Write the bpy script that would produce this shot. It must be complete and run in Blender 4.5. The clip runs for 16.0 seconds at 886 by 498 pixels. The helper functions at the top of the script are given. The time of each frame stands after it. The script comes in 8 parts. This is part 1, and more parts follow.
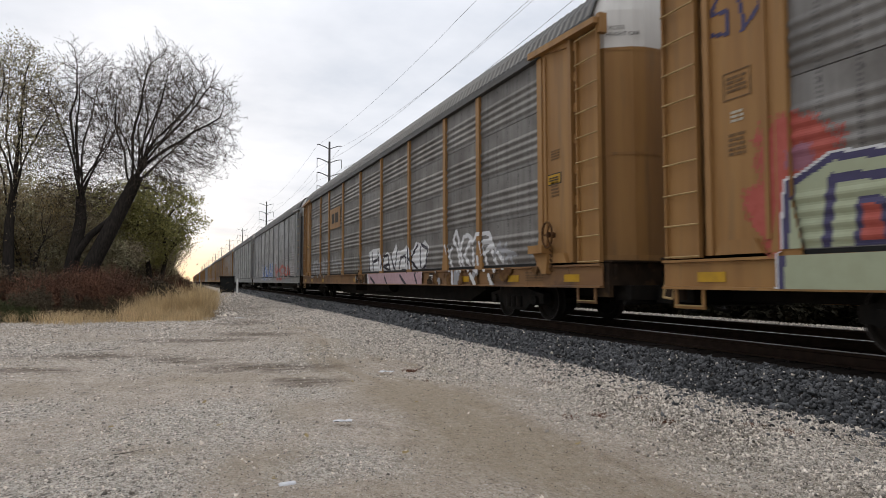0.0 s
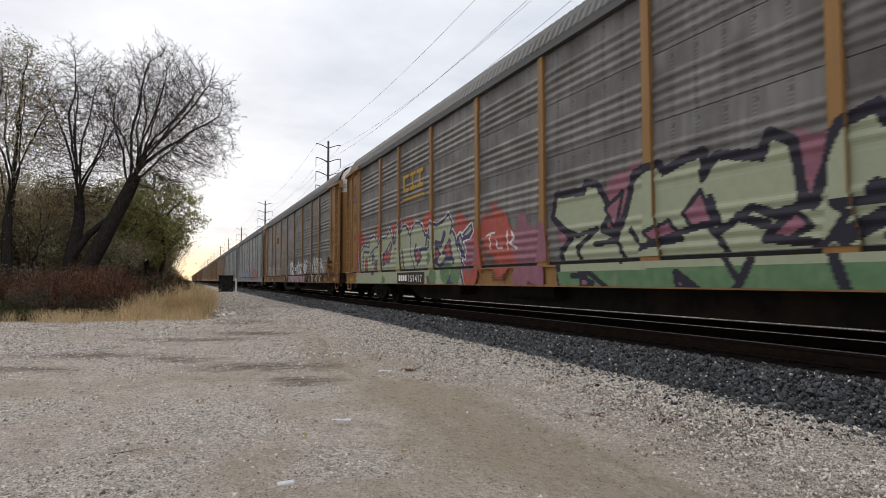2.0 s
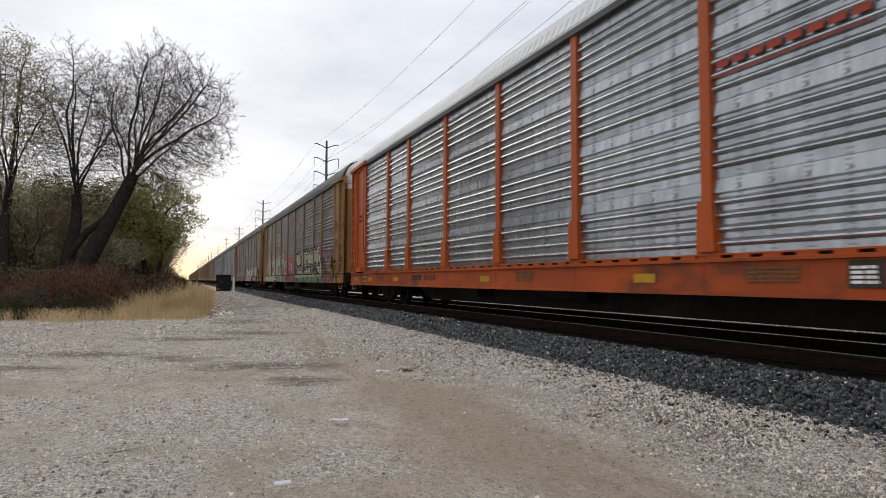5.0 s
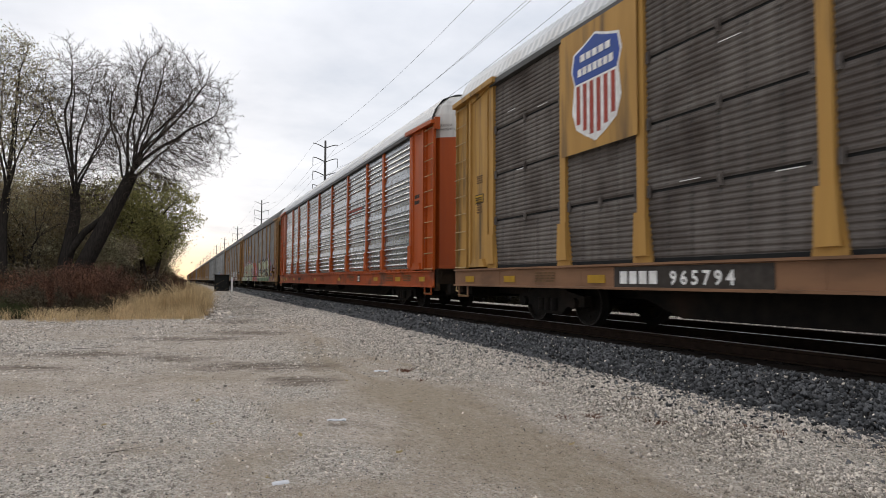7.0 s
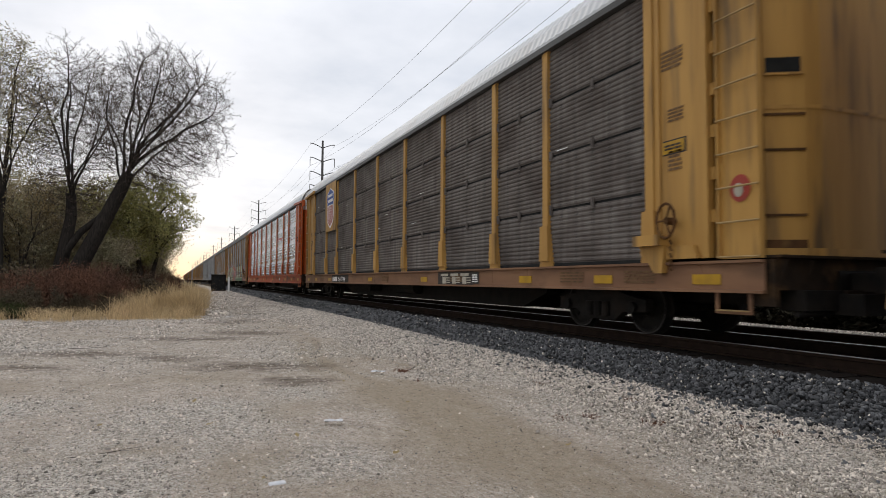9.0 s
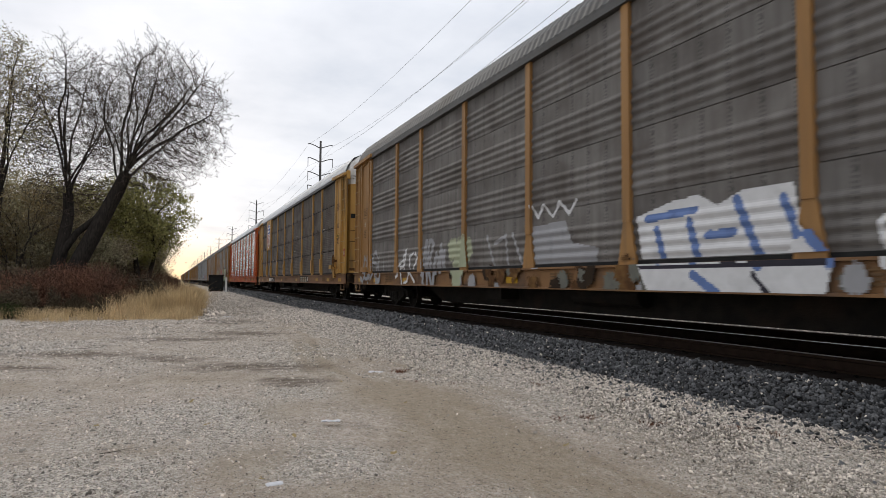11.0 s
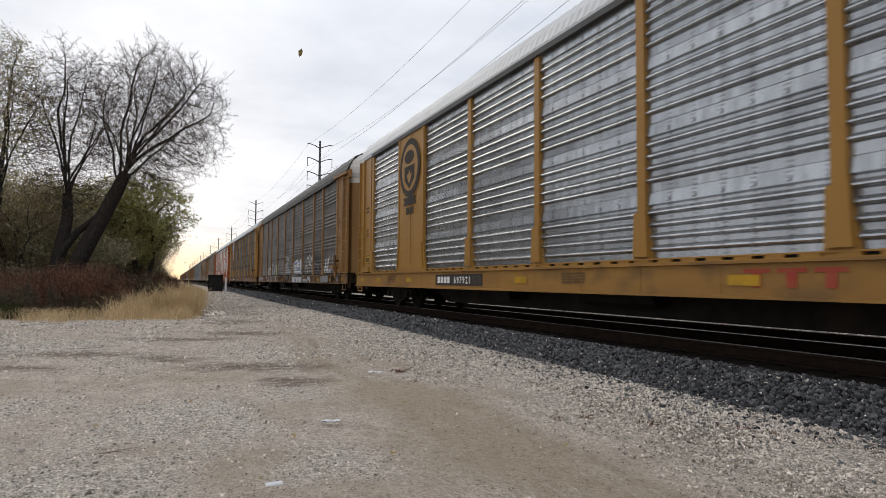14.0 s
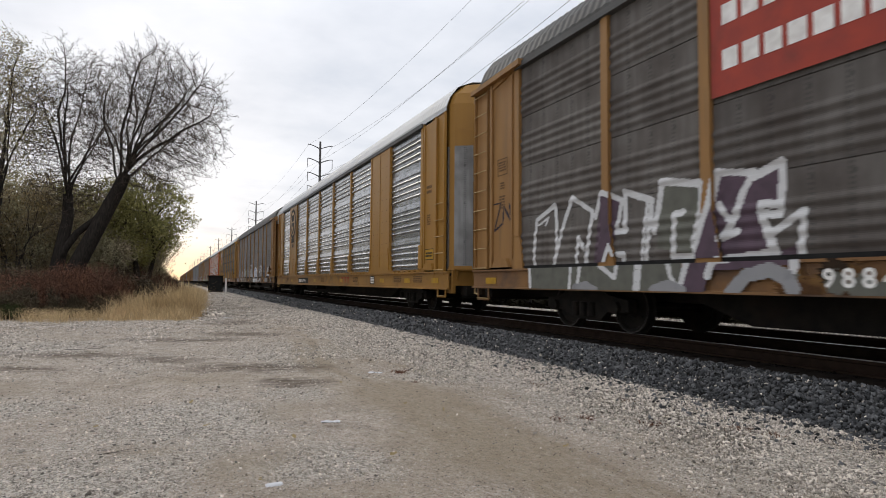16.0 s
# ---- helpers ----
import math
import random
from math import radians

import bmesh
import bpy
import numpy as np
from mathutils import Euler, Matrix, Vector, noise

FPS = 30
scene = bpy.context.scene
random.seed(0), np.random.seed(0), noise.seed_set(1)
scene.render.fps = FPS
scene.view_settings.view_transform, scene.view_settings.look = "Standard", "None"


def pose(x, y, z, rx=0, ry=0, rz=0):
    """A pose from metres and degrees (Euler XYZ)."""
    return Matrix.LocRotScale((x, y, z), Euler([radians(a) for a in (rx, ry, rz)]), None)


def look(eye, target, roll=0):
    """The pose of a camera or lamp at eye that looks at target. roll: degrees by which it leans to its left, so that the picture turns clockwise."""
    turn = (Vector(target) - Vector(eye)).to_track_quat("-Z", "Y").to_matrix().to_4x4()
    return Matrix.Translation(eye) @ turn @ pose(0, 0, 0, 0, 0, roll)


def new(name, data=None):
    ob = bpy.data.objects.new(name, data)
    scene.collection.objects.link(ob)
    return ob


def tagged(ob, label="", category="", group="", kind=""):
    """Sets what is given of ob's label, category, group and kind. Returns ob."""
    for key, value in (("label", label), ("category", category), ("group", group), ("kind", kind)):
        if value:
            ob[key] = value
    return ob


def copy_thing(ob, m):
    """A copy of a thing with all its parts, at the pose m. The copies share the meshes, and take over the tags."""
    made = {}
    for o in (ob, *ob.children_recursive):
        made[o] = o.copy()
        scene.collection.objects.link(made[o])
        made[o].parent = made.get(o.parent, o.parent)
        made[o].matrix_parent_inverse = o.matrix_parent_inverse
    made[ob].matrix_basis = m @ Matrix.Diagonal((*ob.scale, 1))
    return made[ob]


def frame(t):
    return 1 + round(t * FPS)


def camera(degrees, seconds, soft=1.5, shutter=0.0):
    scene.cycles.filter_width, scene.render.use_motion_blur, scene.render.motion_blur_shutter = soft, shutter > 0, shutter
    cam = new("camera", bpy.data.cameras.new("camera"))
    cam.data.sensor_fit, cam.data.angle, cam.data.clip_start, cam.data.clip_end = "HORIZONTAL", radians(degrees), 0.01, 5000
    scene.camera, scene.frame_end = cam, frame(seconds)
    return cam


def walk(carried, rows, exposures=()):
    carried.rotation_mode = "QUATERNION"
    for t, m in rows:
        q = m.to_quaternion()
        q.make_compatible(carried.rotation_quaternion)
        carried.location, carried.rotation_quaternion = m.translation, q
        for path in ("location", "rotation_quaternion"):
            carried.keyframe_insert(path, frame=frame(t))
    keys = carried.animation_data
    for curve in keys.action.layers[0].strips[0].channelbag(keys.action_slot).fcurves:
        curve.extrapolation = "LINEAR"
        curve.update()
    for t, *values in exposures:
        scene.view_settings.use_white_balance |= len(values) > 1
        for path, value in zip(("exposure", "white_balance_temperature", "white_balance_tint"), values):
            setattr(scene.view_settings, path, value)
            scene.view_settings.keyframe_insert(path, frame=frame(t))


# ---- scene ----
# The camera: held in the hand at one spot, 1.32 m over the gravel, drifting a little.
EYE = Vector((0.0, 0.0, 1.32))
cam = camera(71.25, 16.0, soft=0.6, shutter=0.17)
TURNS = [  # seconds, heading right of the track, tilt up, lean
    (0, 22.513, 2.938, -0.145),
    (0.5, 22.531, 2.913, -0.169),
    (1, 22.565, 2.901, -0.157),
    (1.5, 22.600, 2.899, -0.101),
    (2, 22.620, 2.880, -0.089),
    (2.5, 22.650, 2.857, -0.034),
    (3, 22.687, 2.865, 0.026),
    (3.5, 22.723, 2.881, 0.041),
    (4, 22.752, 2.902, 0.050),
    (6.5, 22.905, 2.906, 0.270),
    (7, 22.944, 2.932, 0.256),
    (7.5, 23.004, 2.960, 0.265),
    (8, 23.079, 2.957, 0.311),
    (8.5, 23.152, 2.953, 0.333),
    (9, 23.205, 2.960, 0.338),
    (11.5, 23.449, 3.027, 0.432),
    (12, 23.482, 3.029, 0.442),
    (12.5, 23.497, 3.014, 0.443),
    (13, 23.500, 2.975, 0.419),
    (13.5, 23.483, 2.977, 0.374),
    (14, 23.450, 3.004, 0.389),
    (14.5, 23.434, 3.025, 0.409),
    (15, 23.432, 3.040, 0.397),
    (15.5, 23.429, 3.054, 0.398),
    (16, 23.433, 3.074, 0.396),
]


def held(heading, tilt, lean):
    a, b = radians(heading), radians(tilt)
    way = Vector((math.sin(a) * math.cos(b), math.cos(a) * math.cos(b), math.sin(b)))
    return look(EYE, EYE + way * 10, lean)


walk(cam, [(t, held(a, b, c)) for t, a, b, c in TURNS])

# ---- sky and sun ----
SUN_HEIGHT, SUN_TURN = radians(14), radians(-4)


def make_world():
    w = bpy.data.worlds.new("overcast_evening_sky")
    scene.world = w
    w.use_nodes = True
    nt = w.node_tree
    nt.nodes.clear()
    N, L = nt.nodes.new, nt.links.new
    out, bg = N("ShaderNodeOutputWorld"), N("ShaderNodeBackground")
    sky = N("ShaderNodeTexSky")
    sky.sky_type, sky.sun_disc = "NISHITA", False
    sky.sun_elevation, sky.sun_rotation = SUN_HEIGHT, SUN_TURN
    skys = N("ShaderNodeMixRGB")
    skys.blend_type, skys.inputs[0].default_value = "MULTIPLY", 1.0
    skys.inputs[2].default_value = (0.09, 0.09, 0.09, 1)
    L(sky.outputs[0], skys.inputs[1])
    tc, sep = N("ShaderNodeTexCoord"), N("ShaderNodeSeparateXYZ")
    L(tc.outputs["Generated"], sep.inputs[0])
    # cloud sheet: the view direction spread over a flat layer
    den = N("ShaderNodeMath")
    den.operation, den.inputs[1].default_value = "MAXIMUM", 0.0
    L(sep.outputs[2], den.inputs[0])
    den2 = N("ShaderNodeMath")
    den2.operation, den2.inputs[1].default_value = "ADD", 0.13
    L(den.outputs[0], den2.inputs[0])
    comb = N("ShaderNodeCombineXYZ")
    for i in (0, 1):
        d = N("ShaderNodeMath")
        d.operation = "DIVIDE"
        L(sep.outputs[i], d.inputs[0])
        L(den2.outputs[0], d.inputs[1])
        L(d.outputs[0], comb.inputs[i])
    n1 = N("ShaderNodeTexNoise")
    n1.inputs["Scale"].default_value, n1.inputs["Detail"].default_value, n1.inputs["Roughness"].default_value = 0.9, 6, 0.55
    L(comb.outputs[0], n1.inputs["Vector"])
    r1 = N("ShaderNodeValToRGB")
    e = r1.color_ramp.elements
    e[0].position, e[0].color = 0.32, (0.60, 0.65, 0.74, 1)
    e[1].position, e[1].color = 0.60, (0.90, 0.92, 0.98, 1)
    m = e.new(0.45)
    m.color = (0.76, 0.79, 0.86, 1)
    L(n1.outputs[0], r1.inputs[0])
    # warm, brighter band low over the horizon, strongest along the track
    low = N("ShaderNodeMapRange")
    low.inputs["From Min"].default_value, low.inputs["From Max"].default_value = 0.075, 0.0
    L(sep.outputs[2], low.inputs["Value"])
    side = N("ShaderNodeMapRange")
    side.inputs["From Min"].default_value, side.inputs["From Max"].default_value = 0.955, 1.0
    L(sep.outputs[1], side.inputs["Value"])
    mul = N("ShaderNodeMath")
    mul.operation = "MULTIPLY"
    L(low.outputs[0], mul.inputs[0])
    L(side.outputs[0], mul.inputs[1])
    warm = N("ShaderNodeMixRGB")
    warm.inputs[2].default_value = (1.0, 0.80, 0.50, 1)
    L(mul.outputs[0], warm.inputs[0])
    L(r1.outputs[0], warm.inputs[1])
    # an even cloud sheet is brighter overhead than at the horizon
    over = N("ShaderNodeMapRange")
    over.inputs["From Min"].default_value, over.inputs["From Max"].default_value = 0.38, 0.95
    over.inputs["To Min"].default_value, over.inputs["To Max"].default_value = 1.0, 1.5
    L(sep.outputs[2], over.inputs["Value"])
    dome = N("ShaderNodeVectorMath")
    dome.operation = "SCALE"
    L(warm.outputs[0], dome.inputs[0])
    L(over.outputs[0], dome.inputs["Scale"])
    mix = N("ShaderNodeMixRGB")
    mix.inputs[0].default_value = 0.94
    L(skys.outputs[0], mix.inputs[1])
    L(dome.outputs[0], mix.inputs[2])
    L(mix.outputs[0], bg.inputs[0])
    bg.inputs[1].default_value = 1.08
    L(bg.outputs[0], out.inputs[0])


make_world()
sun_data = bpy.data.lights.new("sun", "SUN")
sun_data.energy, sun_data.angle, sun_data.color = 0.75, radians(25), (1.0, 0.9, 0.76)
sun = new("sun", sun_data)
sun.matrix_world = look((0, 0, 50), (0.0 - 50 * math.sin(radians(4)) * -1, -50 * math.cos(radians(30)), 50 - 50 * math.sin(radians(30))))
scene.view_settings.exposure = 0.0

# ---- materials ----


def surf(name, c1, c2, scale=4.0, rough=0.8, metal=0.0, bump=0.0, bscale=60.0, stretch=(1, 1, 1), stain=None, stain_at=(0.52, 0.7), stain_scale=1.2,
         stain_stretch=(1, 1, 1), world_space=False, fine=None, rand=0.0, gloss=None):
    """A procedural surface: two tones, fine grain, stains and relief."""
    m = bpy.data.materials.new(name)
    m.use_nodes = True
    nt = m.node_tree
    N, L = nt.nodes.new, nt.links.new
    b = nt.nodes["Principled BSDF"]
    b.inputs["Roughness"].default_value, b.inputs["Metallic"].default_value = rough, metal
    b.inputs["Specular IOR Level"].default_value = gloss if gloss is not None else (0.04 if rough > 0.84 else (0.12 if rough > 0.7 else 0.25))
    tc = N("ShaderNodeTexCoord")
    if world_space:
        geo = N("ShaderNodeNewGeometry")
        src = geo.outputs["Position"]
    else:
        src = tc.outputs["Object"]
        info = N("ShaderNodeObjectInfo")
        mulr = N("ShaderNodeMath")
        mulr.operation, mulr.inputs[1].default_value = "MULTIPLY", 37.0
        L(info.outputs["Random"], mulr.inputs[0])
        add = N("ShaderNodeVectorMath")
        L(src, add.inputs[0])
        L(mulr.outputs[0], add.inputs[1])
        src = add.outputs[0]

    def nz(sc, st, detail=5):
        mp = N("ShaderNodeMapping")
        mp.inputs["Scale"].default_value = st
        L(src, mp.inputs[0])
        n = N("ShaderNodeTexNoise")
        n.inputs["Scale"].default_value, n.inputs["Detail"].default_value = sc, detail
        L(mp.outputs[0], n.inputs["Vector"])
        return n.outputs[0]

    def ramp(v, a, z):
        r = N("ShaderNodeMapRange")
        r.inputs["From Min"].default_value, r.inputs["From Max"].default_value = a, z
        L(v, r.inputs["Value"])
        return r.outputs[0]

    def blend(f, a, z):
        x = N("ShaderNodeMixRGB")
        if isinstance(f, float):
            x.inputs[0].default_value = f
        else:
            L(f, x.inputs[0])
        for i, c in ((1, a), (2, z)):
            if isinstance(c, tuple):
                x.inputs[i].default_value = (*c, 1)
            else:
                L(c, x.inputs[i])
        return x.outputs[0]

    col = blend(ramp(nz(scale, stretch), 0.35, 0.65), c1, c2)
    if fine:
        col = blend(ramp(nz(fine[0], (1, 1, 1), 2), 0.45, 0.75), col, fine[1])
    if stain:
        col = blend(ramp(nz(stain_scale, stain_stretch, 6), *stain_at), col, stain)
    if rand:
        info2 = N("ShaderNodeObjectInfo")
        hs = N("ShaderNodeHueSaturation")
        L(ramp(info2.outputs["Random"], 0.0, 1.0), hs.inputs["Value"])
        mr = N("ShaderNodeMapRange")
        mr.inputs["To Min"].default_value, mr.inputs["To Max"].default_value = 1 - rand, 1 + rand
        L(info2.outputs["Random"], mr.inputs["Value"])
        L(mr.outputs[0], hs.inputs["Value"])
        L(col, hs.inputs["Color"])
        col = hs.outputs[0]
    L(col, b.inputs["Base Color"])
    if bump:
        bp = N("ShaderNodeBump")
        bp.inputs["Strength"].default_value, bp.inputs["Distance"].default_value = bump, 0.02
        L(nz(bscale, (1, 1, 1), 4), bp.inputs["Height"])
        L(bp.outputs[0], b.inputs["Normal"])
    return m


def islands(m, lo=0.6, hi=1.3):
    """Vary a material from piece to piece of one joined mesh."""
    nt = m.node_tree
    b = nt.nodes["Principled BSDF"]
    link = b.inputs["Base Color"].links[0]
    src = link.from_socket
    geo, mr, hs = nt.nodes.new("ShaderNodeNewGeometry"), nt.nodes.new("ShaderNodeMapRange"), nt.nodes.new("ShaderNodeHueSaturation")
    mr.inputs["To Min"].default_value, mr.inputs["To Max"].default_value = lo, hi
    nt.links.new(geo.outputs["Random Per Island"], mr.inputs["Value"])
    nt.links.new(mr.outputs[0], hs.inputs["Value"])
    nt.links.new(src, hs.inputs["Color"])
    nt.links.new(hs.outputs[0], b.inputs["Base Color"])
    return m


STREAK = (2.2, 2.2, 0.22)
RUST = (0.10, 0.055, 0.03)
M = {}
# car paints
M["yellow"] = surf("weathered_yellow_paint", (0.28, 0.149, 0.05), (0.225, 0.115, 0.038), 1.5, 0.6, 0, 0.1, 40, STREAK, (0.17, 0.10, 0.045), (0.54, 0.80), 2.2, STREAK)
M["yellow_old"] = surf("faded_yellow_paint", (0.42, 0.235, 0.06), (0.34, 0.185, 0.047), 1.5, 0.65, 0, 0.1, 40, STREAK, (0.12, 0.075, 0.035), (0.51, 0.74), 2.0, STREAK)
M["yellow_new"] = surf("clean_golden_yellow_paint", (0.305, 0.157, 0.031), (0.265, 0.135, 0.028), 1.0, 0.45, 0, 0.06, 30, STREAK, (0.24, 0.13, 0.04), (0.56, 0.9), 1.6, STREAK)
M["orange"] = surf("bright_orange_paint", (0.38, 0.07, 0.0075), (0.31, 0.055, 0.0065), 1.2, 0.5, 0, 0.06, 30, STREAK, (0.20, 0.06, 0.025), (0.56, 0.85), 2.0, STREAK)
M["white_end"] = surf("grubby_white_paint", (0.62, 0.60, 0.56), (0.5, 0.48, 0.45), 1.5, 0.6, 0, 0.05, 30, STREAK, (0.25, 0.22, 0.2), (0.55, 0.8), 1.6, STREAK)
M["sill_yellow"] = surf("dirty_yellow_sill_paint", (0.205, 0.108, 0.042), (0.155, 0.08, 0.035), 1.2, 0.7, 0, 0.12, 40, (1, 0.5, 2), (0.085, 0.052, 0.034), (0.50, 0.70), 1.6, (1, 0.8, 1.2))
M["sill_brown"] = surf("dirty_tan_sill_paint", (0.21, 0.11, 0.057), (0.15, 0.077, 0.042), 1.2, 0.7, 0, 0.12, 40, (1, 0.5, 2), RUST, (0.52, 0.72), 1.4, (1, 0.6, 1.5))
M["rust"] = surf("dark_rust", (0.10, 0.05, 0.022), (0.055, 0.03, 0.016), 5, 0.85, 0, 0.3, 40, stain=(0.16, 0.09, 0.035), stain_at=(0.5, 0.7), stain_scale=4)
M["sill_orange"] = surf("dirty_orange_sill_paint", (0.36, 0.065, 0.009), (0.26, 0.047, 0.009), 1.2, 0.6, 0, 0.12, 40, (1, 0.5, 2), (0.085, 0.03, 0.014), (0.50, 0.72), 1.6, (1, 0.8, 1.2))
M["sill_golden"] = surf("dirty_golden_sill_paint", (0.285, 0.147, 0.032), (0.225, 0.115, 0.028), 1.2, 0.55, 0, 0.1, 40, (1, 0.5, 2), (0.13, 0.072, 0.028), (0.52, 0.76), 1.6, (1, 0.8, 1.2))
M["grime"] = surf("grimy_end_iron", (0.035, 0.024, 0.016), (0.022, 0.016, 0.012), 4, 0.85, 0, 0.3, 40, stain=(0.10, 0.058, 0.026), stain_at=(0.56, 0.74), stain_scale=2.5)
M["dark_iron"] = surf("greasy_dark_iron", (0.010, 0.009, 0.008), (0.018, 0.015, 0.012), 5, 0.75, 0.2, 0.3, 50, stain=(0.03, 0.02, 0.014), stain_at=(0.55, 0.75))
# plain black, also laid into gaps of the cars in place of shade
M["black"] = surf("black_paint_and_gap_shade", (0.012, 0.012, 0.012), (0.02, 0.02, 0.019), 4, 0.8)
M["bare_steel"] = surf("polished_wheel_tread", (0.045, 0.04, 0.037), (0.07, 0.063, 0.058), 8, 0.55, 0.5)
M["rung"] = surf("worn_grab_iron", (0.36, 0.25, 0.11), (0.27, 0.18, 0.075), 6, 0.6, 0.1)
M["white_paint"] = surf("white_stencil_paint", (0.78, 0.77, 0.74), (0.62, 0.6, 0.57), 8, 0.7)
M["black_paint"] = surf("black_stencil_paint", (0.035, 0.03, 0.026), (0.055, 0.047, 0.04), 8, 0.75)
M["label_yellow"] = surf("reflective_yellow_strip", (0.42, 0.235, 0.01), (0.31, 0.175, 0.014), 5, 0.5)
M["stencil"] = surf("worn_dark_stencil", (0.10, 0.062, 0.035), (0.16, 0.095, 0.045), 14, 0.75)
M["cream"] = surf("grubby_cream_stencil", (0.42, 0.385, 0.31), (0.31, 0.28, 0.22), 10, 0.75)
M["red_paint"] = surf("faded_red_paint", (0.33, 0.048, 0.028), (0.26, 0.042, 0.03), 3, 0.65, 0, 0.05, 30, stain=(0.16, 0.04, 0.03), stain_at=(0.54, 0.8), stain_scale=2)
M["red_dull"] = surf("worn_red_stencil", (0.30, 0.04, 0.025), (0.28, 0.06, 0.03), 9, 0.7)
M["blue_paint"] = surf("shield_blue_paint", (0.025, 0.06, 0.28), (0.03, 0.07, 0.24), 3, 0.6)


def sheet(name, c1, c2, dirt, rough, metal, holes=True, dirt_at=(0.42, 0.72)):
    """Perforated corrugated sheet: streaked metal with rows of small punched holes."""
    m = surf(name, c1, c2, 3.0, rough, metal, 0.05, 30, (2.5, 2.5, 0.25), dirt, dirt_at, 1.1, (1.0, 1.0, 1.3), rand=0.09)
    if holes:
        nt = m.node_tree
        N, L = nt.nodes.new, nt.links.new
        b = nt.nodes["Principled BSDF"]
        src = b.inputs["Base Color"].links[0].from_socket
        tc, sep = N("ShaderNodeTexCoord"), N("ShaderNodeSeparateXYZ")
        L(tc.outputs["Object"], sep.inputs[0])

        def wave(sock, period, width):
            a, f, d, l = (N("ShaderNodeMath") for _ in range(4))
            a.operation, a.inputs[1].default_value = "DIVIDE", period
            L(sock, a.inputs[0])
            f.operation = "FRACT"
            L(a.outputs[0], f.inputs[0])
            d.operation, d.inputs[1].default_value = "LESS_THAN", width
            L(f.outputs[0], d.inputs[0])
            return d.outputs[0]

        def times(x, y):
            a = N("ShaderNodeMath")
            a.operation = "MULTIPLY"
            L(x, a.inputs[0])
            L(y, a.inputs[1])
            return a.outputs[0]

        hole = times(times(wave(sep.outputs[1], 0.04, 0.5), wave(sep.outputs[2], 0.055, 0.5)), wave(sep.outputs[1], 0.46, 0.19))
        up = N("ShaderNodeMath")
        up.operation, up.inputs[1].default_value = "ADD", 0.14
        L(sep.outputs[2], up.inputs[0])
        bolt = times(wave(sep.outputs[1], 0.46, 0.09), wave(up.outputs[0], 0.98, 0.045))
        both = N("ShaderNodeMath")
        both.operation = "MAXIMUM"
        L(hole, both.inputs[0])
        L(bolt, both.inputs[1])
        hole = both.outputs[0]
        mx = N("ShaderNodeMixRGB")
        half = N("ShaderNodeMath")
        half.operation, half.inputs[1].default_value = "MULTIPLY", 0.6
        L(hole, half.inputs[0])
        L(half.outputs[0], mx.inputs[0])
        L(src, mx.inputs[1])
        mx.inputs[2].default_value = (0.03, 0.03, 0.03, 1)
        L(mx.outputs[0], b.inputs["Base Color"])
    return m


M["sheet_grey"] = sheet("grimy_galvanised_sheet", (0.19, 0.181, 0.169), (0.143, 0.135, 0.125), (0.087, 0.078, 0.07), 0.6, 0.25)
M["sheet_bright"] = sheet("bright_galvanised_sheet", (0.41, 0.424, 0.435), (0.32, 0.331, 0.341), (0.21, 0.214, 0.22), 0.27, 0.75, dirt_at=(0.5, 0.85))
M["sheet_brown"] = sheet("old_brown_grey_sheet", (0.148, 0.131, 0.117), (0.11, 0.095, 0.085), (0.066, 0.053, 0.046), 0.75, 0.1)
M["sheet_dark"] = sheet("dark_grimy_sheet", (0.125, 0.114, 0.104), (0.093, 0.083, 0.075), (0.058, 0.047, 0.041), 0.7, 0.12)
M["sheet_dull"] = sheet("dull_grey_brown_sheet", (0.155, 0.145, 0.135), (0.117, 0.108, 0.1), (0.071, 0.061, 0.054), 0.7, 0.15)
M["sheet_silver"] = sheet("pale_silver_sheet", (0.30, 0.30, 0.295), (0.22, 0.22, 0.215), (0.12, 0.115, 0.11), 0.55, 0.3)
M["silver"] = surf("dull_silver_paint", (0.25, 0.25, 0.245), (0.2, 0.2, 0.195), 1.5, 0.6, 0, 0.1, 40, STREAK, (0.10, 0.085, 0.07), (0.54, 0.80), 2.2, STREAK)
M["roof_grey"] = surf("galvanised_roof_sheet", (0.088, 0.088, 0.087), (0.066, 0.066, 0.065), 1.0, 0.65, 0.1, 0.05, 30, (2, 0.5, 2), (0.06, 0.055, 0.05), (0.5, 0.75), 1.2)
M["roof_white"] = surf("pale_roof_sheet", (0.52, 0.53, 0.535), (0.45, 0.46, 0.465), 1.0, 0.55, 0.05, 0.05, 30, (2, 0.5, 2), (0.4, 0.38, 0.36), (0.55, 0.8), 1.2)
# ground
M["rail_side"] = surf("rusty_rail_steel", (0.028, 0.018, 0.013), (0.018, 0.012, 0.009), 6, 0.85, 0.2, 0.2, 60)
M["rail_head"] = surf("polished_rail_head", (0.26, 0.25, 0.24), (0.2, 0.19, 0.18), 6, 0.42, 0.7)
M["tie"] = surf("creosoted_timber", (0.022, 0.017, 0.014), (0.014, 0.011, 0.01), 3, 0.9, 0, 0.4, 30, (1, 5, 5))
M["stone_dark"] = islands(surf("dark_ballast_stone", (0.052, 0.053, 0.055), (0.086, 0.086, 0.087), 9, 0.85, 0, 0.4, 60, world_space=True), 0.25, 2.3)
M["stone_dark_single"] = surf("dark_ballast_stone_single", (0.052, 0.053, 0.055), (0.086, 0.086, 0.087), 9, 0.85, 0, 0.4, 60, rand=0.45)
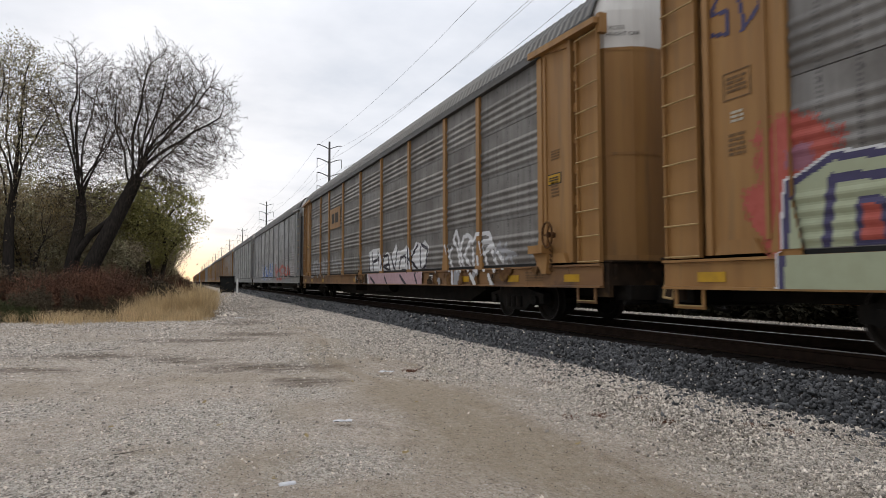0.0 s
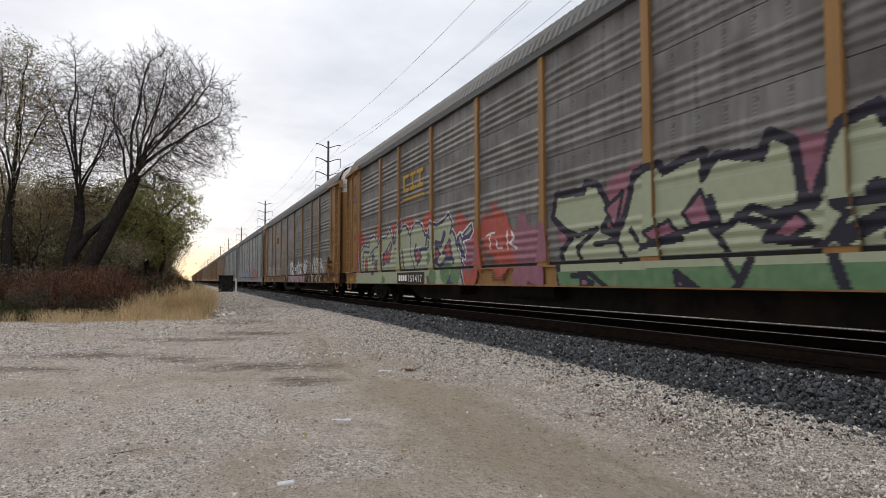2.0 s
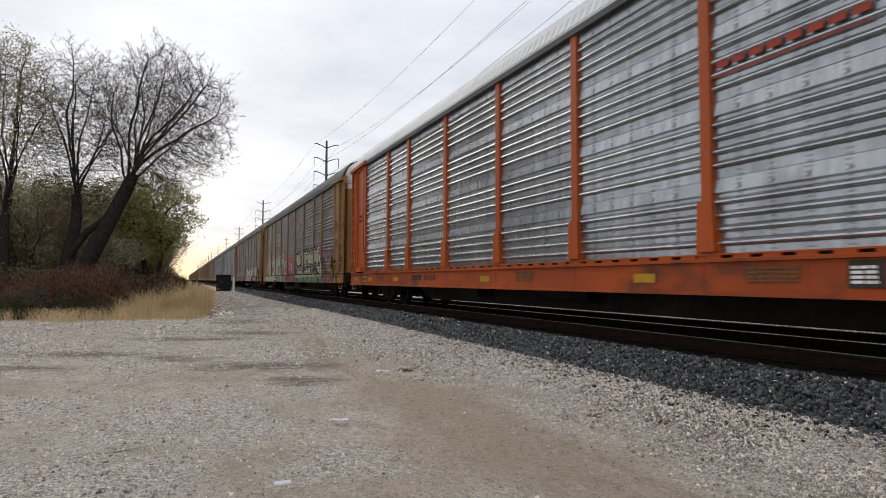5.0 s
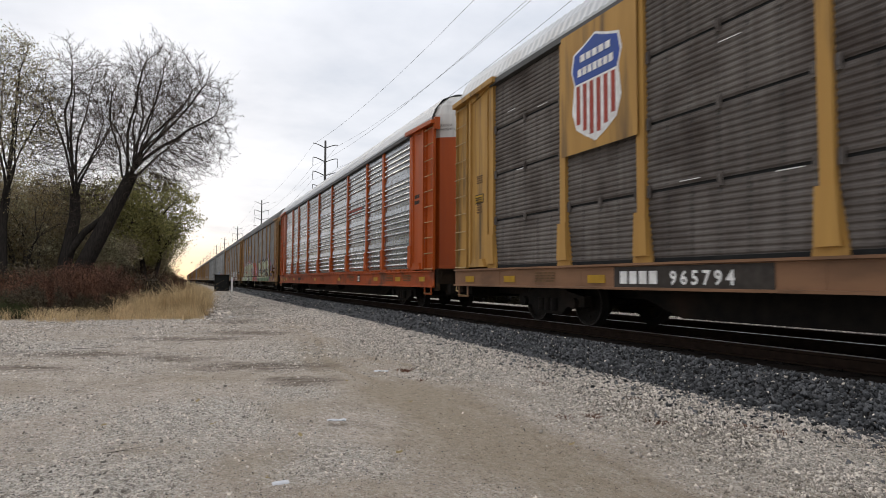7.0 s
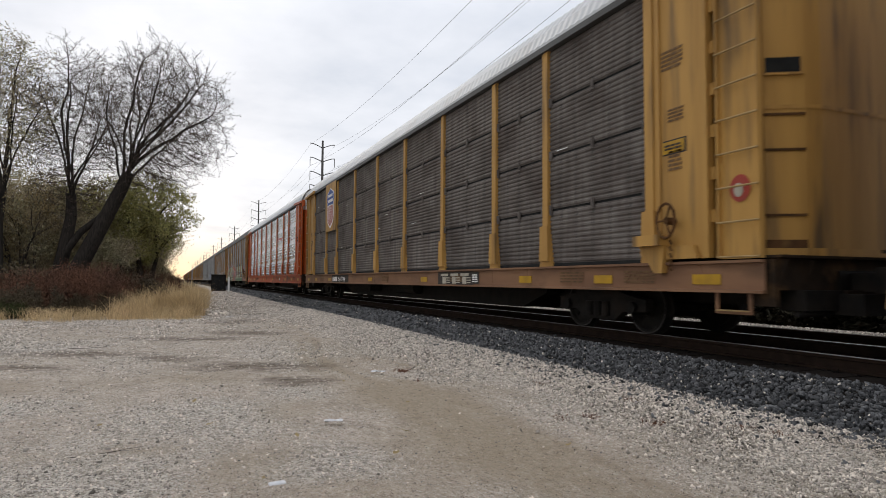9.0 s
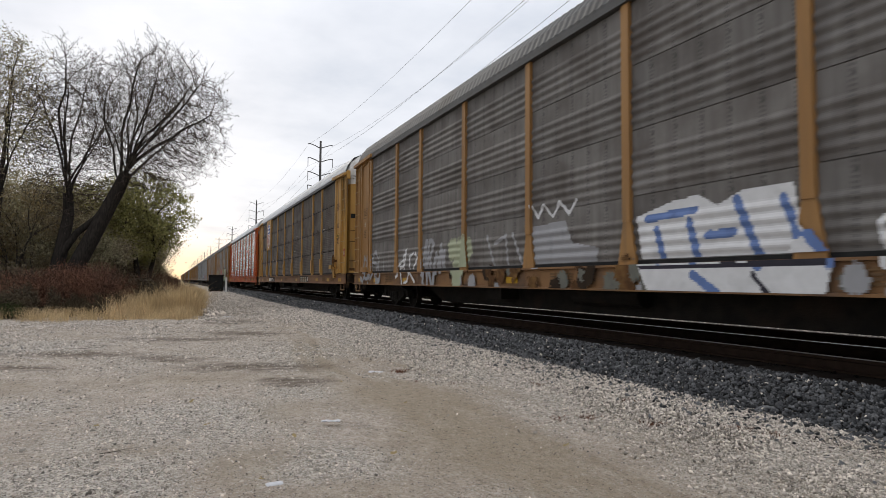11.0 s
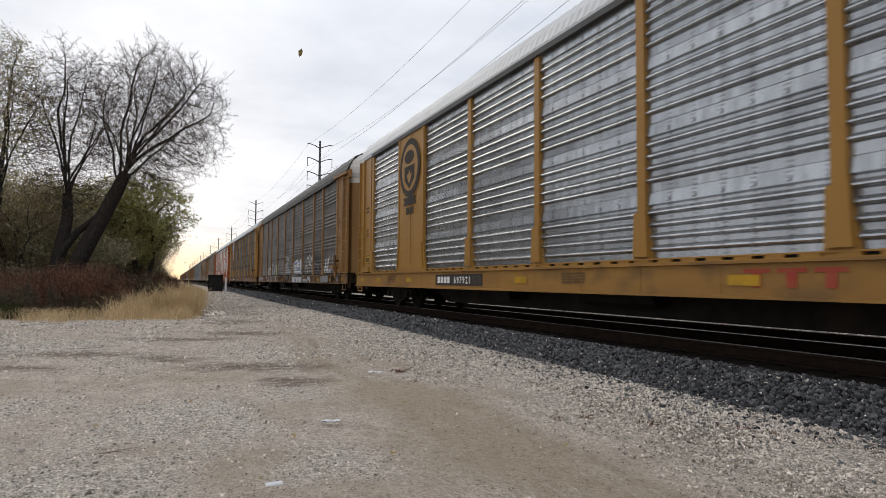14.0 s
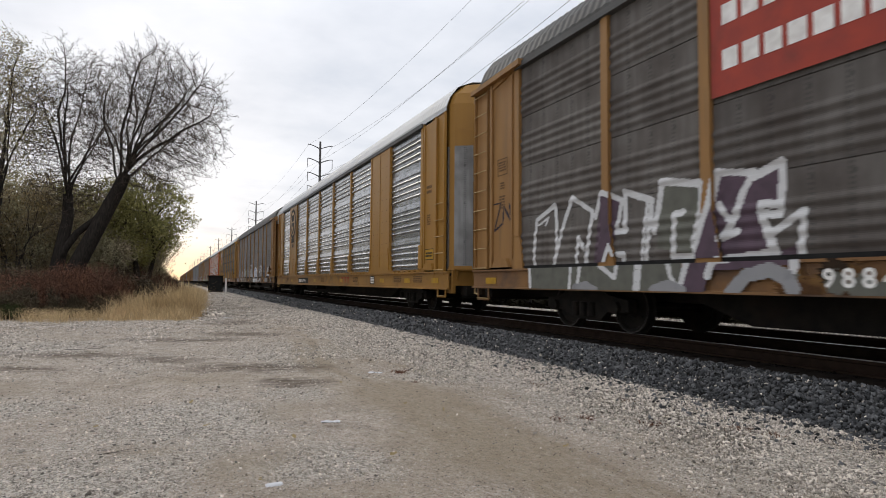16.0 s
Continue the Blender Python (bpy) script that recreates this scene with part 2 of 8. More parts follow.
M["stone_pale"] = islands(surf("pale_limestone_chip", (0.62, 0.557, 0.485), (0.47, 0.415, 0.354), 9, 0.9, 0, 0.3, 60, world_space=True), 0.28, 1.5)
M["stone_tan"] = islands(surf("tan_grit", (0.40, 0.335, 0.26), (0.28, 0.235, 0.185), 9, 0.95, 0, 0.3, 60, world_space=True), 0.25, 1.7)
M["bark"] = surf("dark_grey_brown_bark", (0.022, 0.019, 0.017), (0.04, 0.034, 0.029), 6, 0.95, 0, 0.6, 25, (3, 3, 0.6), world_space=True)
# oil-dark stone with the train's shade put into the colour too
M["stone_oily_shaded"] = islands(surf("oily_shaded_ballast_stone", (0.007, 0.006, 0.0055), (0.011, 0.0095, 0.0085), 9, 0.85, 0, 0.4, 60, world_space=True), 0.4, 2.0)
M["stem"] = surf("dark_brown_stem", (0.05, 0.033, 0.025), (0.035, 0.025, 0.019), 3, 0.95, world_space=True)
M["twig"] = surf("bare_brown_twig", (0.085, 0.067, 0.055), (0.055, 0.045, 0.038), 3, 0.95, world_space=True)
M["leaf_brown"] = islands(surf("withered_brown_leaf", (0.34, 0.265, 0.13), (0.25, 0.19, 0.10), 2, 0.9, world_space=True), 0.6, 1.4)
M["leaf_olive"] = islands(surf("fading_olive_leaf", (0.275, 0.25, 0.083), (0.19, 0.18, 0.066), 0.5, 0.85, world_space=True), 0.6, 1.4)
M["leaf_red"] = islands(surf("russet_brush_leaf", (0.165, 0.08, 0.05), (0.125, 0.066, 0.044), 0.6, 0.9, world_space=True), 0.6, 1.4)
M["leaf_dark"] = islands(surf("dull_dark_leaf", (0.29, 0.265, 0.155), (0.28, 0.225, 0.15), 0.6, 0.9, world_space=True), 0.6, 1.4)
M["brush_dark"] = islands(surf("dark_brush_leaf", (0.085, 0.066, 0.042), (0.07, 0.056, 0.038), 0.6, 0.9, world_space=True), 0.6, 1.4)
M["straw"] = islands(surf("dry_golden_grass", (0.64, 0.48, 0.28), (0.50, 0.37, 0.20), 0.5, 0.9, world_space=True), 0.6, 1.3)
M["weed"] = islands(surf("low_green_weed", (0.05, 0.06, 0.025), (0.06, 0.06, 0.03), 0.5, 0.9, world_space=True), 0.6, 1.3)
M["pylon"] = surf("weathered_steel_pole", (0.09, 0.085, 0.085), (0.12, 0.115, 0.11), 2, 0.7, 0.3)
M["wire"] = surf("grey_conductor", (0.10, 0.10, 0.105), (0.12, 0.12, 0.12), 2, 0.6, 0.3)
M["litter"] = surf("crumpled_white_paper", (0.75, 0.74, 0.74), (0.6, 0.6, 0.62), 20, 0.8, 0, 0.3, 60)
M["spray_green"] = surf("spray_green_paint", (0.29, 0.31, 0.205), (0.31, 0.335, 0.225), 6, 0.65, 0, 0.05, 30, stain=(0.21, 0.23, 0.155), stain_at=(0.58, 0.8), stain_scale=3)
M["spray_dark"] = surf("spray_dark_paint", (0.02, 0.018, 0.028), (0.017, 0.015, 0.024), 6, 0.65, 0, 0.05, 30, stain=(0.011, 0.01, 0.015), stain_at=(0.58, 0.8), stain_scale=3)
M["spray_purple"] = surf("spray_purple_paint", (0.055, 0.048, 0.105), (0.045, 0.04, 0.085), 6, 0.65, 0, 0.05, 30, stain=(0.03, 0.026, 0.055), stain_at=(0.58, 0.8), stain_scale=3)
M["spray_red"] = surf("spray_red_paint", (0.3, 0.062, 0.045), (0.36, 0.085, 0.065), 6, 0.65, 0, 0.05, 30, stain=(0.25, 0.045, 0.035), stain_at=(0.58, 0.8), stain_scale=3)
M["spray_pink"] = surf("spray_pink_paint", (0.21, 0.085, 0.115), (0.25, 0.105, 0.135), 6, 0.65, 0, 0.05, 30, stain=(0.15, 0.075, 0.095), stain_at=(0.58, 0.8), stain_scale=3)
M["spray_white"] = surf("spray_white_paint", (0.5, 0.5, 0.5), (0.561, 0.561, 0.561), 6, 0.65, 0, 0.05, 30, stain=(0.363, 0.363, 0.363), stain_at=(0.58, 0.8), stain_scale=3)
M["spray_leaf"] = surf("spray_leaf_paint", (0.085, 0.155, 0.075), (0.11, 0.19, 0.095), 6, 0.65, 0, 0.05, 30, stain=(0.17, 0.19, 0.12), stain_at=(0.58, 0.8), stain_scale=3)
M["spray_grey"] = surf("spray_grey_paint", (0.24, 0.24, 0.245), (0.255, 0.255, 0.264), 6, 0.65, 0, 0.05, 30, stain=(0.165, 0.165, 0.171), stain_at=(0.58, 0.8), stain_scale=3)
M["spray_blue"] = surf("spray_blue_paint", (0.1, 0.16, 0.34), (0.085, 0.136, 0.289), 6, 0.65, 0, 0.05, 30, stain=(0.055, 0.088, 0.187), stain_at=(0.58, 0.8), stain_scale=3)
M["spray_moss"] = surf("spray_moss_paint", (0.115, 0.115, 0.095), (0.095, 0.095, 0.08), 6, 0.7, 0, 0.05, 30, stain=(0.07, 0.07, 0.06), stain_at=(0.58, 0.8), stain_scale=3)
M["spray_plum"] = surf("spray_plum_paint", (0.085, 0.055, 0.075), (0.07, 0.047, 0.062), 6, 0.7, 0, 0.05, 30, stain=(0.05, 0.035, 0.045), stain_at=(0.58, 0.8), stain_scale=3)
M["spray_rose"] = surf("spray_rose_paint", (0.40, 0.27, 0.29), (0.35, 0.235, 0.25), 6, 0.7, 0, 0.05, 30, stain=(0.25, 0.16, 0.17), stain_at=(0.58, 0.8), stain_scale=3)
M["bud"] = islands(surf("dark_brown_bud", (0.10, 0.078, 0.055), (0.075, 0.058, 0.042), 2, 0.9, world_space=True), 0.6, 1.4)
# near-black leaf for the hedge added as dark backing beyond the track
M["bramble"] = islands(surf("near_black_backing_leaf", (0.03, 0.027, 0.018), (0.022, 0.02, 0.014), 0.6, 0.95, world_space=True), 0.5, 1.5)

# ---- building helpers ----


class Shape:
    """Collects points and faces for one mesh."""

    def __init__(self):
        self.v, self.f, self.k = [], [], []

    def add(self, v, f, k=0):
        n = len(self.v)
        self.v += [tuple(p) for p in v]
        self.f += [tuple(i + n for i in q) for q in f]
        self.k += [k] * len(f)
        return self

    def box(self, x0, x1, y0, y1, z0, z1, k=0):
        v = [(x, y, z) for x in (x0, x1) for y in (y0, y1) for z in (z0, z1)]
        return self.add(v, [(0, 1, 3, 2), (4, 6, 7, 5), (0, 4, 5, 1), (2, 3, 7, 6), (0, 2, 6, 4), (1, 5, 7, 3)], k)

    def prism(self, outline, x0, x1, k=0):
        """An outline in y and z (anticlockwise seen from -x), given thickness along x."""
        n = len(outline)
        v = [(x0, y, z) for y, z in outline] + [(x1, y, z) for y, z in outline]
        f = [tuple(range(n)), tuple(range(2 * n - 1, n - 1, -1))] + [(i, i + n, (i + 1) % n + n, (i + 1) % n) for i in range(n)]
        return self.add(v, f, k)

    def sweep(self, outline, y0, y1, k=0, caps=True):
        """An outline in x and z drawn out along y."""
        n = len(outline)
        v = [(x, y0, z) for x, z in outline] + [(x, y1, z) for x, z in outline]
        f = [(i, (i + 1) % n, (i + 1) % n + n, i + n) for i in range(n)]
        if caps:
            f += [tuple(range(n - 1, -1, -1)), tuple(range(n, 2 * n))]
        return self.add(v, f, k)

    def tube(self, a, b, r0, r1=None, n=6, k=0, caps=True):
        a, b = Vector(a), Vector(b)
        d = (b - a).normalized()
        s = d.orthogonal().normalized()
        u = d.cross(s)
        v = []
        for p, r in ((a, r0), (b, r0 if r1 is None else r1)):
            v += [p + (s * math.cos(2 * math.pi * i / n) + u * math.sin(2 * math.pi * i / n)) * r for i in range(n)]
        f = [(i, (i + 1) % n, (i + 1) % n + n, i + n) for i in range(n)]
        if caps:
            f += [tuple(range(n - 1, -1, -1)), tuple(range(n, 2 * n))]
        return self.add(v, f, k)

    def lathe(self, rings, n=24, k=0):
        """Rings of (x, radius) round the x axis."""
        v = [(x, r * math.cos(2 * math.pi * i / n), r * math.sin(2 * math.pi * i / n)) for x, r in rings for i in range(n)]
        f = [(j * n + i, j * n + (i + 1) % n, (j + 1) * n + (i + 1) % n, (j + 1) * n + i) for j in range(len(rings) - 1) for i in range(n)]
        return self.add(v, f, k)

    def mesh(self, name, mats, smooth=False):
        me = bpy.data.meshes.new(name)
        me.from_pydata(self.v, [], self.f)
        for m in (mats if isinstance(mats, (list, tuple)) else [mats]):
            me.materials.append(m)
        if any(self.k):
            me.polygons.foreach_set("material_index", self.k)
        if smooth:
            me.polygons.foreach_set("use_smooth", [True] * len(self.f))
        bm = bmesh.new()
        bm.from_mesh(me)
        bmesh.ops.recalc_face_normals(bm, faces=bm.faces)
        bm.to_mesh(me)
        bm.free()
        return me


def part(name, mesh, parent, at=None, label="", kind=""):
    ob = new(name, mesh)
    ob.parent = parent
    if at is not None:
        ob.matrix_basis = at
    return tagged(ob, label, kind=kind)


def raw_mesh(name, verts, faces, mat, smooth=False):
    """A mesh from arrays of points and equal-sided faces."""
    verts, faces = np.asarray(verts, np.float32), np.asarray(faces, np.int32)
    me = bpy.data.meshes.new(name)
    me.vertices.add(len(verts))
    me.vertices.foreach_set("co", verts.ravel())
    n, s = faces.shape
    me.loops.add(n * s)
    me.loops.foreach_set("vertex_index", faces.ravel())
    me.polygons.add(n)
    me.polygons.foreach_set("loop_start", np.arange(0, n * s, s, dtype=np.int32))
    if smooth:
        me.polygons.foreach_set("use_smooth", np.ones(n, bool))
    me.materials.append(mat)
    me.update(calc_edges=True)
    return me


def letters(text, height, mat):
    """Lettering as a flat mesh in the y-z plane, read from the -x side, its left end at the origin."""
    cu = bpy.data.curves.new("lettering", "FONT")
    cu.body, cu.size, cu.extrude, cu.resolution_u = text, height * 1.4, 0.0, 2
    cu.space_character, cu.offset = (1.45, height * 0.03) if text.isdigit() else (1.0, 0.0)
    ob = new("lettering", cu)
    me = bpy.data.meshes.new_from_object(ob.evaluated_get(bpy.context.evaluated_depsgraph_get()))
    bpy.data.objects.remove(ob)
    bpy.data.curves.remove(cu)
    # x of the text runs towards -y (to the right, seen from -x); y of the text is up
    me.transform(Matrix(((0, 0, -1, 0), (-1, 0, 0, 0), (0, 1, 0, 0), (0, 0, 0, 1))))
    me.materials.clear()
    me.materials.append(mat)
    return me


# ---- the ground ----
RAIL_TOP, TRACK_X = 0.495, 7.75


def ground_material():
    m = bpy.data.materials.new("gravel_lot_and_verge")
    m.use_nodes = True
    nt = m.node_tree
    N, L = nt.nodes.new, nt.links.new
    b = nt.nodes["Principled BSDF"]
    b.inputs["Roughness"].default_value, b.inputs["Specular IOR Level"].default_value = 0.95, 0.04
    geo, sep = N("ShaderNodeNewGeometry"), N("ShaderNodeSeparateXYZ")
    P = geo.outputs["Position"]
    L(P, sep.inputs[0])

    def nz(scale, st=(1, 1, 1), detail=5, rough=0.55):
        mp, n = N("ShaderNodeMapping"), N("ShaderNodeTexNoise")
        mp.inputs["Scale"].default_value = st
        L(P, mp.inputs[0])
        n.inputs["Scale"].default_value, n.inputs["Detail"].default_value, n.inputs["Roughness"].default_value = scale, detail, rough
        L(mp.outputs[0], n.inputs["Vector"])
        return n.outputs[0]

    def rg(v, a, z, lo=0.0, hi=1.0):
        r = N("ShaderNodeMapRange")
        for k, x in (("From Min", a), ("From Max", z), ("To Min", lo), ("To Max", hi)):
            r.inputs[k].default_value = x
        L(v, r.inputs["Value"])
        return r.outputs[0]

    def op(o, x, y):
        n = N("ShaderNodeMath")
        n.operation = o
        for i, s in ((0, x), (1, y)):
            if isinstance(s, (int, float)):
                n.inputs[i].default_value = s
            else:
                L(s, n.inputs[i])
        return n.outputs[0]

    def mix(f, a, z, kind="MIX"):
        x = N("ShaderNodeMixRGB")
        x.blend_type = kind
        L(f, x.inputs[0]) if not isinstance(f, float) else None
        if isinstance(f, float):
            x.inputs[0].default_value = f
        for i, c in ((1, a), (2, z)):
            if isinstance(c, tuple):
                x.inputs[i].default_value = (*c, 1)
            else:
                L(c, x.inputs[i])
        return x.outputs[0]

    vo = N("ShaderNodeTexVoronoi")
    vo.inputs["Scale"].default_value = 30
    L(P, vo.inputs["Vector"])
    vs = N("ShaderNodeSeparateColor")
    L(vo.outputs["Color"], vs.inputs[0])
    def mark(name):
        at = N("ShaderNodeAttribute")
        at.attribute_name = name
        return at.outputs["Fac"]

    vo2 = N("ShaderNodeTexVoronoi")
    vo2.inputs["Scale"].default_value = 105
    L(P, vo2.inputs["Vector"])
    vs2 = N("ShaderNodeSeparateColor")
    L(vo2.outputs["Color"], vs2.inputs[0])
    grain = nz(90, (1, 1, 1), 3, 0.7)
    blotch = nz(3.2, (1, 0.7, 1), 7, 0.72)
    # trodden dirt, loose pale chips and brown sand
    dirt = mix(rg(blotch, 0.36, 0.64), (0.67, 0.58, 0.49), (0.42, 0.35, 0.28))
    speck = nz(26, (1, 0.55, 1), 4, 0.8)
    dirt = mix(rg(speck, 0.56, 0.63, 0.0, 0.85), dirt, (0.88, 0.80, 0.70))
    dirt = mix(rg(speck, 0.44, 0.37, 0.0, 0.85), dirt, (0.20, 0.165, 0.135))
    dirt = mix(rg(grain, 0.5, 0.72, 0.0, 0.8), dirt, (0.70, 0.65, 0.58))
    dirt = mix(rg(grain, 0.44, 0.30, 0.0, 0.7), dirt, (0.20, 0.165, 0.135))
    dirt = mix(rg(vs2.outputs[1], 0.86, 0.95, 0.0, 0.85), dirt, (0.74, 0.70, 0.64))
    dirt = mix(rg(vs2.outputs[0], 0.9, 0.97, 0.0, 0.7), dirt, (0.16, 0.14, 0.115))
    chips = mix(rg(vs.outputs[0], 0.0, 1.0), (0.36, 0.32, 0.27), (0.88, 0.81, 0.72))
    chips = mix(rg(vs2.outputs[0], 0.6, 0.8, 0.0, 0.75), chips, (0.17, 0.15, 0.125))
    chips = mix(rg(vs2.outputs[1], 0.7, 0.95, 0.0, 0.85), chips, (0.82, 0.78, 0.71))
    grit = rg(vs2.outputs[2], 0.86, 0.97, 0.0, 0.8)
    sand = mix(rg(nz(20, (1, 1, 1), 6, 0.7), 0.35, 0.7), (0.45, 0.37, 0.27), (0.33, 0.27, 0.19))
    sand = mix(rg(speck, 0.57, 0.68, 0.0, 0.5), sand, (0.50, 0.44, 0.36))
    sand = mix(rg(speck, 0.41, 0.33, 0.0, 0.6), sand, (0.15, 0.115, 0.08))
    sand = mix(grit, sand, (0.46, 0.41, 0.335))
    x, y = sep.outputs[0], sep.outputs[1]
    wob = rg(nz(0.5, (1, 0.5, 1), 4), 0.3, 0.7, -0.9, 0.9)
    ragged = op("MULTIPLY", op("SUBTRACT", nz(9, (1, 1, 1), 6, 0.8), 0.5), 3.0)
    lot = mix(rg(op("ADD", mark("gravel"), ragged), 0.1, 0.9), dirt, chips)
    s = rg(op("ADD", op("MULTIPLY", mark("soil"), 1.6), ragged), 0.05, 1.5, 0.0, 0.78)
    lot = mix(s, lot, sand)
    # dark damp streaks and tyre marks
    damp = rg(op("ADD", mark("damp"), op("MULTIPLY", op("SUBTRACT", nz(4.5, (0.6, 1.6, 1), 7, 0.75), 0.5), 2.8)), 0.2, 1.1, 0.0, 0.9)
    lot = mix(damp, lot, (0.15, 0.12, 0.095))
    verge = mix(rg(nz(0.8), 0.35, 0.65), (0.16, 0.12, 0.065), (0.09, 0.07, 0.045))
    verge = mix(rg(nz(7), 0.4, 0.7), verge, (0.24, 0.18, 0.09))
    left = rg(op("ADD", op("ADD", op("MULTIPLY", x, -0.10), op("MULTIPLY", y, 0.9)), op("MULTIPLY", wob, 0.9)), 21.3, 22.3)
    inside = rg(op("ADD", op("ADD", x, wob), op("MULTIPLY", y, -0.022)), 0.6, 1.9, 1.0, 0.0)
    far_left = op("MAXIMUM", op("MULTIPLY", left, inside), rg(op("ADD", x, wob), -13.0, -14.0))
    lot = mix(far_left, lot, verge)
    lot = mix(rg(op("ADD", x, wob), 14.0, 14.6), lot, verge)
    lot = mix(1.0, lot, (0.84, 0.83, 0.82), "MULTIPLY")
    L(lot, b.inputs["Base Color"])
    bp = N("ShaderNodeBump")
    bp.inputs["Strength"].default_value, bp.inputs["Distance"].default_value = 1.0, 0.035
    hgt = op("ADD", op("MULTIPLY", vo.outputs["Distance"], 0.6), nz(30, (1, 1, 1), 6, 0.75))
    L(hgt, bp.inputs["Height"])
    L(bp.outputs[0], b.inputs["Normal"])
    return m


# loose patches of the lot, each as middle x, y and half its length along and across the view
SANDY = ((2.2, 4.5, 0.75, 1.0), (1.0, 6.45, 0.5, 0.5), (0.62, 4.6, 0.28, 0.4), (1.19, 3.85, 0.6, 0.4), (2.6, 6.6, 1.2, 1.0), (0.8, 8.85, 0.9, 0.5), (-2.0, 9.1, 0.5, 0.6), (-0.23, 5.3, 0.3, 0.2), (-0.95, 5.5, 0.4, 0.25))
PALE = ((-0.18, 6.3, 1.1, 1.1), (-0.41, 4.7, 0.8, 0.7), (1.06, 4.6, 0.5, 0.5), (1.46, 7.25, 0.45, 0.6), (-1.6, 7.4, 0.8, 0.7), (2.4, 11.5, 1.6, 2.0), (-3.0, 14.5, 2.0, 1.5))
DAMP = ((-0.11, 11.3, 0.9, 0.5), (1.15, 9.85, 1.3, 0.5), (-1.67, 12.7, 1.4, 0.6), (1.43, 8.25, 0.6, 0.35), (1.6, 16.1, 1.0, 0.7), (1.7, 20.6, 0.8, 1.2), (-2.2, 10.9, 1.1, 0.35), (0.2, 14.8, 1.5, 0.5), (2.6, 24.5, 0.5, 1.2), (3.0, 31.0, 0.6, 3.0))
ACROSS = (math.cos(radians(23)), math.sin(radians(23)))


def patches(kind, x, y):
    x += 0.35 * noise.noise((x * 1.1, y * 1.1, 4)) + 0.12 * noise.noise((x * 4, y * 4, 4))
    y += 0.35 * noise.noise((x * 1.1, y * 1.1, 9)) + 0.12 * noise.noise((x * 4, y * 4, 9))
    c, s = ACROSS
    best = 0.0
    for a, b, u, v in kind:
        dx, dy = x - a, y - b
        best = max(best, 1.0 - ((dx * c - dy * s) / (u * 1.3)) ** 2 - ((dx * s + dy * c) / (v * 1.3)) ** 2)
    return best


def soil_at(x, y):
    """How sandy the lot is at a spot: wheel tracks along the railway and loose patches."""
    wob = 0.55 * noise.noise((x * 0.3, y * 0.22, 7))
    # two pairs of ruts that swing out of the lot and run along the railway
    a = np.interp(y, (0, 3.3, 4.7, 6.7, 9.5, 14, 24), (2.5, 2.48, 2.47, 2.34, 2.12, 2.77, 3.1))
    b = np.interp(y, (0, 3.2, 6.5, 10.6, 23), (3.9, 3.9, 3.7, 3.17, 3.1))
    fade = float(np.interp(y, (8, 20), (1.0, 0.3)))
    track = max(1.0 - abs(x + wob * 0.5 - a) / 0.75, 0.55 * (1.0 - abs(x + wob * 0.4 - b) / 0.3), 0.0) * fade
    track *= 1.0 + 0.45 * math.sin((x - a) * 17 + 2 * wob)
    patchy = noise.noise((x * 0.42, y * 0.42, 1.5)) + 0.5 * noise.noise((x * 1.3, y * 1.3, 2.5))
    return min(1.0, max(0.0, 0.95 * track + 0.45 * patchy + 0.6 * patches(SANDY, x, y))) * min(1.0, max(0.0, (4.4 - x) / 0.8))


def gravel_at(x, y):
    """How thickly loose pale chips lie."""
    return min(1.0, max(0.0, 0.9 * patches(PALE, x, y) + 0.8 * noise.noise((x * 0.7, y * 0.55, 21)) + 0.35 * noise.noise((x * 2.1, y * 1.9, 22)) + max(0.0, min(1.0, (x - 3.0) / 1.2)) + (0.35 if y > 20 else 0.0)))


def make_ground():
    def steps(a, z, fine, n):
        far = np.geomspace(1, 3000, n)
        return np.concatenate([a - far[::-1], np.arange(a, z + 1e-6, fine), z + far])
    xs, ys = steps(-10.0, 6.0, 0.12, 18), steps(0.0, 32.0, 0.14, 18)
    X, Y = np.meshgrid(xs, ys)
    Z = np.zeros_like(X)
    for i in range(X.shape[0]):
        for j in range(X.shape[1]):
            x, y = X[i, j], Y[i, j]
            if -12 < x < 4.9 and -6 < y < 32:
                Z[i, j] = 0.05 * noise.noise((x * 0.5, y * 0.35, 0)) + 0.02 * noise.noise((x * 1.7, y * 1.4, 3))
    n, m = X.shape
    idx = np.arange(n * m).reshape(n, m)
    faces = np.stack([idx[:-1, :-1], idx[:-1, 1:], idx[1:, 1:], idx[1:, :-1]], -1).reshape(-1, 4)
    me = raw_mesh("ground", np.stack([X, Y, Z], -1).reshape(-1, 3), faces, ground_material(), True)
    for name, what in (("soil", soil_at), ("gravel", gravel_at), ("damp", lambda u, v: max(0.0, patches(DAMP, u, v)))):
        field = me.attributes.new(name, "FLOAT", "POINT")
        field.data.foreach_set("value", np.array([what(u, v) for u, v in zip(X.ravel(), Y.ravel())], np.float32))
    tagged(new("ground", me), "pale gravel lot with sandy brown wheel tracks and verge", "ground", kind="structure")


make_ground()


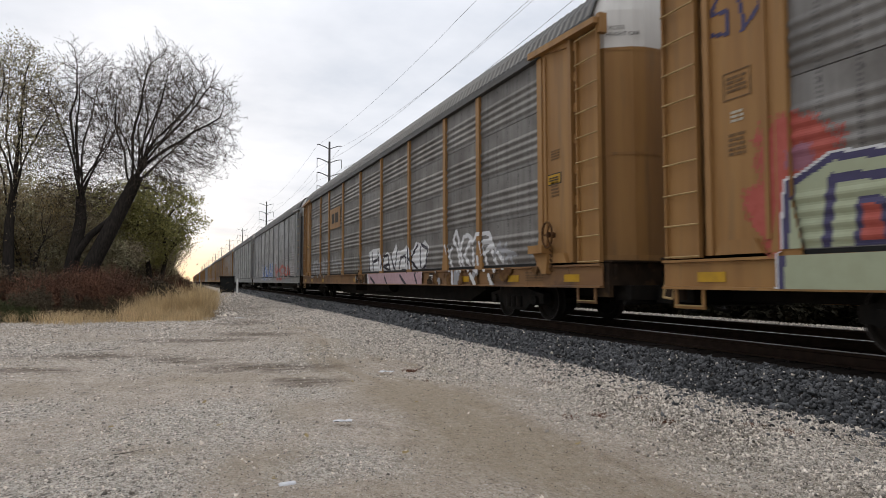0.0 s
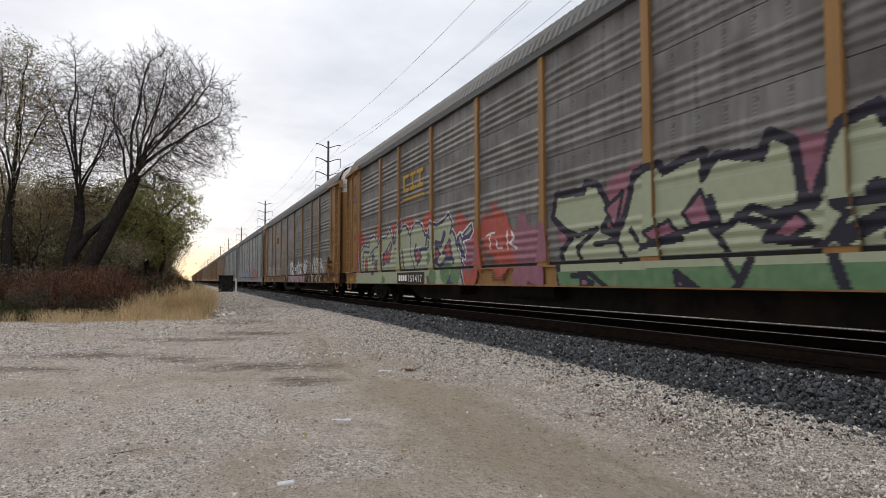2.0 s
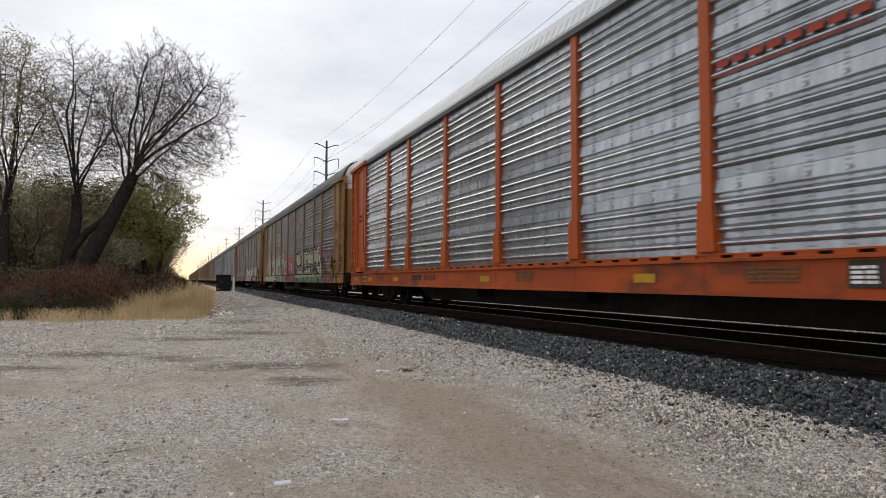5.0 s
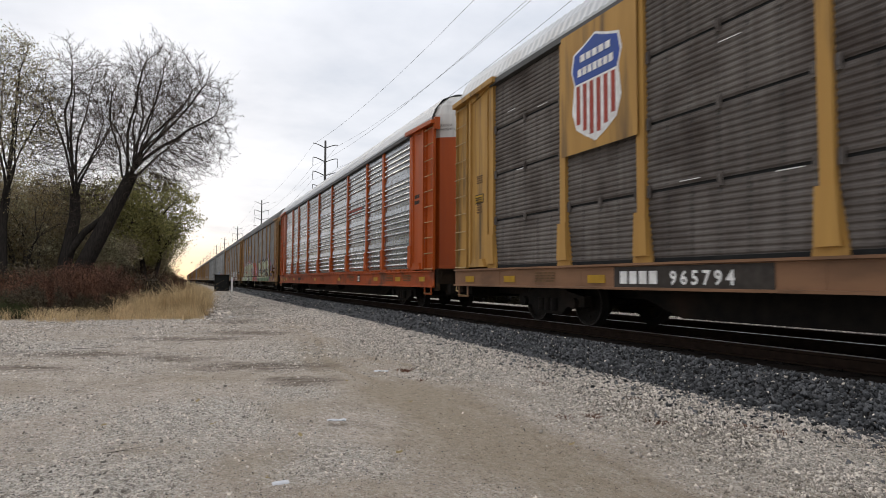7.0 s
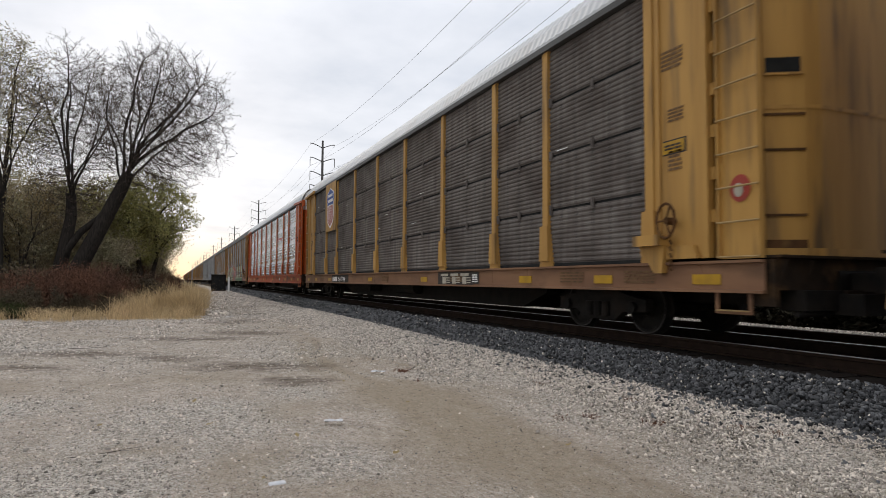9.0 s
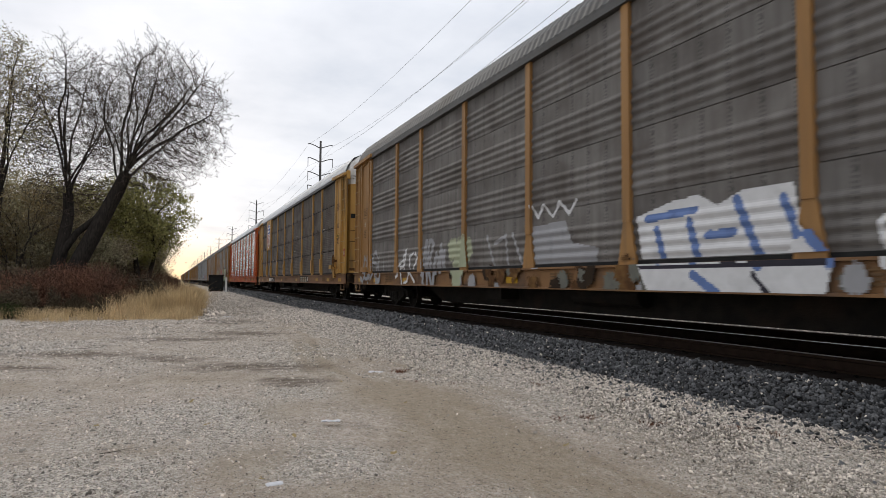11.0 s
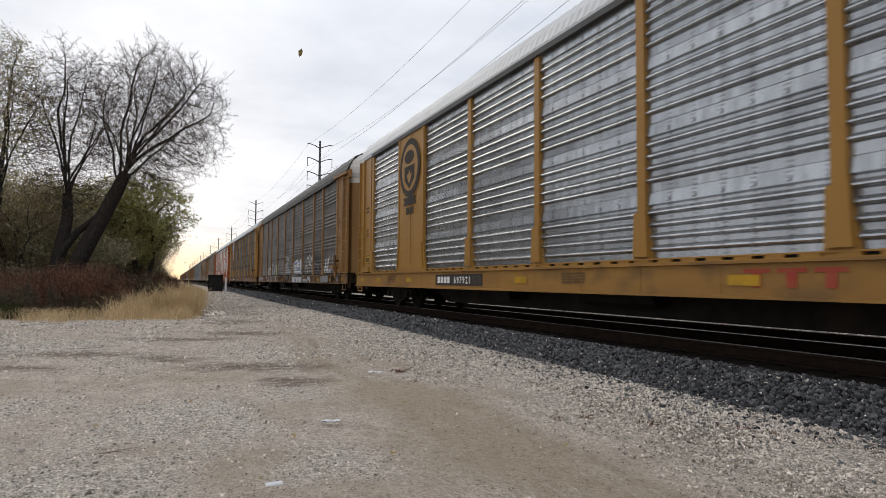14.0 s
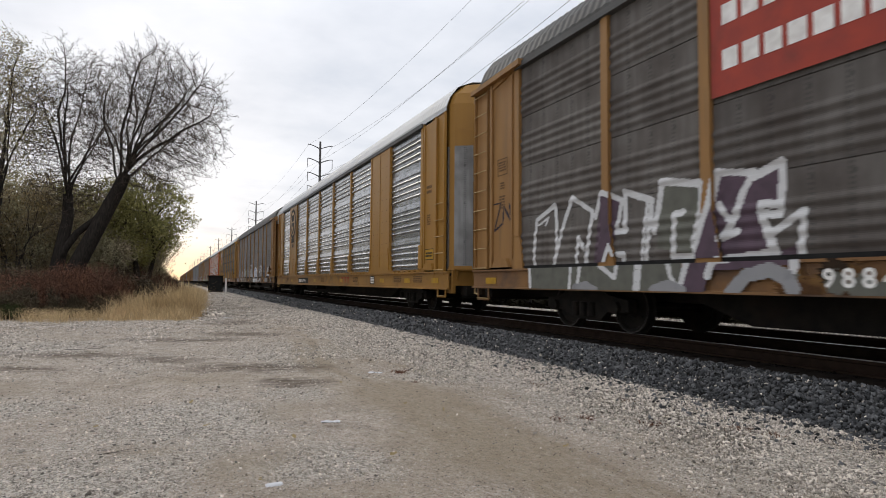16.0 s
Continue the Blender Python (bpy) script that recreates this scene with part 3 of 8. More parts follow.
def make_track():
    bed = Shape()
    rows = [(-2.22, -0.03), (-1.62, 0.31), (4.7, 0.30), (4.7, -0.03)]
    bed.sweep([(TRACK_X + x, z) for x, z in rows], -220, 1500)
    # near-black dirt; beyond the rails the train's shade is put into this colour
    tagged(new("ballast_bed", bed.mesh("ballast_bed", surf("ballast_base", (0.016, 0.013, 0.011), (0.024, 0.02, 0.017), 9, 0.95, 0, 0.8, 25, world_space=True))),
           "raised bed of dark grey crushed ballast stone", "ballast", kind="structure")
    tr = tagged(new("railway_track"), "straight railway track with rusty rails on dark timber ties", "track", kind="structure")
    prof = [(-0.07, 0), (0.07, 0), (0.07, 0.02), (0.012, 0.035), (0.012, 0.125), (0.036, 0.135), (0.036, 0.17), (-0.036, 0.17), (-0.036, 0.135), (-0.012, 0.125), (-0.012, 0.035), (-0.07, 0.02)]
    for s in (-1, 1):
        rail = Shape()
        rail.sweep([(TRACK_X + s * 0.753 + x, RAIL_TOP - 0.174 + z) for x, z in prof], -220, 1500)
        r = part("rail", rail.mesh("rail", M["rail_side"]), tr)
        top = Shape()
        top.box(TRACK_X + s * 0.753 - 0.034, TRACK_X + s * 0.753 + 0.034, -220, 1500, RAIL_TOP - 0.0035, RAIL_TOP)
        part("running_surface", top.mesh("running_surface", M["rail_head"]), r, label="polished steel rail head")
    tie = Shape()
    tie.box(-1.3, 1.3, -0.115, 0.115, -0.12, 0.035)
    tm = tie.mesh("tie", M["tie"])
    for i in range(290):
        part("tie", tm, tr, pose(TRACK_X + random.uniform(-0.04, 0.04), -14 + i * 0.53, 0.283, 0, 0, random.uniform(-1, 1)))
    # a rail added beyond the track; its dark side hides the greyer bed
    masking = Shape()
    masking.sweep([(TRACK_X + 2.6 + x, 0.30 + z) for x, z in prof], -220, 1500)
    tagged(new("spare_rail", masking.mesh("spare_rail", M["rail_side"])), "rusty rail added beyond the track to hide the greyer bed", "rail")
    # pale gravel bench beyond the dark bed
    bench = Shape()
    bench.sweep([(TRACK_X + x, z) for x, z in ((4.7, -0.03), (4.7, 0.305), (5.7, 0.28), (6.3, -0.03))][::-1], -220, 1500)
    tagged(new("gravel_bench", bench.mesh("gravel_bench", surf("pale_bench_gravel", (0.13, 0.123, 0.113), (0.06, 0.056, 0.052), 14, 0.95, 0, 0.8, 25, world_space=True))), "pale gravel bench beyond the track", "gravel", kind="structure")


make_track()

# ---- the train ----
# Every car: origin on the rail tops at its middle; +y is the way it runs. The side that faces the lot is at -x.
HALF, SIDE, SHIFT = 14.0, 1.5, 0.2
POSTS = (-12.05, -9.28, -7.24, -4.37, -1.43, 1.43, 4.37, 7.24, 9.28, 12.05)
EAVE, SILL0, SILL1, PANEL0 = 5.2, 0.70, 1.10, 1.14
CACHE = {}


def cached(key, make):
    if key not in CACHE:
        CACHE[key] = make()
    return CACHE[key]


def sheet_profile(kind, h):
    """Outline of one sheet, (outward, up): four ribs and a lapped band, or many shallow ribs."""
    if kind == "fine":
        pts, n = [(0.0, 0.02)], 11
        p = (h - 0.06) / n
        for i in range(n):
            z = 0.03 + i * p
            pts += [(0.0, z), (0.016, z + p * 0.25), (0.016, z + p * 0.6), (0.0, z + p * 0.85)]
        return pts + [(0.0, h - 0.02)]
    if kind == "bold":
        # four narrow ridges over flat valleys, a proud band at the lap
        pts, p = [(0.0, 0.0), (0.0, 0.05)], (h - 0.30) / 4
        for i in range(4):
            z = 0.06 + i * p
            pts += [(0.0, z + p * 0.36), (0.044, z + p * 0.50), (0.058, z + p * 0.58), (0.05, z + p * 0.70), (0.0, z + p * 0.96)]
        return pts + [(0.0, h - 0.21), (0.034, h - 0.185), (0.014, h - 0.016), (-0.012, h - 0.013), (-0.012, h)]
    # four soft rolled waves below, a smooth flat band above, a groove at the lap
    pts = [(0.004, 0.0), (0.004, 0.05)]
    for i in range(4 * 8 + 1):
        pts.append((0.004 + 0.0125 * (1 - math.cos(2 * math.pi * i / 8)), 0.054 + 0.155 * i / 8))
    return pts + [(0.006, h - 0.016), (-0.012, h - 0.013), (-0.012, h)]


def sheet_mesh(kind, w, h, mat):
    def make():
        pr = sheet_profile(kind, h)
        s = Shape()
        n = len(pr)
        v = [(-x, y, z) for y in (-w / 2, w / 2) for x, z in pr] + [(0.02, y, z) for y in (-w / 2, w / 2) for z in (pr[0][1], pr[-1][1])]
        a = 2 * n
        s.add(v, [(i, i + n, i + n + 1, i + 1) for i in range(n - 1)] + [(a, a + 1, a + 3, a + 2), (0, n, a + 2, a), (n - 1, a + 1, a + 3, 2 * n - 1)])
        return s.mesh("corrugated_sheet", M[mat])
    return cached(("sheet", kind, round(w, 2), round(h, 2), mat), make)


def outward(x, kind, z):
    """How far the sheets stand out at the height z over the panels' foot."""
    h = (EAVE - 0.06 - PANEL0) / 4
    pr = sheet_profile(kind, h)
    q = z % h
    return np.interp(q, [p[1] for p in pr], [p[0] for p in pr])


def post_mesh(mat, style):
    def make():
        s = Shape()
        w, foot = 0.085, {"flare": 0.2, "big": 0.21}[style]
        top = EAVE + 0.02
        ft = 1.85 if style == "big" else 1.75
        s.prism([(-foot, SILL1 - 0.02), (foot, SILL1 - 0.02), (foot * 0.92, 1.2), (w, ft), (w, top), (-w, top), (-w, ft), (-foot * 0.92, 1.2)][::-1], -0.045, 0.02)
        s.box(-0.06, -0.045, -w, w, ft, top - 0.1)
        if style == "flare":
            s.prism([(-0.24, top - 0.07), (0.24, top - 0.07), (0.24, top + 0.05), (-0.24, top + 0.05)][::-1], -0.06, 0.02)
        if style == "big":
            # outward bend of the lower post
            s.prism([(-0.15, SILL1 + 0.1), (0.15, SILL1 + 0.1), (0.12, ft), (-0.12, ft)][::-1], -0.10, -0.045)
        return s.mesh("side_post", M[mat])
    return cached(("post", mat, style), make)


def broad_mesh(mat, w):
    """A wide painted plate between two posts, folded at its edges and flared at the foot."""
    def make():
        s = Shape()
        q = w / 2 + 0.06
        s.prism([(-q - 0.14, SILL1 - 0.02), (q + 0.14, SILL1 - 0.02), (q, 1.75), (q, EAVE + 0.05), (-q, EAVE + 0.05), (-q, 1.75)][::-1], -0.04, 0.02)
        return s.mesh("broad_panel", M[mat])
    return cached(("broad", mat, round(w, 2)), make)


def broad_bits(parent, mat, w):
    """Folds, gussets and the middle rib of a broad panel."""
    q = w / 2 + 0.06
    fold = cached(("fold", mat), lambda: Shape().box(-0.06, -0.04, -0.05, 0.05, 1.75, EAVE).mesh("fold", M[mat]))
    rib = cached(("midrib", mat), lambda: Shape().box(-0.052, -0.04, -0.03, 0.03, 1.3, EAVE).mesh("middle_rib", M[mat]))
    for side in (-1, 1):
        part("fold", fold, parent, pose(0, side * (q - 0.08), 0))
        lean = cached(("gusset", mat, side), lambda: Shape().prism([(0, 1.2), (0.03, 1.2), (0.03 - side * 0.1, 1.9), (-side * 0.1, 1.9)][::-1], -0.075, -0.04).mesh("gusset", M[mat]))
        part("gusset", lean, parent, pose(0, side * (q - 0.02), 0))
    part("middle_rib", rib, parent)


def roof_mesh(mat, half):
    def make():
        prof = [(-1.47, EAVE + 0.02), (-1.47, EAVE + 0.14), (-1.36, EAVE + 0.40), (-1.14, EAVE + 0.68), (-0.72, EAVE + 0.86), (0, EAVE + 0.93),
                (0.72, EAVE + 0.86), (1.14, EAVE + 0.68), (1.36, EAVE + 0.40), (1.47, EAVE + 0.14), (1.47, EAVE + 0.02)]
        ys = np.arange(-half, half + 0.01, 0.055)
        n = len(prof)
        V = []
        for i, y in enumerate(ys):
            o = (0.0, 0.011, 0.011, 0.0)[i % 4]
            for j, (x, z) in enumerate(prof):
                k = 0 if j in (0, n - 1) else o
                V.append((x * (1 + k * 0.5), y, z + k))
        F = [(i * n + j, i * n + j + 1, (i + 1) * n + j + 1, (i + 1) * n + j) for i in range(len(ys) - 1) for j in range(n - 1)]
        s = Shape()
        s.add(V, F)
        return s.mesh("roof", M[mat])
    return cached(("roof", mat, half), make)


END_PLAN = [(-1.36, -1.2), (-1.36, 0.0), (-1.28, 0.16), (-0.88, 0.40), (-0.68, 0.46), (0.0, 0.47), (0.68, 0.46), (0.88, 0.40), (1.28, 0.16), (1.36, 0.0), (1.36, -1.2)]


def end_door_mesh(mat):
    """Rounded end doors with a white band and the arched head under the roof."""
    def make():
        s = Shape()
        side = END_PLAN
        zs = [(1.15, 0, 1.0), (1.35, 0, 1.0), (2.9, 0, 1.0), (2.93, 0, 1.0), (4.74, 0, 1.0), (4.76, 1, 1.0), (EAVE + 0.2, 1, 1.0), (EAVE + 0.48, 1, 0.93), (EAVE + 0.74, 1, 0.72), (EAVE + 0.86, 1, 0.3)]
        n = len(side)
        V, F, K = [], [], []
        for z, k, w in zs:
            V += [(x * w, y - (1 - w) * 0.2, z) for x, y in side]
        for j in range(len(zs) - 1):
            for i in range(n - 1):
                F.append((j * n + i, j * n + i + 1, (j + 1) * n + i + 1, (j + 1) * n + i))
                K.append(zs[j][1])
        s.add(V, F)
        s.k = list(K)
        return s.mesh("end_door", [M[mat], M["white_end"] if mat != "yellow_new" else M[mat]], False)
    return cached(("enddoor", mat), make)


def door_seam_mesh(mat, z0, z1, g):
    """A raised band that follows the end door round its corners."""
    def make():
        n = len(END_PLAN)
        return Shape().add([(x * g, y * g + 0.004, z) for z in (z0, z1) for x, y in END_PLAN], [(i, i + 1, i + 1 + n, i + n) for i in range(n - 1)]).mesh("door_seam", M[mat])
    return cached(("seam", mat, z0), make)


def hatch_mesh(mat):
    """A hatch with a raised rim on the bent corner of the end door."""
    def make():
        a, b = Vector((-1.23, 0.19)), Vector((-0.95, 0.36))
        out = Vector((-0.515, 0.857)) * 0.02
        s = Shape()
        rim = [(u, z) for u, z in ((0, 1.5), (1, 1.5), (1, 2.4), (0, 2.4), (0.1, 1.54), (0.9, 1.54), (0.9, 2.36), (0.1, 2.36))]
        base = [(a.lerp(b, u), z) for u, z in rim]
        s.add([(p.x, p.y, z) for p, z in base] + [(p.x + out.x, p.y + out.y, z) for p, z in base],
              [q for k in range(4) for q in ((8 + k, 8 + (k + 1) % 4, 12 + (k + 1) % 4, 12 + k), (k, (k + 1) % 4, 8 + (k + 1) % 4, 8 + k), (4 + k, 12 + k, 12 + (k + 1) % 4, 4 + (k + 1) % 4))])
        return s.mesh("hatch_rim", M[mat])
    return cached(("hatch", mat), make)


def ladder_mesh(mat, z0, z1, w, step):
    def make():
        s = Shape()
        # one folded plate with two stiles, drawn out upwards
        q, t = w / 2, 0.024
        plan = [(0.0, -q), (-0.075, -q), (-0.075, -q + t), (-0.012, -q + t), (-0.012, q - t), (-0.075, q - t), (-0.075, q), (0.0, q)]
        n = len(plan)
        s.add([(x, y, z) for z in (z0, z1) for x, y in plan], [(i, (i + 1) % n, (i + 1) % n + n, i + n) for i in range(n)] + [tuple(range(n)), tuple(range(n, 2 * n))])
        return s.mesh("ladder_plate", M[mat])
    return cached(("ladder", mat, z0, z1, w), make)


def rung_mesh(w):
    return cached(("rung", w), lambda: Shape().tube((-0.085, -w / 2, 0), (-0.085, w / 2, 0), 0.013, n=6).mesh("rung", M["rung"]))


def truck(parent, y, spin):
    """Two-axle truck: side frames, springs, bolster; the wheelsets turn."""
    def frame_():
        s = Shape()
        for x in (-1.02, 1.02):
            s.prism([(-1.15, 0.36), (-0.62, 0.34), (-0.42, 0.2), (0.42, 0.2), (0.62, 0.34), (1.15, 0.36), (1.15, 0.55), (0.7, 0.62), (0.42, 0.72), (-0.42, 0.72), (-0.7, 0.62), (-1.15, 0.55)], x - 0.08, x + 0.08)
            for q in (-0.22, 0.0, 0.22):
                s.tube((x * 1.10, q, 0.26), (x * 1.10, q, 0.5), 0.075, n=10)
            for q in (-0.875, 0.875):
                s.lathe([(x - 0.15, 0.0), (x - 0.15, 0.1), (x + 0.15, 0.1), (x + 0.15, 0.0)], 10)
                for i in range(len(s.v) - 40, len(s.v)):
                    p = s.v[i]
                    s.v[i] = (p[0], p[1] + q, p[2] + 0.42)
        s.box(-1.05, 1.05, -0.2, 0.2, 0.45, 0.68)
        return s.mesh("side_frames", M["dark_iron"])

    def wheels_():
        s = Shape()
        s.lathe([(-0.95, 0.07), (0.95, 0.07)], 10)
        for d in (-1, 1):
            s.lathe([(d * 0.68, 0.10), (d * 0.69, 0.30), (d * 0.67, 0.33), (d * 0.67, 0.445), (d * 0.705, 0.445), (d * 0.715, 0.42), (d * 0.81, 0.415), (d * 0.82, 0.40), (d * 0.815, 0.355), (d * 0.775, 0.33), (d * 0.765, 0.16), (d * 0.83, 0.12), (d * 0.83, 0.0)], 28)
            # worn bright rim
            s.lathe([(d * 0.8215, 0.412), (d * 0.8215, 0.395)], 28, 1)
            for a in range(3):
                t = a * 2.1
                s.box(d * 0.776 - 0.01, d * 0.776 + 0.01, 0.24 * math.cos(t) - 0.03, 0.24 * math.cos(t) + 0.03, 0.24 * math.sin(t) - 0.03, 0.24 * math.sin(t) + 0.03)
        return s.mesh("wheelset", [M["dark_iron"], M["bare_steel"]])

    t = part("truck", cached("truck", frame_), parent, pose(0, y, 0))
    for q in (-0.875, 0.875):
        w = part("wheelset", cached("wheelset", wheels_), t, pose(0, q, 0.42), "dark steel wheels with bright rims")
        if spin:
            TURNING.append(w)


TURNING = []


def underframe_mesh(mat, half):
    def make():
        s = Shape()
        s.box(-1.42, 1.42, -half + 0.05, half - 0.05, 0.98, 1.06)
        s.box(-0.35, 0.35, -half - 0.05, half + 0.05, 0.52, 0.98)
        s.prism([(-8.2, 0.98), (-8.2, 0.6), (-7.2, 0.27), (7.2, 0.27), (8.2, 0.6), (8.2, 0.98)], -0.75, 0.75)
        for y in np.arange(-12.5, 12.6, 2.5):
            s.box(-1.38, 1.38, y - 0.07, y + 0.07, 0.72, 0.98)
        # brake cylinder, pipes and a tank under the floor
        s.tube((-0.9, -1.2, 0.62), (-0.9, 0.6, 0.62), 0.2, n=12)
        s.tube((-1.1, -8, 0.78), (-1.1, 8, 0.78), 0.03, n=6)
        s.box(-1.2, -0.5, 3.0, 3.7, 0.45, 0.8)
        return s.mesh("underframe", M["dark_iron"])
    return cached(("under", half), make)


def end_sill_mesh(mat, half):
    """The platform under the end doors: buffer beam, deck lip, gussets and a folded corner step."""
    def make():
        s = Shape()
        s.box(-1.38, 1.38, half - 0.12, half + 0.03, 0.74, 1.12)
        s.box(-1.42, 1.42, half - 0.3, half + 0.12, 1.12, 1.15)
        for x in (-1.3, -0.85, 0.85, 1.3):
            s.prism([(half + 0.03, 1.1), (half + 0.11, 1.1), (half + 0.03, 0.86)], x - 0.02, x + 0.02)
        for x in (-1.42, 1.34):
            s.box(x, x + 0.08, half - 0.3, half + 0.02, 0.55, 1.1)
        s.box(-0.45, 0.45, half - 0.1, half + 0.2, 0.62, 0.74)
        return s.mesh("end_sill", M[mat])
    return cached(("endsill", mat, half), make)


def sill_mesh(mat, half, deep=False):
    def make():
        s = Shape()
        lo = SILL0 - (0.06 if deep else 0.0)
        # channel-shaped side sill with lips, steps at both ends
        s.sweep([(-1.47, lo), (-1.47, SILL1), (-1.55, SILL1), (-1.55, SILL1 - 0.035), (-1.50, SILL1 - 0.04), (-1.50, lo + 0.04), (-1.55, lo + 0.035), (-1.55, lo)][::-1], -half + 0.05, half - 0.05)
        for y in np.arange(-half + 1.0, half - 0.9, 1.45):
            s.box(-1.505, -1.49, y - 0.012, y + 0.012, lo + 0.03, SILL1 - 0.03)
        return s.mesh("side_sill", M[mat])
    return cached(("sill", mat, half, deep), make)


def stirrup_mesh(mat):
    """A hanging foot step: one flat bar bent into a U, with a worn tread."""
    def make():
        s = Shape()
        s.prism([(-0.27, 0.82), (-0.27, 0.44), (0.27, 0.44), (0.27, 0.82), (0.22, 0.82), (0.22, 0.475), (-0.22, 0.475), (-0.22, 0.82)], -1.5, -1.478)
        s.box(-1.53, -1.45, -0.24, 0.24, 0.475, 0.49, 1)
        return s.mesh("step", [M[mat], M["rung"]])
    return cached(("stirrup", mat), make)


def coupler_mesh():
    def make():
        s = Shape()
        s.box(-0.13, 0.13, -0.5, 0.25, 0.72, 0.95)
        s.prism([(0.2, 0.66), (0.5, 0.68), (0.5, 1.0), (0.2, 1.02)][::-1], -0.2, 0.12)
        # buffer gear, pipes, uncoupling lever and air hose
        s.box(-1.1, 1.1, -0.3, 0.05, 0.5, 0.74)
        s.box(-0.55, 0.55, 0.0, 0.35, 0.45, 0.7)
        s.tube((-1.2, -0.1, 0.48), (1.2, 0.0, 0.46), 0.035, n=6)
        s.tube((-0.7, 0.1, 0.5), (-0.45, 0.5, 0.3), 0.03, n=6)
        s.tube((-1.35, 0.0, 0.82), (-0.2, 0.12, 0.8), 0.016, n=5)
        s.tube((-0.35, 0.05, 0.75), (-0.4, 0.35, 0.35), 0.03, n=6)
        s.tube((-0.4, 0.35, 0.35), (-0.35, 0.65, 0.33), 0.03, n=6)
        return s.mesh("coupler", M["dark_iron"])
    return cached("coupler", make)


def lever_mesh():
    def make():
        s = Shape()
        s.tube((-1.36, 0.02, 0.86), (-1.42, 0.02, 0.58), 0.02, n=6)
        s.tube((-1.42, 0.02, 0.58), (-1.42, -0.16, 0.56), 0.02, n=6)
        s.tube((-1.42, -0.16, 0.56), (-1.40, -0.17, 0.72), 0.02, n=6)
        s.tube((-1.40, -0.17, 0.72), (-1.4, 0.02, 0.74), 0.02, n=6)
        return s.mesh("uncoupling_handle", M["rung"])
    return cached("lever", make)


def brake_mesh(mat):
    def make():
        s = Shape()
        s.box(-1.72, -1.5, -0.1, 0.4, 1.33, 1.48)
        s.prism([(-0.1, 1.33), (0.4, 1.33), (0.1, 0.95), (-0.05, 0.95)][::-1], -1.6, -1.5)
        n0 = len(s.v)
        for i in range(12):
            a, c = 2 * math.pi * i / 12, 2 * math.pi * (i + 1) / 12
            s.tube((-1.66, -0.2 + 0.17 * math.cos(a), 1.66 + 0.24 * math.sin(a)), (-1.66, -0.2 + 0.17 * math.cos(c), 1.66 + 0.24 * math.sin(c)), 0.02, n=5, k=1)
        s.tube((-1.66, -0.2, 1.66), (-1.5, -0.2, 1.66), 0.05, n=8, k=1)
        for q in range(3):
            t = q * 2.094
            s.tube((-1.66, -0.2, 1.66), (-1.66, -0.2 + 0.17 * math.cos(t), 1.66 + 0.24 * math.sin(t)), 0.014, n=5, k=1)
        for i in range(5):
            s.tube((-1.6, -0.2, 1.4 - i * 0.09), (-1.58, -0.22, 1.34 - i * 0.09), 0.02, n=5, k=1)
        return s.mesh("hand_brake", [M[mat], M["rust"]])
    return cached(("brake", mat), make)


def header_mesh(mat, half):
    """The rail along the side's head at one end, with the notched bracket over the ladder."""
    def make():
        s = Shape()
        s.prism([(11.8, EAVE - 0.03), (half - 0.05, EAVE - 0.10), (half - 0.05, EAVE + 0.0), (11.8, EAVE + 0.09)][::-1], -1.6, -1.4)
        s.prism([(12.2, EAVE - 0.03), (12.6, EAVE - 0.12), (13.1, EAVE - 0.2), (13.1, EAVE - 0.03)][::-1], -1.5, -1.42)
        s.box(-1.5, -1.35, half - 0.12, half - 0.02, EAVE - 0.25, EAVE + 0.08)
        return s.mesh("end_header", M[mat])
    return cached(("header", mat, half), make)


def end_panel_mesh(mat, half):
    def make():
        s = Shape()
        s.box(-1.47, -1.40, 11.93, 12.95, 1.14, EAVE - 0.05)
        s.box(-1.50, -1.47, 12.02, 12.08, 1.3, EAVE - 0.1)
        s.box(-1.52, -1.40, 12.86, 12.95, 1.14, EAVE - 0.05)
        s.prism([(12.1, 1.14), (12.8, 1.14), (12.7, 1.32), (12.2, 1.32)][::-1], -1.55, -1.47)
        # hinge blocks in the dark slot behind the ladder
        for z in np.arange(1.6, 5.0, 0.55):
            s.box(-1.46, -1.36, 12.95, 13.02, z, z + 0.16)
        return s.mesh("end_panel", M[mat])
    return cached(("endpanel", mat, half), make)


def patch(parent, y, z, w, h, mat, name="painted_patch", x=-1.509, label=""):
    me = cached(("patch", round(w, 3), round(h, 3), mat), lambda: Shape().box(-0.003, 0.0, -w / 2, w / 2, 0, h).mesh("painted_patch", M[mat]))
    return part(name, me, parent, pose(x, y, z), label)


def bars(parent, y, z, w, h, rows, mat="black_paint", x=-1.474, cols=1, name="stencil"):
    """Writing too small to read, as plain bars; y is the left end seen from the lot."""
    def make():
        s = Shape()
        rnd = random.Random(int(w * 1000 + h * 10000 + rows))
        step = h / rows
        for i in range(rows):
            at = 0.0
            while at < w - 0.03:
                q = min(rnd.uniform(0.05, 0.16) * max(1.0, w / 0.5), w - at)
                s.box(-0.003, 0.0, -at - q * 0.85, -at, h - (i + 1) * step + step * 0.25, h - i * step - step * 0.15)
                at += q
        return s.mesh("stencil", M[mat])
    return part(name, cached(("bars", w, h, rows, mat), make), parent, pose(x, y, z), kind="stuff")


def lettering(parent, text, y, z, h, mat, x=-1.506, name="lettering"):
    return part(name, cached(("letters", text, h, mat), lambda: letters(text, h, M[mat])), parent, pose(x, y, z))


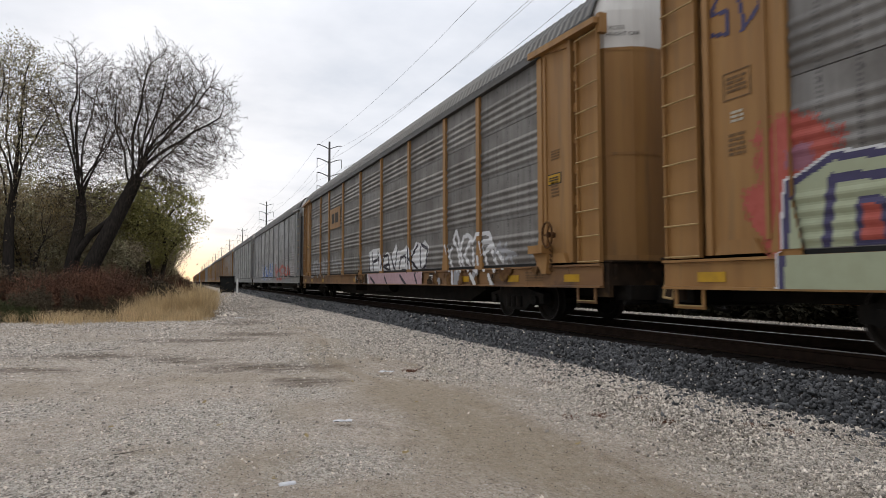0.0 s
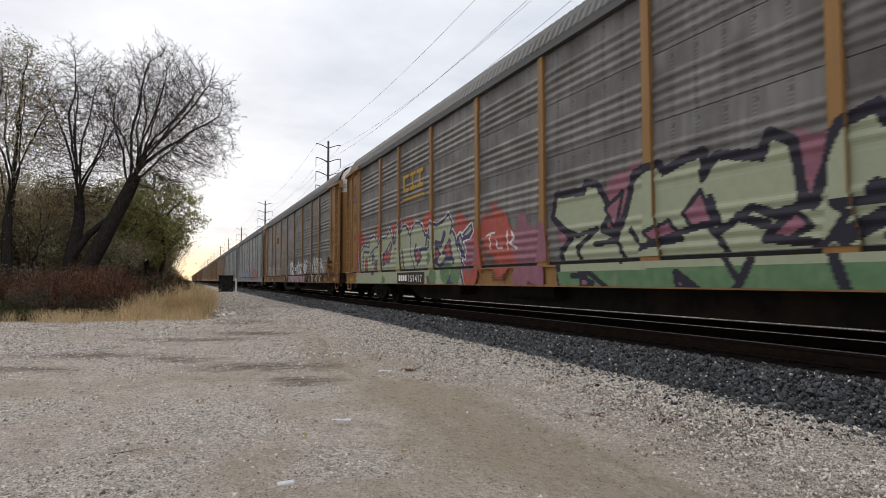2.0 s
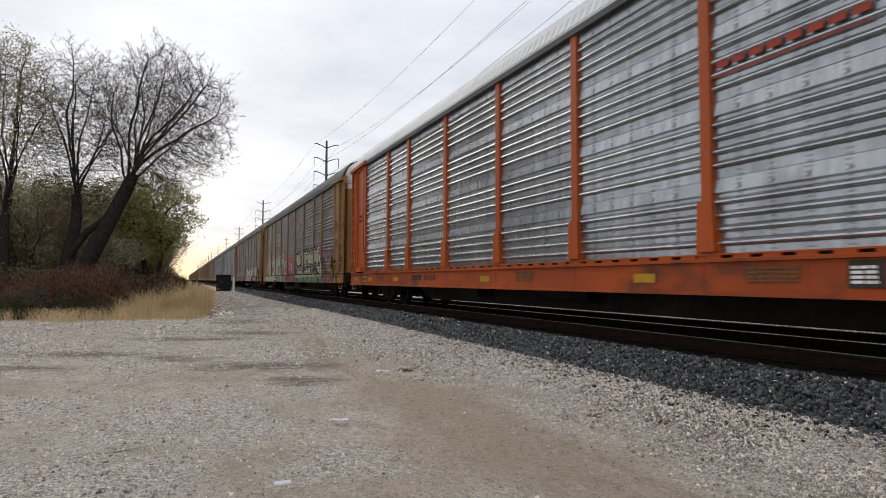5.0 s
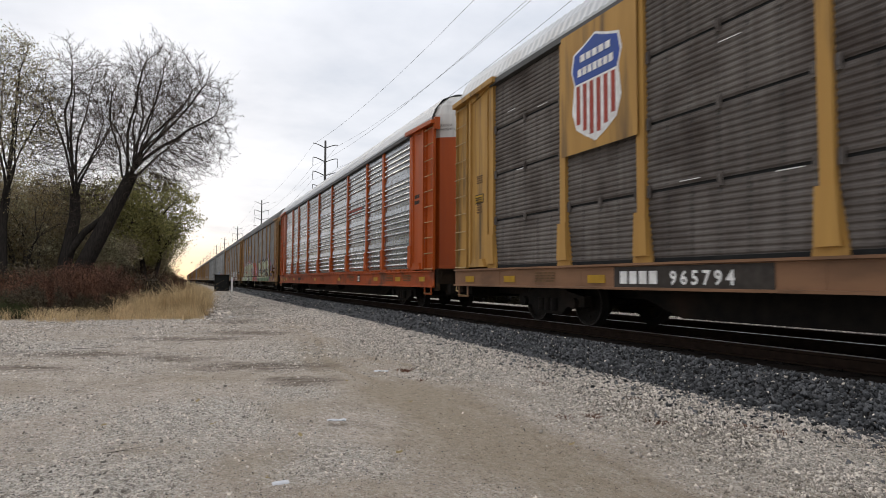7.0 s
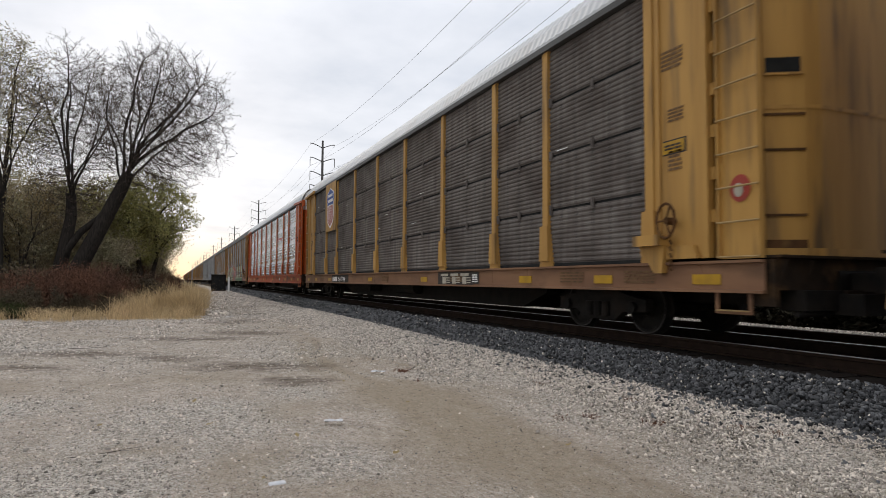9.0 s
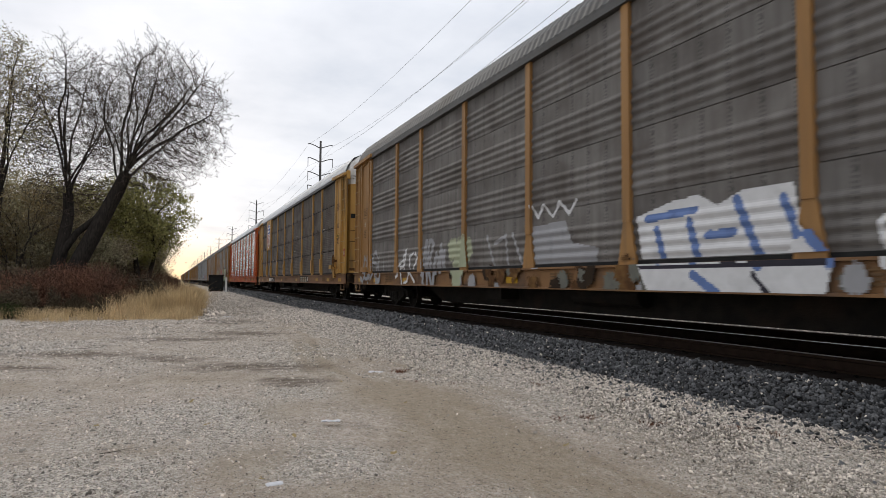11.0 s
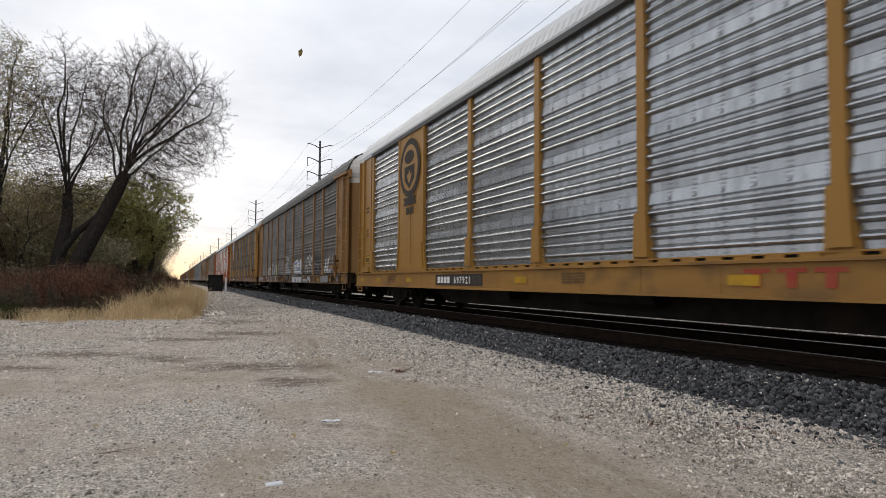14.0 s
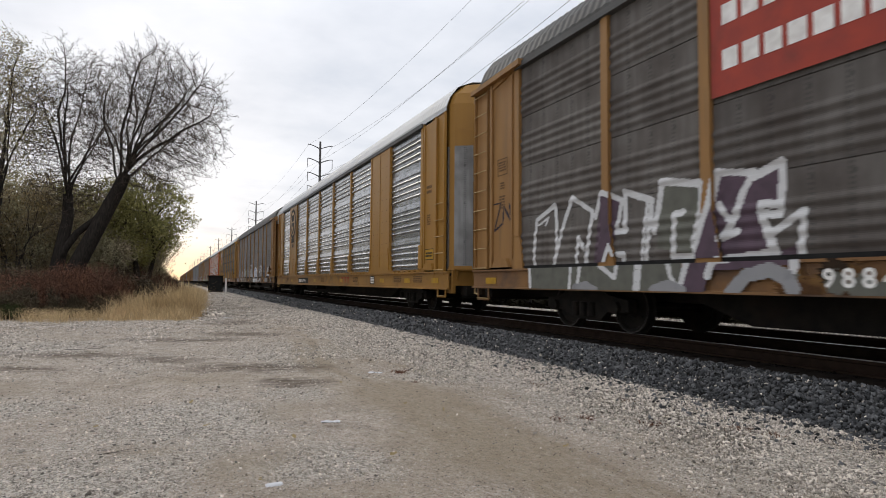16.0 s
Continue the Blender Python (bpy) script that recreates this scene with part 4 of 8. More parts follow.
def autorack(label, paint, sheets, roof, kind="ribbed", style="flare", sill=None, near=True, spin=False, brake=True, posts=POSTS, broad=()):
    """An enclosed car carrier with posts, corrugated sheets, end doors, ladders, deck and trucks."""
    car = tagged(new("autorack_car"), label, "railcar", "cars of the train")
    sill = sill or paint
    part("underframe", underframe_mesh(sill, HALF), car)
    for d in (0, 180):
        spin_ = pose(0, 0, 0, 0, 0, d)
        side = part("side_sill", sill_mesh(sill, HALF, kind == "bold"), car, spin_)
        part("eave_rail", cached("eave", lambda: Shape().box(-1.53, -1.40, -12.1, 12.1, EAVE - 0.06, EAVE + 0.05).mesh("eave_rail", M["roof_grey"])), car, spin_)
        # black strip stands in for the shade between sill and sheets
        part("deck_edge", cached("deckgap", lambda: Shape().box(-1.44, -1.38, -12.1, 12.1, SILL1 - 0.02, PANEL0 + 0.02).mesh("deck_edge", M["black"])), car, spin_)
        if kind == "bold":
            def slotted():
                s = Shape()
                s.box(-1.5, -1.44, -12.0, 12.0, SILL1 + 0.0, SILL1 + 0.014)
                s.box(-1.5, -1.45, -12.0, 12.0, PANEL0 + 0.012, PANEL0 + 0.032)
                for k in range(56):
                    s.box(-1.495, -1.446, -11.9 + k * 0.43, -11.65 + k * 0.43, SILL1 + 0.014, PANEL0 + 0.012)
                return s.mesh("deck_rail", M[paint])
            part("deck_rail", cached(("deckrail", paint), slotted), car, spin_, "slotted rail along the deck edge")
        # black sheet added behind the sides, standing in for the dark interior
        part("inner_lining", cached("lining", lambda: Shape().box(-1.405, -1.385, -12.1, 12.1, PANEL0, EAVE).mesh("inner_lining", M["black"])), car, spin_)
        h = (EAVE - 0.06 - PANEL0) / 4
        for a, b in zip(posts[:-1], posts[1:]):
            rows = 4 if near and d == 0 else 1
            if any(p - 0.01 <= min(abs(a), abs(b)) and max(abs(a), abs(b)) <= q + 0.01 for p, q in broad):
                wide = part("broad_panel", broad_mesh(paint, b - a), car, spin_ @ pose(-1.46, (a + b) / 2, 0))
                broad_bits(wide, paint, b - a)
                if d == 0:
                    def rivets():
                        s = Shape()
                        for y in (-0.72, -0.28, 0.22, 0.66):
                            for k in range(9):
                                s.tube((-0.046, y + 0.012 * (k % 3), 1.7 + k * 0.36), (-0.04, y + 0.012 * (k % 3), 1.7 + k * 0.36), 0.014, 0.018, 6)
                        return s.mesh("rivets", M["stencil"])
                    part("rivets", cached("rivets", rivets), wide, label="small dark rivet heads", kind="stuff")
                continue
            if rows == 4:
                for i in range(4):
                    lean = 0.7 if kind == "fine" and i == 0 else 0
                    part("sheet", sheet_mesh(kind, b - a - 0.1, h, sheets), car, spin_ @ pose(-1.42, (a + b) / 2, PANEL0 + i * h, 0, lean, 0))
            else:
                def tall(w=b - a - 0.1):
                    s = Shape()
                    pr = [(x, min(z, h) + i * h) for i in range(4) for x, z in sheet_profile(kind, h)]
                    n = len(pr)
                    v = [(-x, y, z) for y in (-w / 2, w / 2) for x, z in pr]
                    s.add(v, [(j, j + n, j + n + 1, j + 1) for j in range(n - 1)])
                    return s.mesh("tall_sheet", M[sheets])
                part("sheet", cached(("tall", kind, round(b - a, 2), sheets), tall), car, spin_ @ pose(-1.42, (a + b) / 2, PANEL0))
        for y in posts:
            if any(a - 0.01 <= abs(y) <= b + 0.01 for a, b in broad):
                continue
            part("side_post", post_mesh(paint, style), car, spin_ @ pose(-1.432, y, 0))
        for e in (0, 1):
            flip = spin_ if e == 0 else spin_ @ Matrix.Diagonal((1, -1, 1, 1))
            part("end_panel", end_panel_mesh(paint, HALF), car, flip @ pose(0, SHIFT, 0))
            if not broad:
                part("end_header", header_mesh(paint, HALF), car, flip)
            low = 1.0 if broad else 1.12
            lad = part("ladder", ladder_mesh(paint, low, EAVE - (0.0 if broad else 0.12), 0.62, 0.42), car, flip @ pose(-1.44, 13.35 if broad else 13.4 + SHIFT, 0))
            if near or d == 0:
                for i in range(5 if broad else 10):
                    part("rung", rung_mesh(0.62), lad, pose(0, 0, 1.14 + i * 0.43))
            if near:
                part("step", stirrup_mesh(paint if broad else sill), car, flip @ pose(0, 13.3 + SHIFT, 0))
    for e in (0, 180):
        turn = pose(0, 0, 0, 0, 0, e)
        door = part("end_door", end_door_mesh(paint), car, turn @ pose(0, HALF - 0.35, 0))
        if near:
            for z0, z1, g in ((2.92, 2.97, 1.008), (1.15, 1.24, 1.015), (4.70, 4.74, 1.006)):
                part("door_seam", door_seam_mesh(paint, z0, z1, g), door)
            part("hatch_rim", hatch_mesh(paint), door)
        part("end_sill", end_sill_mesh(sill if broad else "grime", HALF), car, turn, "grimy end platform")
        part("coupler", coupler_mesh(), car, turn @ pose(0, HALF + 0.12, 0))
        if near:
            part("uncoupling_handle", lever_mesh(), car, turn @ pose(0, HALF + 0.05, 0))
    part("roof", roof_mesh(roof, HALF - 0.3), car)
    if near and brake:
        part("hand_brake", brake_mesh(paint), car, pose(0, -12.35, 0))
    for y in (-10.35, 10.35):
        truck(car, y, spin)
    return car


def words_on_door(car):
    """The height notice on the white head of the door at the rear."""
    for text, z in (("EXCESS", 5.06), ("HEIGHT CAR", 4.95)):
        me = cached(("letters", text, 0.07), lambda: letters(text, 0.07, M["black_paint"]))
        part("height_notice", me, car, pose(-1.265, -(HALF - 0.35) - 0.17, z, 0, 0, 59) @ pose(-0.008, 0, 0))


def marks(car, notice="frame"):
    """Stencils, strips and notices on the ends and the sill; the notice differs from car to car."""
    for left in (12.9, -12.32):
        if notice == "yellow":
            bars(car, left - 0.1, 3.05, 0.3, 0.2, 4, "stencil")
            patch(car, left - 0.22, 2.6, 0.44, 0.21, "black_paint", "notice_frame", -1.471, "dark frame of the notice plate")
            patch(car, left - 0.2, 2.62, 0.4, 0.17, "label_yellow", "notice", -1.474, "yellow notice plate")
            bars(car, left - 0.04, 2.66, 0.32, 0.09, 2, "black_paint", -1.48)
        elif notice == "low":
            bars(car, left - 0.08, 3.2, 0.36, 0.26, 2, "stencil", -1.476)
            patch(car, left - 0.28, 1.42, 0.6, 0.3, "black_paint", "notice_frame", -1.471, "dark frame of the notice plate")
            patch(car, left - 0.28, 1.44, 0.56, 0.26, "label_yellow", "notice", -1.474, "yellow notice plate")
            bars(car, left - 0.06, 1.49, 0.44, 0.15, 2, "black_paint", -1.48)
        elif notice == "bare":
            bars(car, left - 0.05, 3.0, 0.4, 0.34, 2, "black_paint")
            continue
        else:
            s = Shape()
            for y0, y1, z0, z1 in ((-0.21, 0.21, 0.0, 0.018), (-0.21, 0.21, 0.34, 0.358), (-0.21, -0.192, 0.018, 0.34), (0.192, 0.21, 0.018, 0.34)):
                s.box(-0.003, 0.0, y0, y1, z0, z1)
            part("stencil_frame", cached("stencilframe", lambda: s.mesh("stencil_frame", M["stencil"])), car, pose(-1.474, left - 0.24, 3.08), kind="stuff")
            bars(car, left - 0.09, 3.16, 0.3, 0.22, 4, "stencil")
            bars(car, left - 0.14, 2.78, 0.2, 0.16, 3, "cream" if notice == "frame" else "stencil")
        bars(car, left - 0.1, 2.36, 0.26, 0.3, 5, "stencil")
    for y in (-13.1, -11.0, -8.6, -3.2, 2.0, 8.3, 11.2, 13.1):
        patch(car, y, SILL0 + 0.1, 0.46, 0.13, "label_yellow", "reflector", -1.512, "yellow reflective strip")
    for y in (-11.5, -9.8, -5.0, 0.6, 10.2):
        bars(car, y, SILL0 + 0.1, 0.7, 0.2, 4, "stencil", -1.511)
    if notice == "low":
        return
    patch(car, -6.4, SILL0 + 0.06, 0.36, 0.28, "black_paint", "data_panel", -1.513)
    bars(car, -6.25, SILL0 + 0.09, 0.28, 0.2, 4, "white_paint", -1.518)


PITCH, FIRST = 29.325, -7.063
TRAIN = []  # (car, its middle at the start, along the track)


def couple(car, place):
    y = FIRST - place * PITCH
    car.matrix_basis = pose(TRACK_X, y, RAIL_TOP)
    TRAIN.append((car, y))
    return car


def make_train():
    grey = "grimy grey corrugated autorack railcar, yellow posts"
    # cars far ahead, a few kinds repeated
    kinds = [("dull silver corrugated autorack railcar with grey ends", "silver", "sheet_silver", "roof_grey"),
             ("brown-grey corrugated autorack railcar with tan posts", "yellow", "sheet_brown", "roof_grey"),
             (grey, "yellow", "sheet_grey", "roof_grey"),
             ("galvanised autorack railcar with yellow ends", "yellow_new", "sheet_silver", "roof_white")]
    order = (0, 0, 2, 1, 2, 3, 0, 1, 2, 2, 0, 1, 3, 2, 1, 2, 0, 2, 1, 2, 3, 1)
    built = {}
    for i, k in enumerate(order):
        if k not in built:
            lab, paint, sh, rf = kinds[k]
            car = built[k] = autorack(lab, paint, sh, rf, near=(k == 0), brake=False)
        else:
            car = copy_thing(built[k], Matrix())
        couple(car, -2 - i)
    a = couple(autorack(grey + " and scrawled lower panels", "yellow", "sheet_grey", "roof_grey", sill="sill_yellow", spin=True), -1)
    b = couple(autorack("grey corrugated autorack railcar covered in bright spray-painted lettering", "yellow", "sheet_grey", "roof_grey", spin=True), 0)
    c = couple(autorack("bright galvanised autorack railcar with orange posts and sill", "orange", "sheet_bright", "roof_white", kind="bold", style="big", sill="sill_orange", spin=True, brake=False), 1)
    d = couple(autorack("old brown-grey autorack railcar, faded yellow posts, shield emblem", "yellow_old", "sheet_brown", "roof_white", kind="fine", style="big", sill="sill_brown", spin=True), 2)
    e = couple(autorack(grey + " and white foot scrawls", "yellow", "sheet_dull", "roof_grey", sill="sill_yellow", spin=True), 3)
    f = couple(autorack("bright galvanised autorack railcar with broad golden yellow panels", "yellow_new", "sheet_bright", "roof_white", kind="bold", style="big", sill="sill_golden", spin=True, brake=False, broad=((7.24, 9.28),)), 4)
    g = couple(autorack("grey autorack railcar with red sign and white outlined scrawl", "yellow", "sheet_dark", "roof_grey", sill="sill_yellow", spin=True), 5)
    couple(copy_thing(built[2], Matrix()), 6)
    return a, b, c, d, e, f, g


CARS = make_train()
for one, notice in zip(CARS, ("yellow", "frame", "bare", "yellow", "frame", "low", "plain")):
    marks(one, notice)


def gone(t):
    """How far the train has run after t seconds."""
    return 9.287 * t + 0.0148 * t * t


def motions():
    # a dead leaf that drifts down before the train
    rows = [(0, 0.6, 5.7, 6.4), (6, 0.7, 5.7, 5.2), (12.5, 0.8, 5.7, 3.9)] + DRIFT + [(15.2, 2.0, 5.7, 1.5), (16, 2.5, 5.7, 0.06)]
    walk(DRIFTING, [(t, pose(x, y, z, 25 * i, 18 * i, 40 * i)) for i, (t, x, y, z) in enumerate(rows)])
    for car, y in TRAIN:
        walk(car, [(t, pose(TRACK_X, y + gone(t), RAIL_TOP)) for t in range(17)])
    step = 2 / 30
    for w in TURNING:
        y, z = w.location.y, w.location.z
        walk(w, [(i * step, pose(0, y, z) @ Matrix.Rotation(-gone(i * step) / 0.42, 4, "X")) for i in range(241)])

# ---- pylons and wires ----
POLE_X, POLE_GAP, POLE_FIRST = 26.0, 104.0, 122.0
ARMS = (27.7, 24.9, 22.1)


def make_pylons():
    s = Shape()
    s.tube((0, 0, -1), (0, 0, 29.2), 0.42, 0.2, 10)
    arm = Shape()
    bends = [(0, 0, 0.11), (1.0, 0.45, 0.10), (1.9, 0.75, 0.09), (2.5, 0.8, 0.08)]
    arm.add([(x, r * math.cos(i * 1.0472), z + r * math.sin(i * 1.0472)) for x, z, r in bends for i in range(6)],
            [(k * 6 + i, k * 6 + (i + 1) % 6, k * 6 + 6 + (i + 1) % 6, k * 6 + 6 + i) for k in range(3) for i in range(6)] + [(18, 19, 20, 21, 22, 23)])
    ins = Shape().tube((0, 0, 0), (0, 0, -1.7), 0.06, n=6)
    pm, am, im = s.mesh("pole", M["pylon"]), arm.mesh("arm", M["pylon"]), ins.mesh("insulator", M["pylon"])
    first = tagged(new("transmission_pylon"), "tall steel power pole with three pairs of arms", "pylon", "line of power poles")
    part("pole", pm, first)
    for z in ARMS + (19.4,):
        for turned in (0, 180):
            a = part("arm", am, first, pose(0, 0, z, 0, 0, turned))
            if z != ARMS[0]:
                part("insulator", im, a, pose(2.45, 0, 0.75))
    first.matrix_basis = pose(POLE_X, POLE_FIRST, 0)
    for i in list(range(-2, 0)) + list(range(1, 12)):
        copy_thing(first, pose(POLE_X + random.uniform(-0.4, 0.4), POLE_FIRST + i * POLE_GAP + random.uniform(-4, 4), random.uniform(-1, 0.5)))
    for z, xs in ((ARMS[0] + 0.6, (-2.4, 2.4)), (ARMS[1] - 0.95, (-2.45, 2.45)), (ARMS[2] - 0.95, (-2.45, 2.45))):
        for x in xs:
            w = Shape()
            for k in range(-2, 9):
                y0 = POLE_FIRST + k * POLE_GAP
                pts = [(POLE_X + x, y0 + POLE_GAP * i / 10, z - 2.2 * (1 - (2 * i / 10 - 1) ** 2)) for i in range(11)]
                for p, q in zip(pts[:-1], pts[1:]):
                    w.tube(p, q, 0.015, n=4, caps=False)
            tagged(new("power_wire", w.mesh("power_wire", M["wire"])), "thin grey power wire sagging between poles", "wire", "power wires")


make_pylons()

# ---- trees, brush and grass ----


def limb_set(rnd, base, way, length, radius, depth, out, tips, spread=0.55, lift=0.18, shrink=0.74, forks=(2, 3)):
    """Grow a limb in bent pieces and fork it, down to twigs."""
    p, d, r = Vector(base), Vector(way).normalized(), radius
    n = 4 if depth > 2 else 3
    for i in range(n):
        d = (d + Vector((rnd.gauss(0, 0.13), rnd.gauss(0, 0.13), rnd.gauss(0, 0.08) + lift * 0.25))).normalized()
        q = p + d * (length / n)
        r2 = r * (0.90 if depth > 1 else 0.75)
        out.append((p.copy(), q.copy(), r, r2, depth))
        if 0 < depth <= 4 and rnd.random() < 0.8:
            side = (d + Vector((rnd.gauss(0, 1), rnd.gauss(0, 1), rnd.gauss(0.2, 0.6))).normalized() * 0.9).normalized()
            limb_set(rnd, q, side, length * 0.55, r2 * 0.5, depth - 2 if depth > 2 else 0, out, tips, spread, lift, shrink, forks)
        p, r = q, r2
    if depth == 0:
        tips.append((p, d))
        return
    for i in range(rnd.randint(*forks)):
        side = Vector((rnd.gauss(0, 1), rnd.gauss(0, 1), rnd.gauss(0, 0.7)))
        side = (side - d * side.dot(d)).normalized()
        w = (d + side * rnd.uniform(spread * 0.5, spread * 1.3) + Vector((0, 0, lift))).normalized()
        limb_set(rnd, p, w, length * rnd.uniform(shrink - 0.1, shrink + 0.08), r * rnd.uniform(0.55, 0.78), depth - 1, out, tips, spread, lift, shrink, forks)


def limbs_mesh(name, segs, mat, thin=0.0):
    V, F = [], []
    for p, q, r0, r1, dep in segs:
        n = 7 if dep >= 4 else (5 if dep >= 2 else 3)
        d = (q - p).normalized()
        s = d.orthogonal().normalized()
        u = d.cross(s)
        b = len(V)
        for c, r in ((p, max(r0, thin)), (q, max(r1, thin))):
            V += [tuple(c + (s * math.cos(6.2832 * i / n) + u * math.sin(6.2832 * i / n)) * r) for i in range(n)]
        F += [(b + i, b + (i + 1) % n, b + (i + 1) % n + n, b + i + n) for i in range(n)]
    return raw_mesh(name, V, F, mat, True)


def leaves_mesh(name, rnd, spots, size, mat):
    V, F = [], []
    for p in spots:
        a = Vector((rnd.gauss(0, 1), rnd.gauss(0, 1), rnd.gauss(0, 1))).normalized()
        c = a.orthogonal().normalized()
        s = size * rnd.uniform(0.6, 1.4)
        b = len(V)
        V += [tuple(p - a * s), tuple(p + c * s * 0.55), tuple(p + a * s), tuple(p - c * s * 0.55)]
        F.append((b, b + 1, b + 2, b + 3))
    return raw_mesh(name, V, F, mat)


def tree(label, seed, stems, depth, length, radius, leaf, count, size, spread=0.55, lift=0.18, shrink=0.74, drop=0.0, near_tip=0.4):
    rnd = random.Random(seed)
    segs, tips = [], []
    for base, way, k in stems:
        limb_set(rnd, base, way, length * k, radius * k, depth, segs, tips, spread, lift, shrink)
    thing = tagged(new("tree"), label, "tree", "trees beside the lot")
    part("trunk", limbs_mesh("trunk", [s for s in segs if s[4] >= 3], M["bark"]), thing)
    part("twig_work", limbs_mesh("twig_work", [s for s in segs if s[4] < 3], M["twig"], 0.0045), thing, label="fine bare branches and twigs", kind="stuff")
    if count:
        spots = []
        fine = [s for s in segs if s[4] <= 1]
        for i in range(count):
            s = rnd.choice(fine)
            p = s[0].lerp(s[1], rnd.random()) + Vector((rnd.gauss(0, near_tip), rnd.gauss(0, near_tip), rnd.gauss(0, near_tip) - drop))
            if p.z > 0.4:
                spots.append(p)
        part("crown", leaves_mesh("crown", rnd, spots, size, M[leaf]), thing, label="thin crown of leaves", kind="stuff")
    return thing


def thicket_kinds():
    """Four small trees of the thicket, built once."""
    up = ((0, 0, -0.1), (0.05, 0.05, 1), 1.0)
    two = (((0, 0, -0.1), (0.3, 0.1, 1), 1.0), ((0.2, 0.1, -0.1), (-0.35, 0.1, 1), 0.9))
    return [tree("scrubby thicket tree with fading olive leaves", 11, [up], 5, 1.75, 0.13, "leaf_olive", 6200, 0.05, 0.6, 0.1, 0.78, near_tip=0.28),
            tree("thicket tree with withered brown leaves", 12, list(two), 4, 1.9, 0.11, "leaf_brown", 5000, 0.047, 0.6, 0.12, 0.78, near_tip=0.3),
            tree("dense dull thicket tree in late autumn", 13, list(two), 4, 1.6, 0.10, "leaf_dark", 11000, 0.052, 0.7, 0.05, 0.8, near_tip=0.34),
            tree("slender half-bare thicket tree", 14, [up], 5, 1.7, 0.12, "leaf_dark", 3200, 0.042, 0.5, 0.16, 0.78, near_tip=0.25)]


def colonise(rnd, segs, roots, crown, count, r_root, leaders=9):
    """Grow limbs from the roots into a rounded crown, each reaching for the free room round it."""
    mid, rad = np.array(crown[0]), np.array(crown[1])
    d = rnd.normal(size=(count, 3))
    d /= np.linalg.norm(d, axis=1, keepdims=True)
    lobes = np.array([1.0 + 0.24 * noise.noise((a * 2.4, b * 2.4, c * 2.4 + count)) + 0.2 * noise.noise((a * 6, b * 6, c * 6)) for a, b, c in d])[:, None]
    goals = mid + d * rad * (rnd.random((count, 1)) ** 0.45) * lobes * rnd.uniform(0.92, 1.05, (count, 1))
    nodes = [np.array(p, float) for p in roots]
    parent = [-1] * len(nodes)
    # the main limbs, bent and spread over the crown
    for k in range(leaders):
        turn, up = 2.4 * k + rnd.uniform(-0.3, 0.3), rnd.uniform(-0.2, 0.97)
        flat = math.sqrt(1 - up * up)
        aim = mid + np.array([math.cos(turn) * flat, math.sin(turn) * flat, up]) * rad * 0.8
        at = int(rnd.integers(len(roots))) if k else len(roots) - 1
        p = nodes[at]
        way = np.array([0, 0, 1.0]) * 0.6 + (aim - p) / np.linalg.norm(aim - p) * 0.6
        for i in range(60):
            to = aim - p
            far = np.linalg.norm(to)
            if far < 0.3:
                break
            way = 0.72 * way + 0.28 * to / far + rnd.normal(0, 0.085, 3)
            way /= np.linalg.norm(way)
            p = p + way * 0.2
            nodes.append(p)
            parent.append(at)
            at = len(nodes) - 1
    best = np.full(count, 1e9)
    near = np.zeros(count, int)
    step, kill, fresh = 0.17, 0.19, 0
    for turn in range(90):
        for k in range(fresh, len(nodes)):
            dist = np.linalg.norm(goals - nodes[k], axis=1)
            hit = dist < best
            best[hit], near[hit] = dist[hit], k
        fresh = len(nodes)
        live = best > kill
        goals, best, near = goals[live], best[live], near[live]
        if not len(goals) or best.min() > 1.0:
            break
        close = best < 1.0
        for k in np.unique(near[close]):
            pull = goals[close & (near == k)] - nodes[k]
            pull = (pull / np.linalg.norm(pull, axis=1, keepdims=True)).mean(0) + rnd.normal(0, 0.1, 3) + (0, 0, 0.2)
            q = nodes[k] + pull / np.linalg.norm(pull) * step * rnd.uniform(0.8, 1.2)
            nodes.append(q)
            parent.append(int(k))
    # thickness: what a limb carries adds up
    load = np.zeros(len(nodes))
    for k in range(len(nodes) - 1, -1, -1):
        load[k] = max(load[k], 1.0)
        if parent[k] >= 0:
            load[parent[k]] += load[k]
    r = np.minimum(0.0058 * load ** 0.45, r_root)
    for k, p in enumerate(parent):
        if p >= 0:
            a, b = r[k] * 1.04 if load[p] > 3 * load[k] else min(r[p], r[k] * 1.35), r[k]
            segs.append((Vector(nodes[p]), Vector(nodes[k]), a, b, 5 if b > 0.05 else (3 if b > 0.022 else (2 if b > 0.012 else 1))))


def twig_haze(rnd, segs, share, long=0.55):
    """Last twigs round the outer limbs, slender and reaching up and out, each with a side shoot."""
    for p, q, r0, r1, dep in [s for s in segs if s[4] <= 2]:
        for k in range(int(share + rnd.random())):
            a = p.lerp(q, rnd.random())
            d = ((q - p).normalized() + Vector((rnd.gauss(0, 0.55), rnd.gauss(0, 0.55), rnd.gauss(0.3, 0.45)))).normalized()
            ln = rnd.uniform(0.35, 1.0) * long
            m = a + d * ln * 0.5
            e = m + (d + Vector((rnd.gauss(0, 0.3), rnd.gauss(0, 0.3), rnd.gauss(0.15, 0.25)))).normalized() * ln * 0.5
            side = m + (d + Vector((rnd.gauss(0, 0.8), rnd.gauss(0, 0.8), rnd.gauss(0.2, 0.5)))).normalized() * ln * 0.35
            segs += [(a, m, 0.0048, 0.004, 0), (m, e, 0.004, 0.003, 0), (m, side, 0.0038, 0.003, 0)]


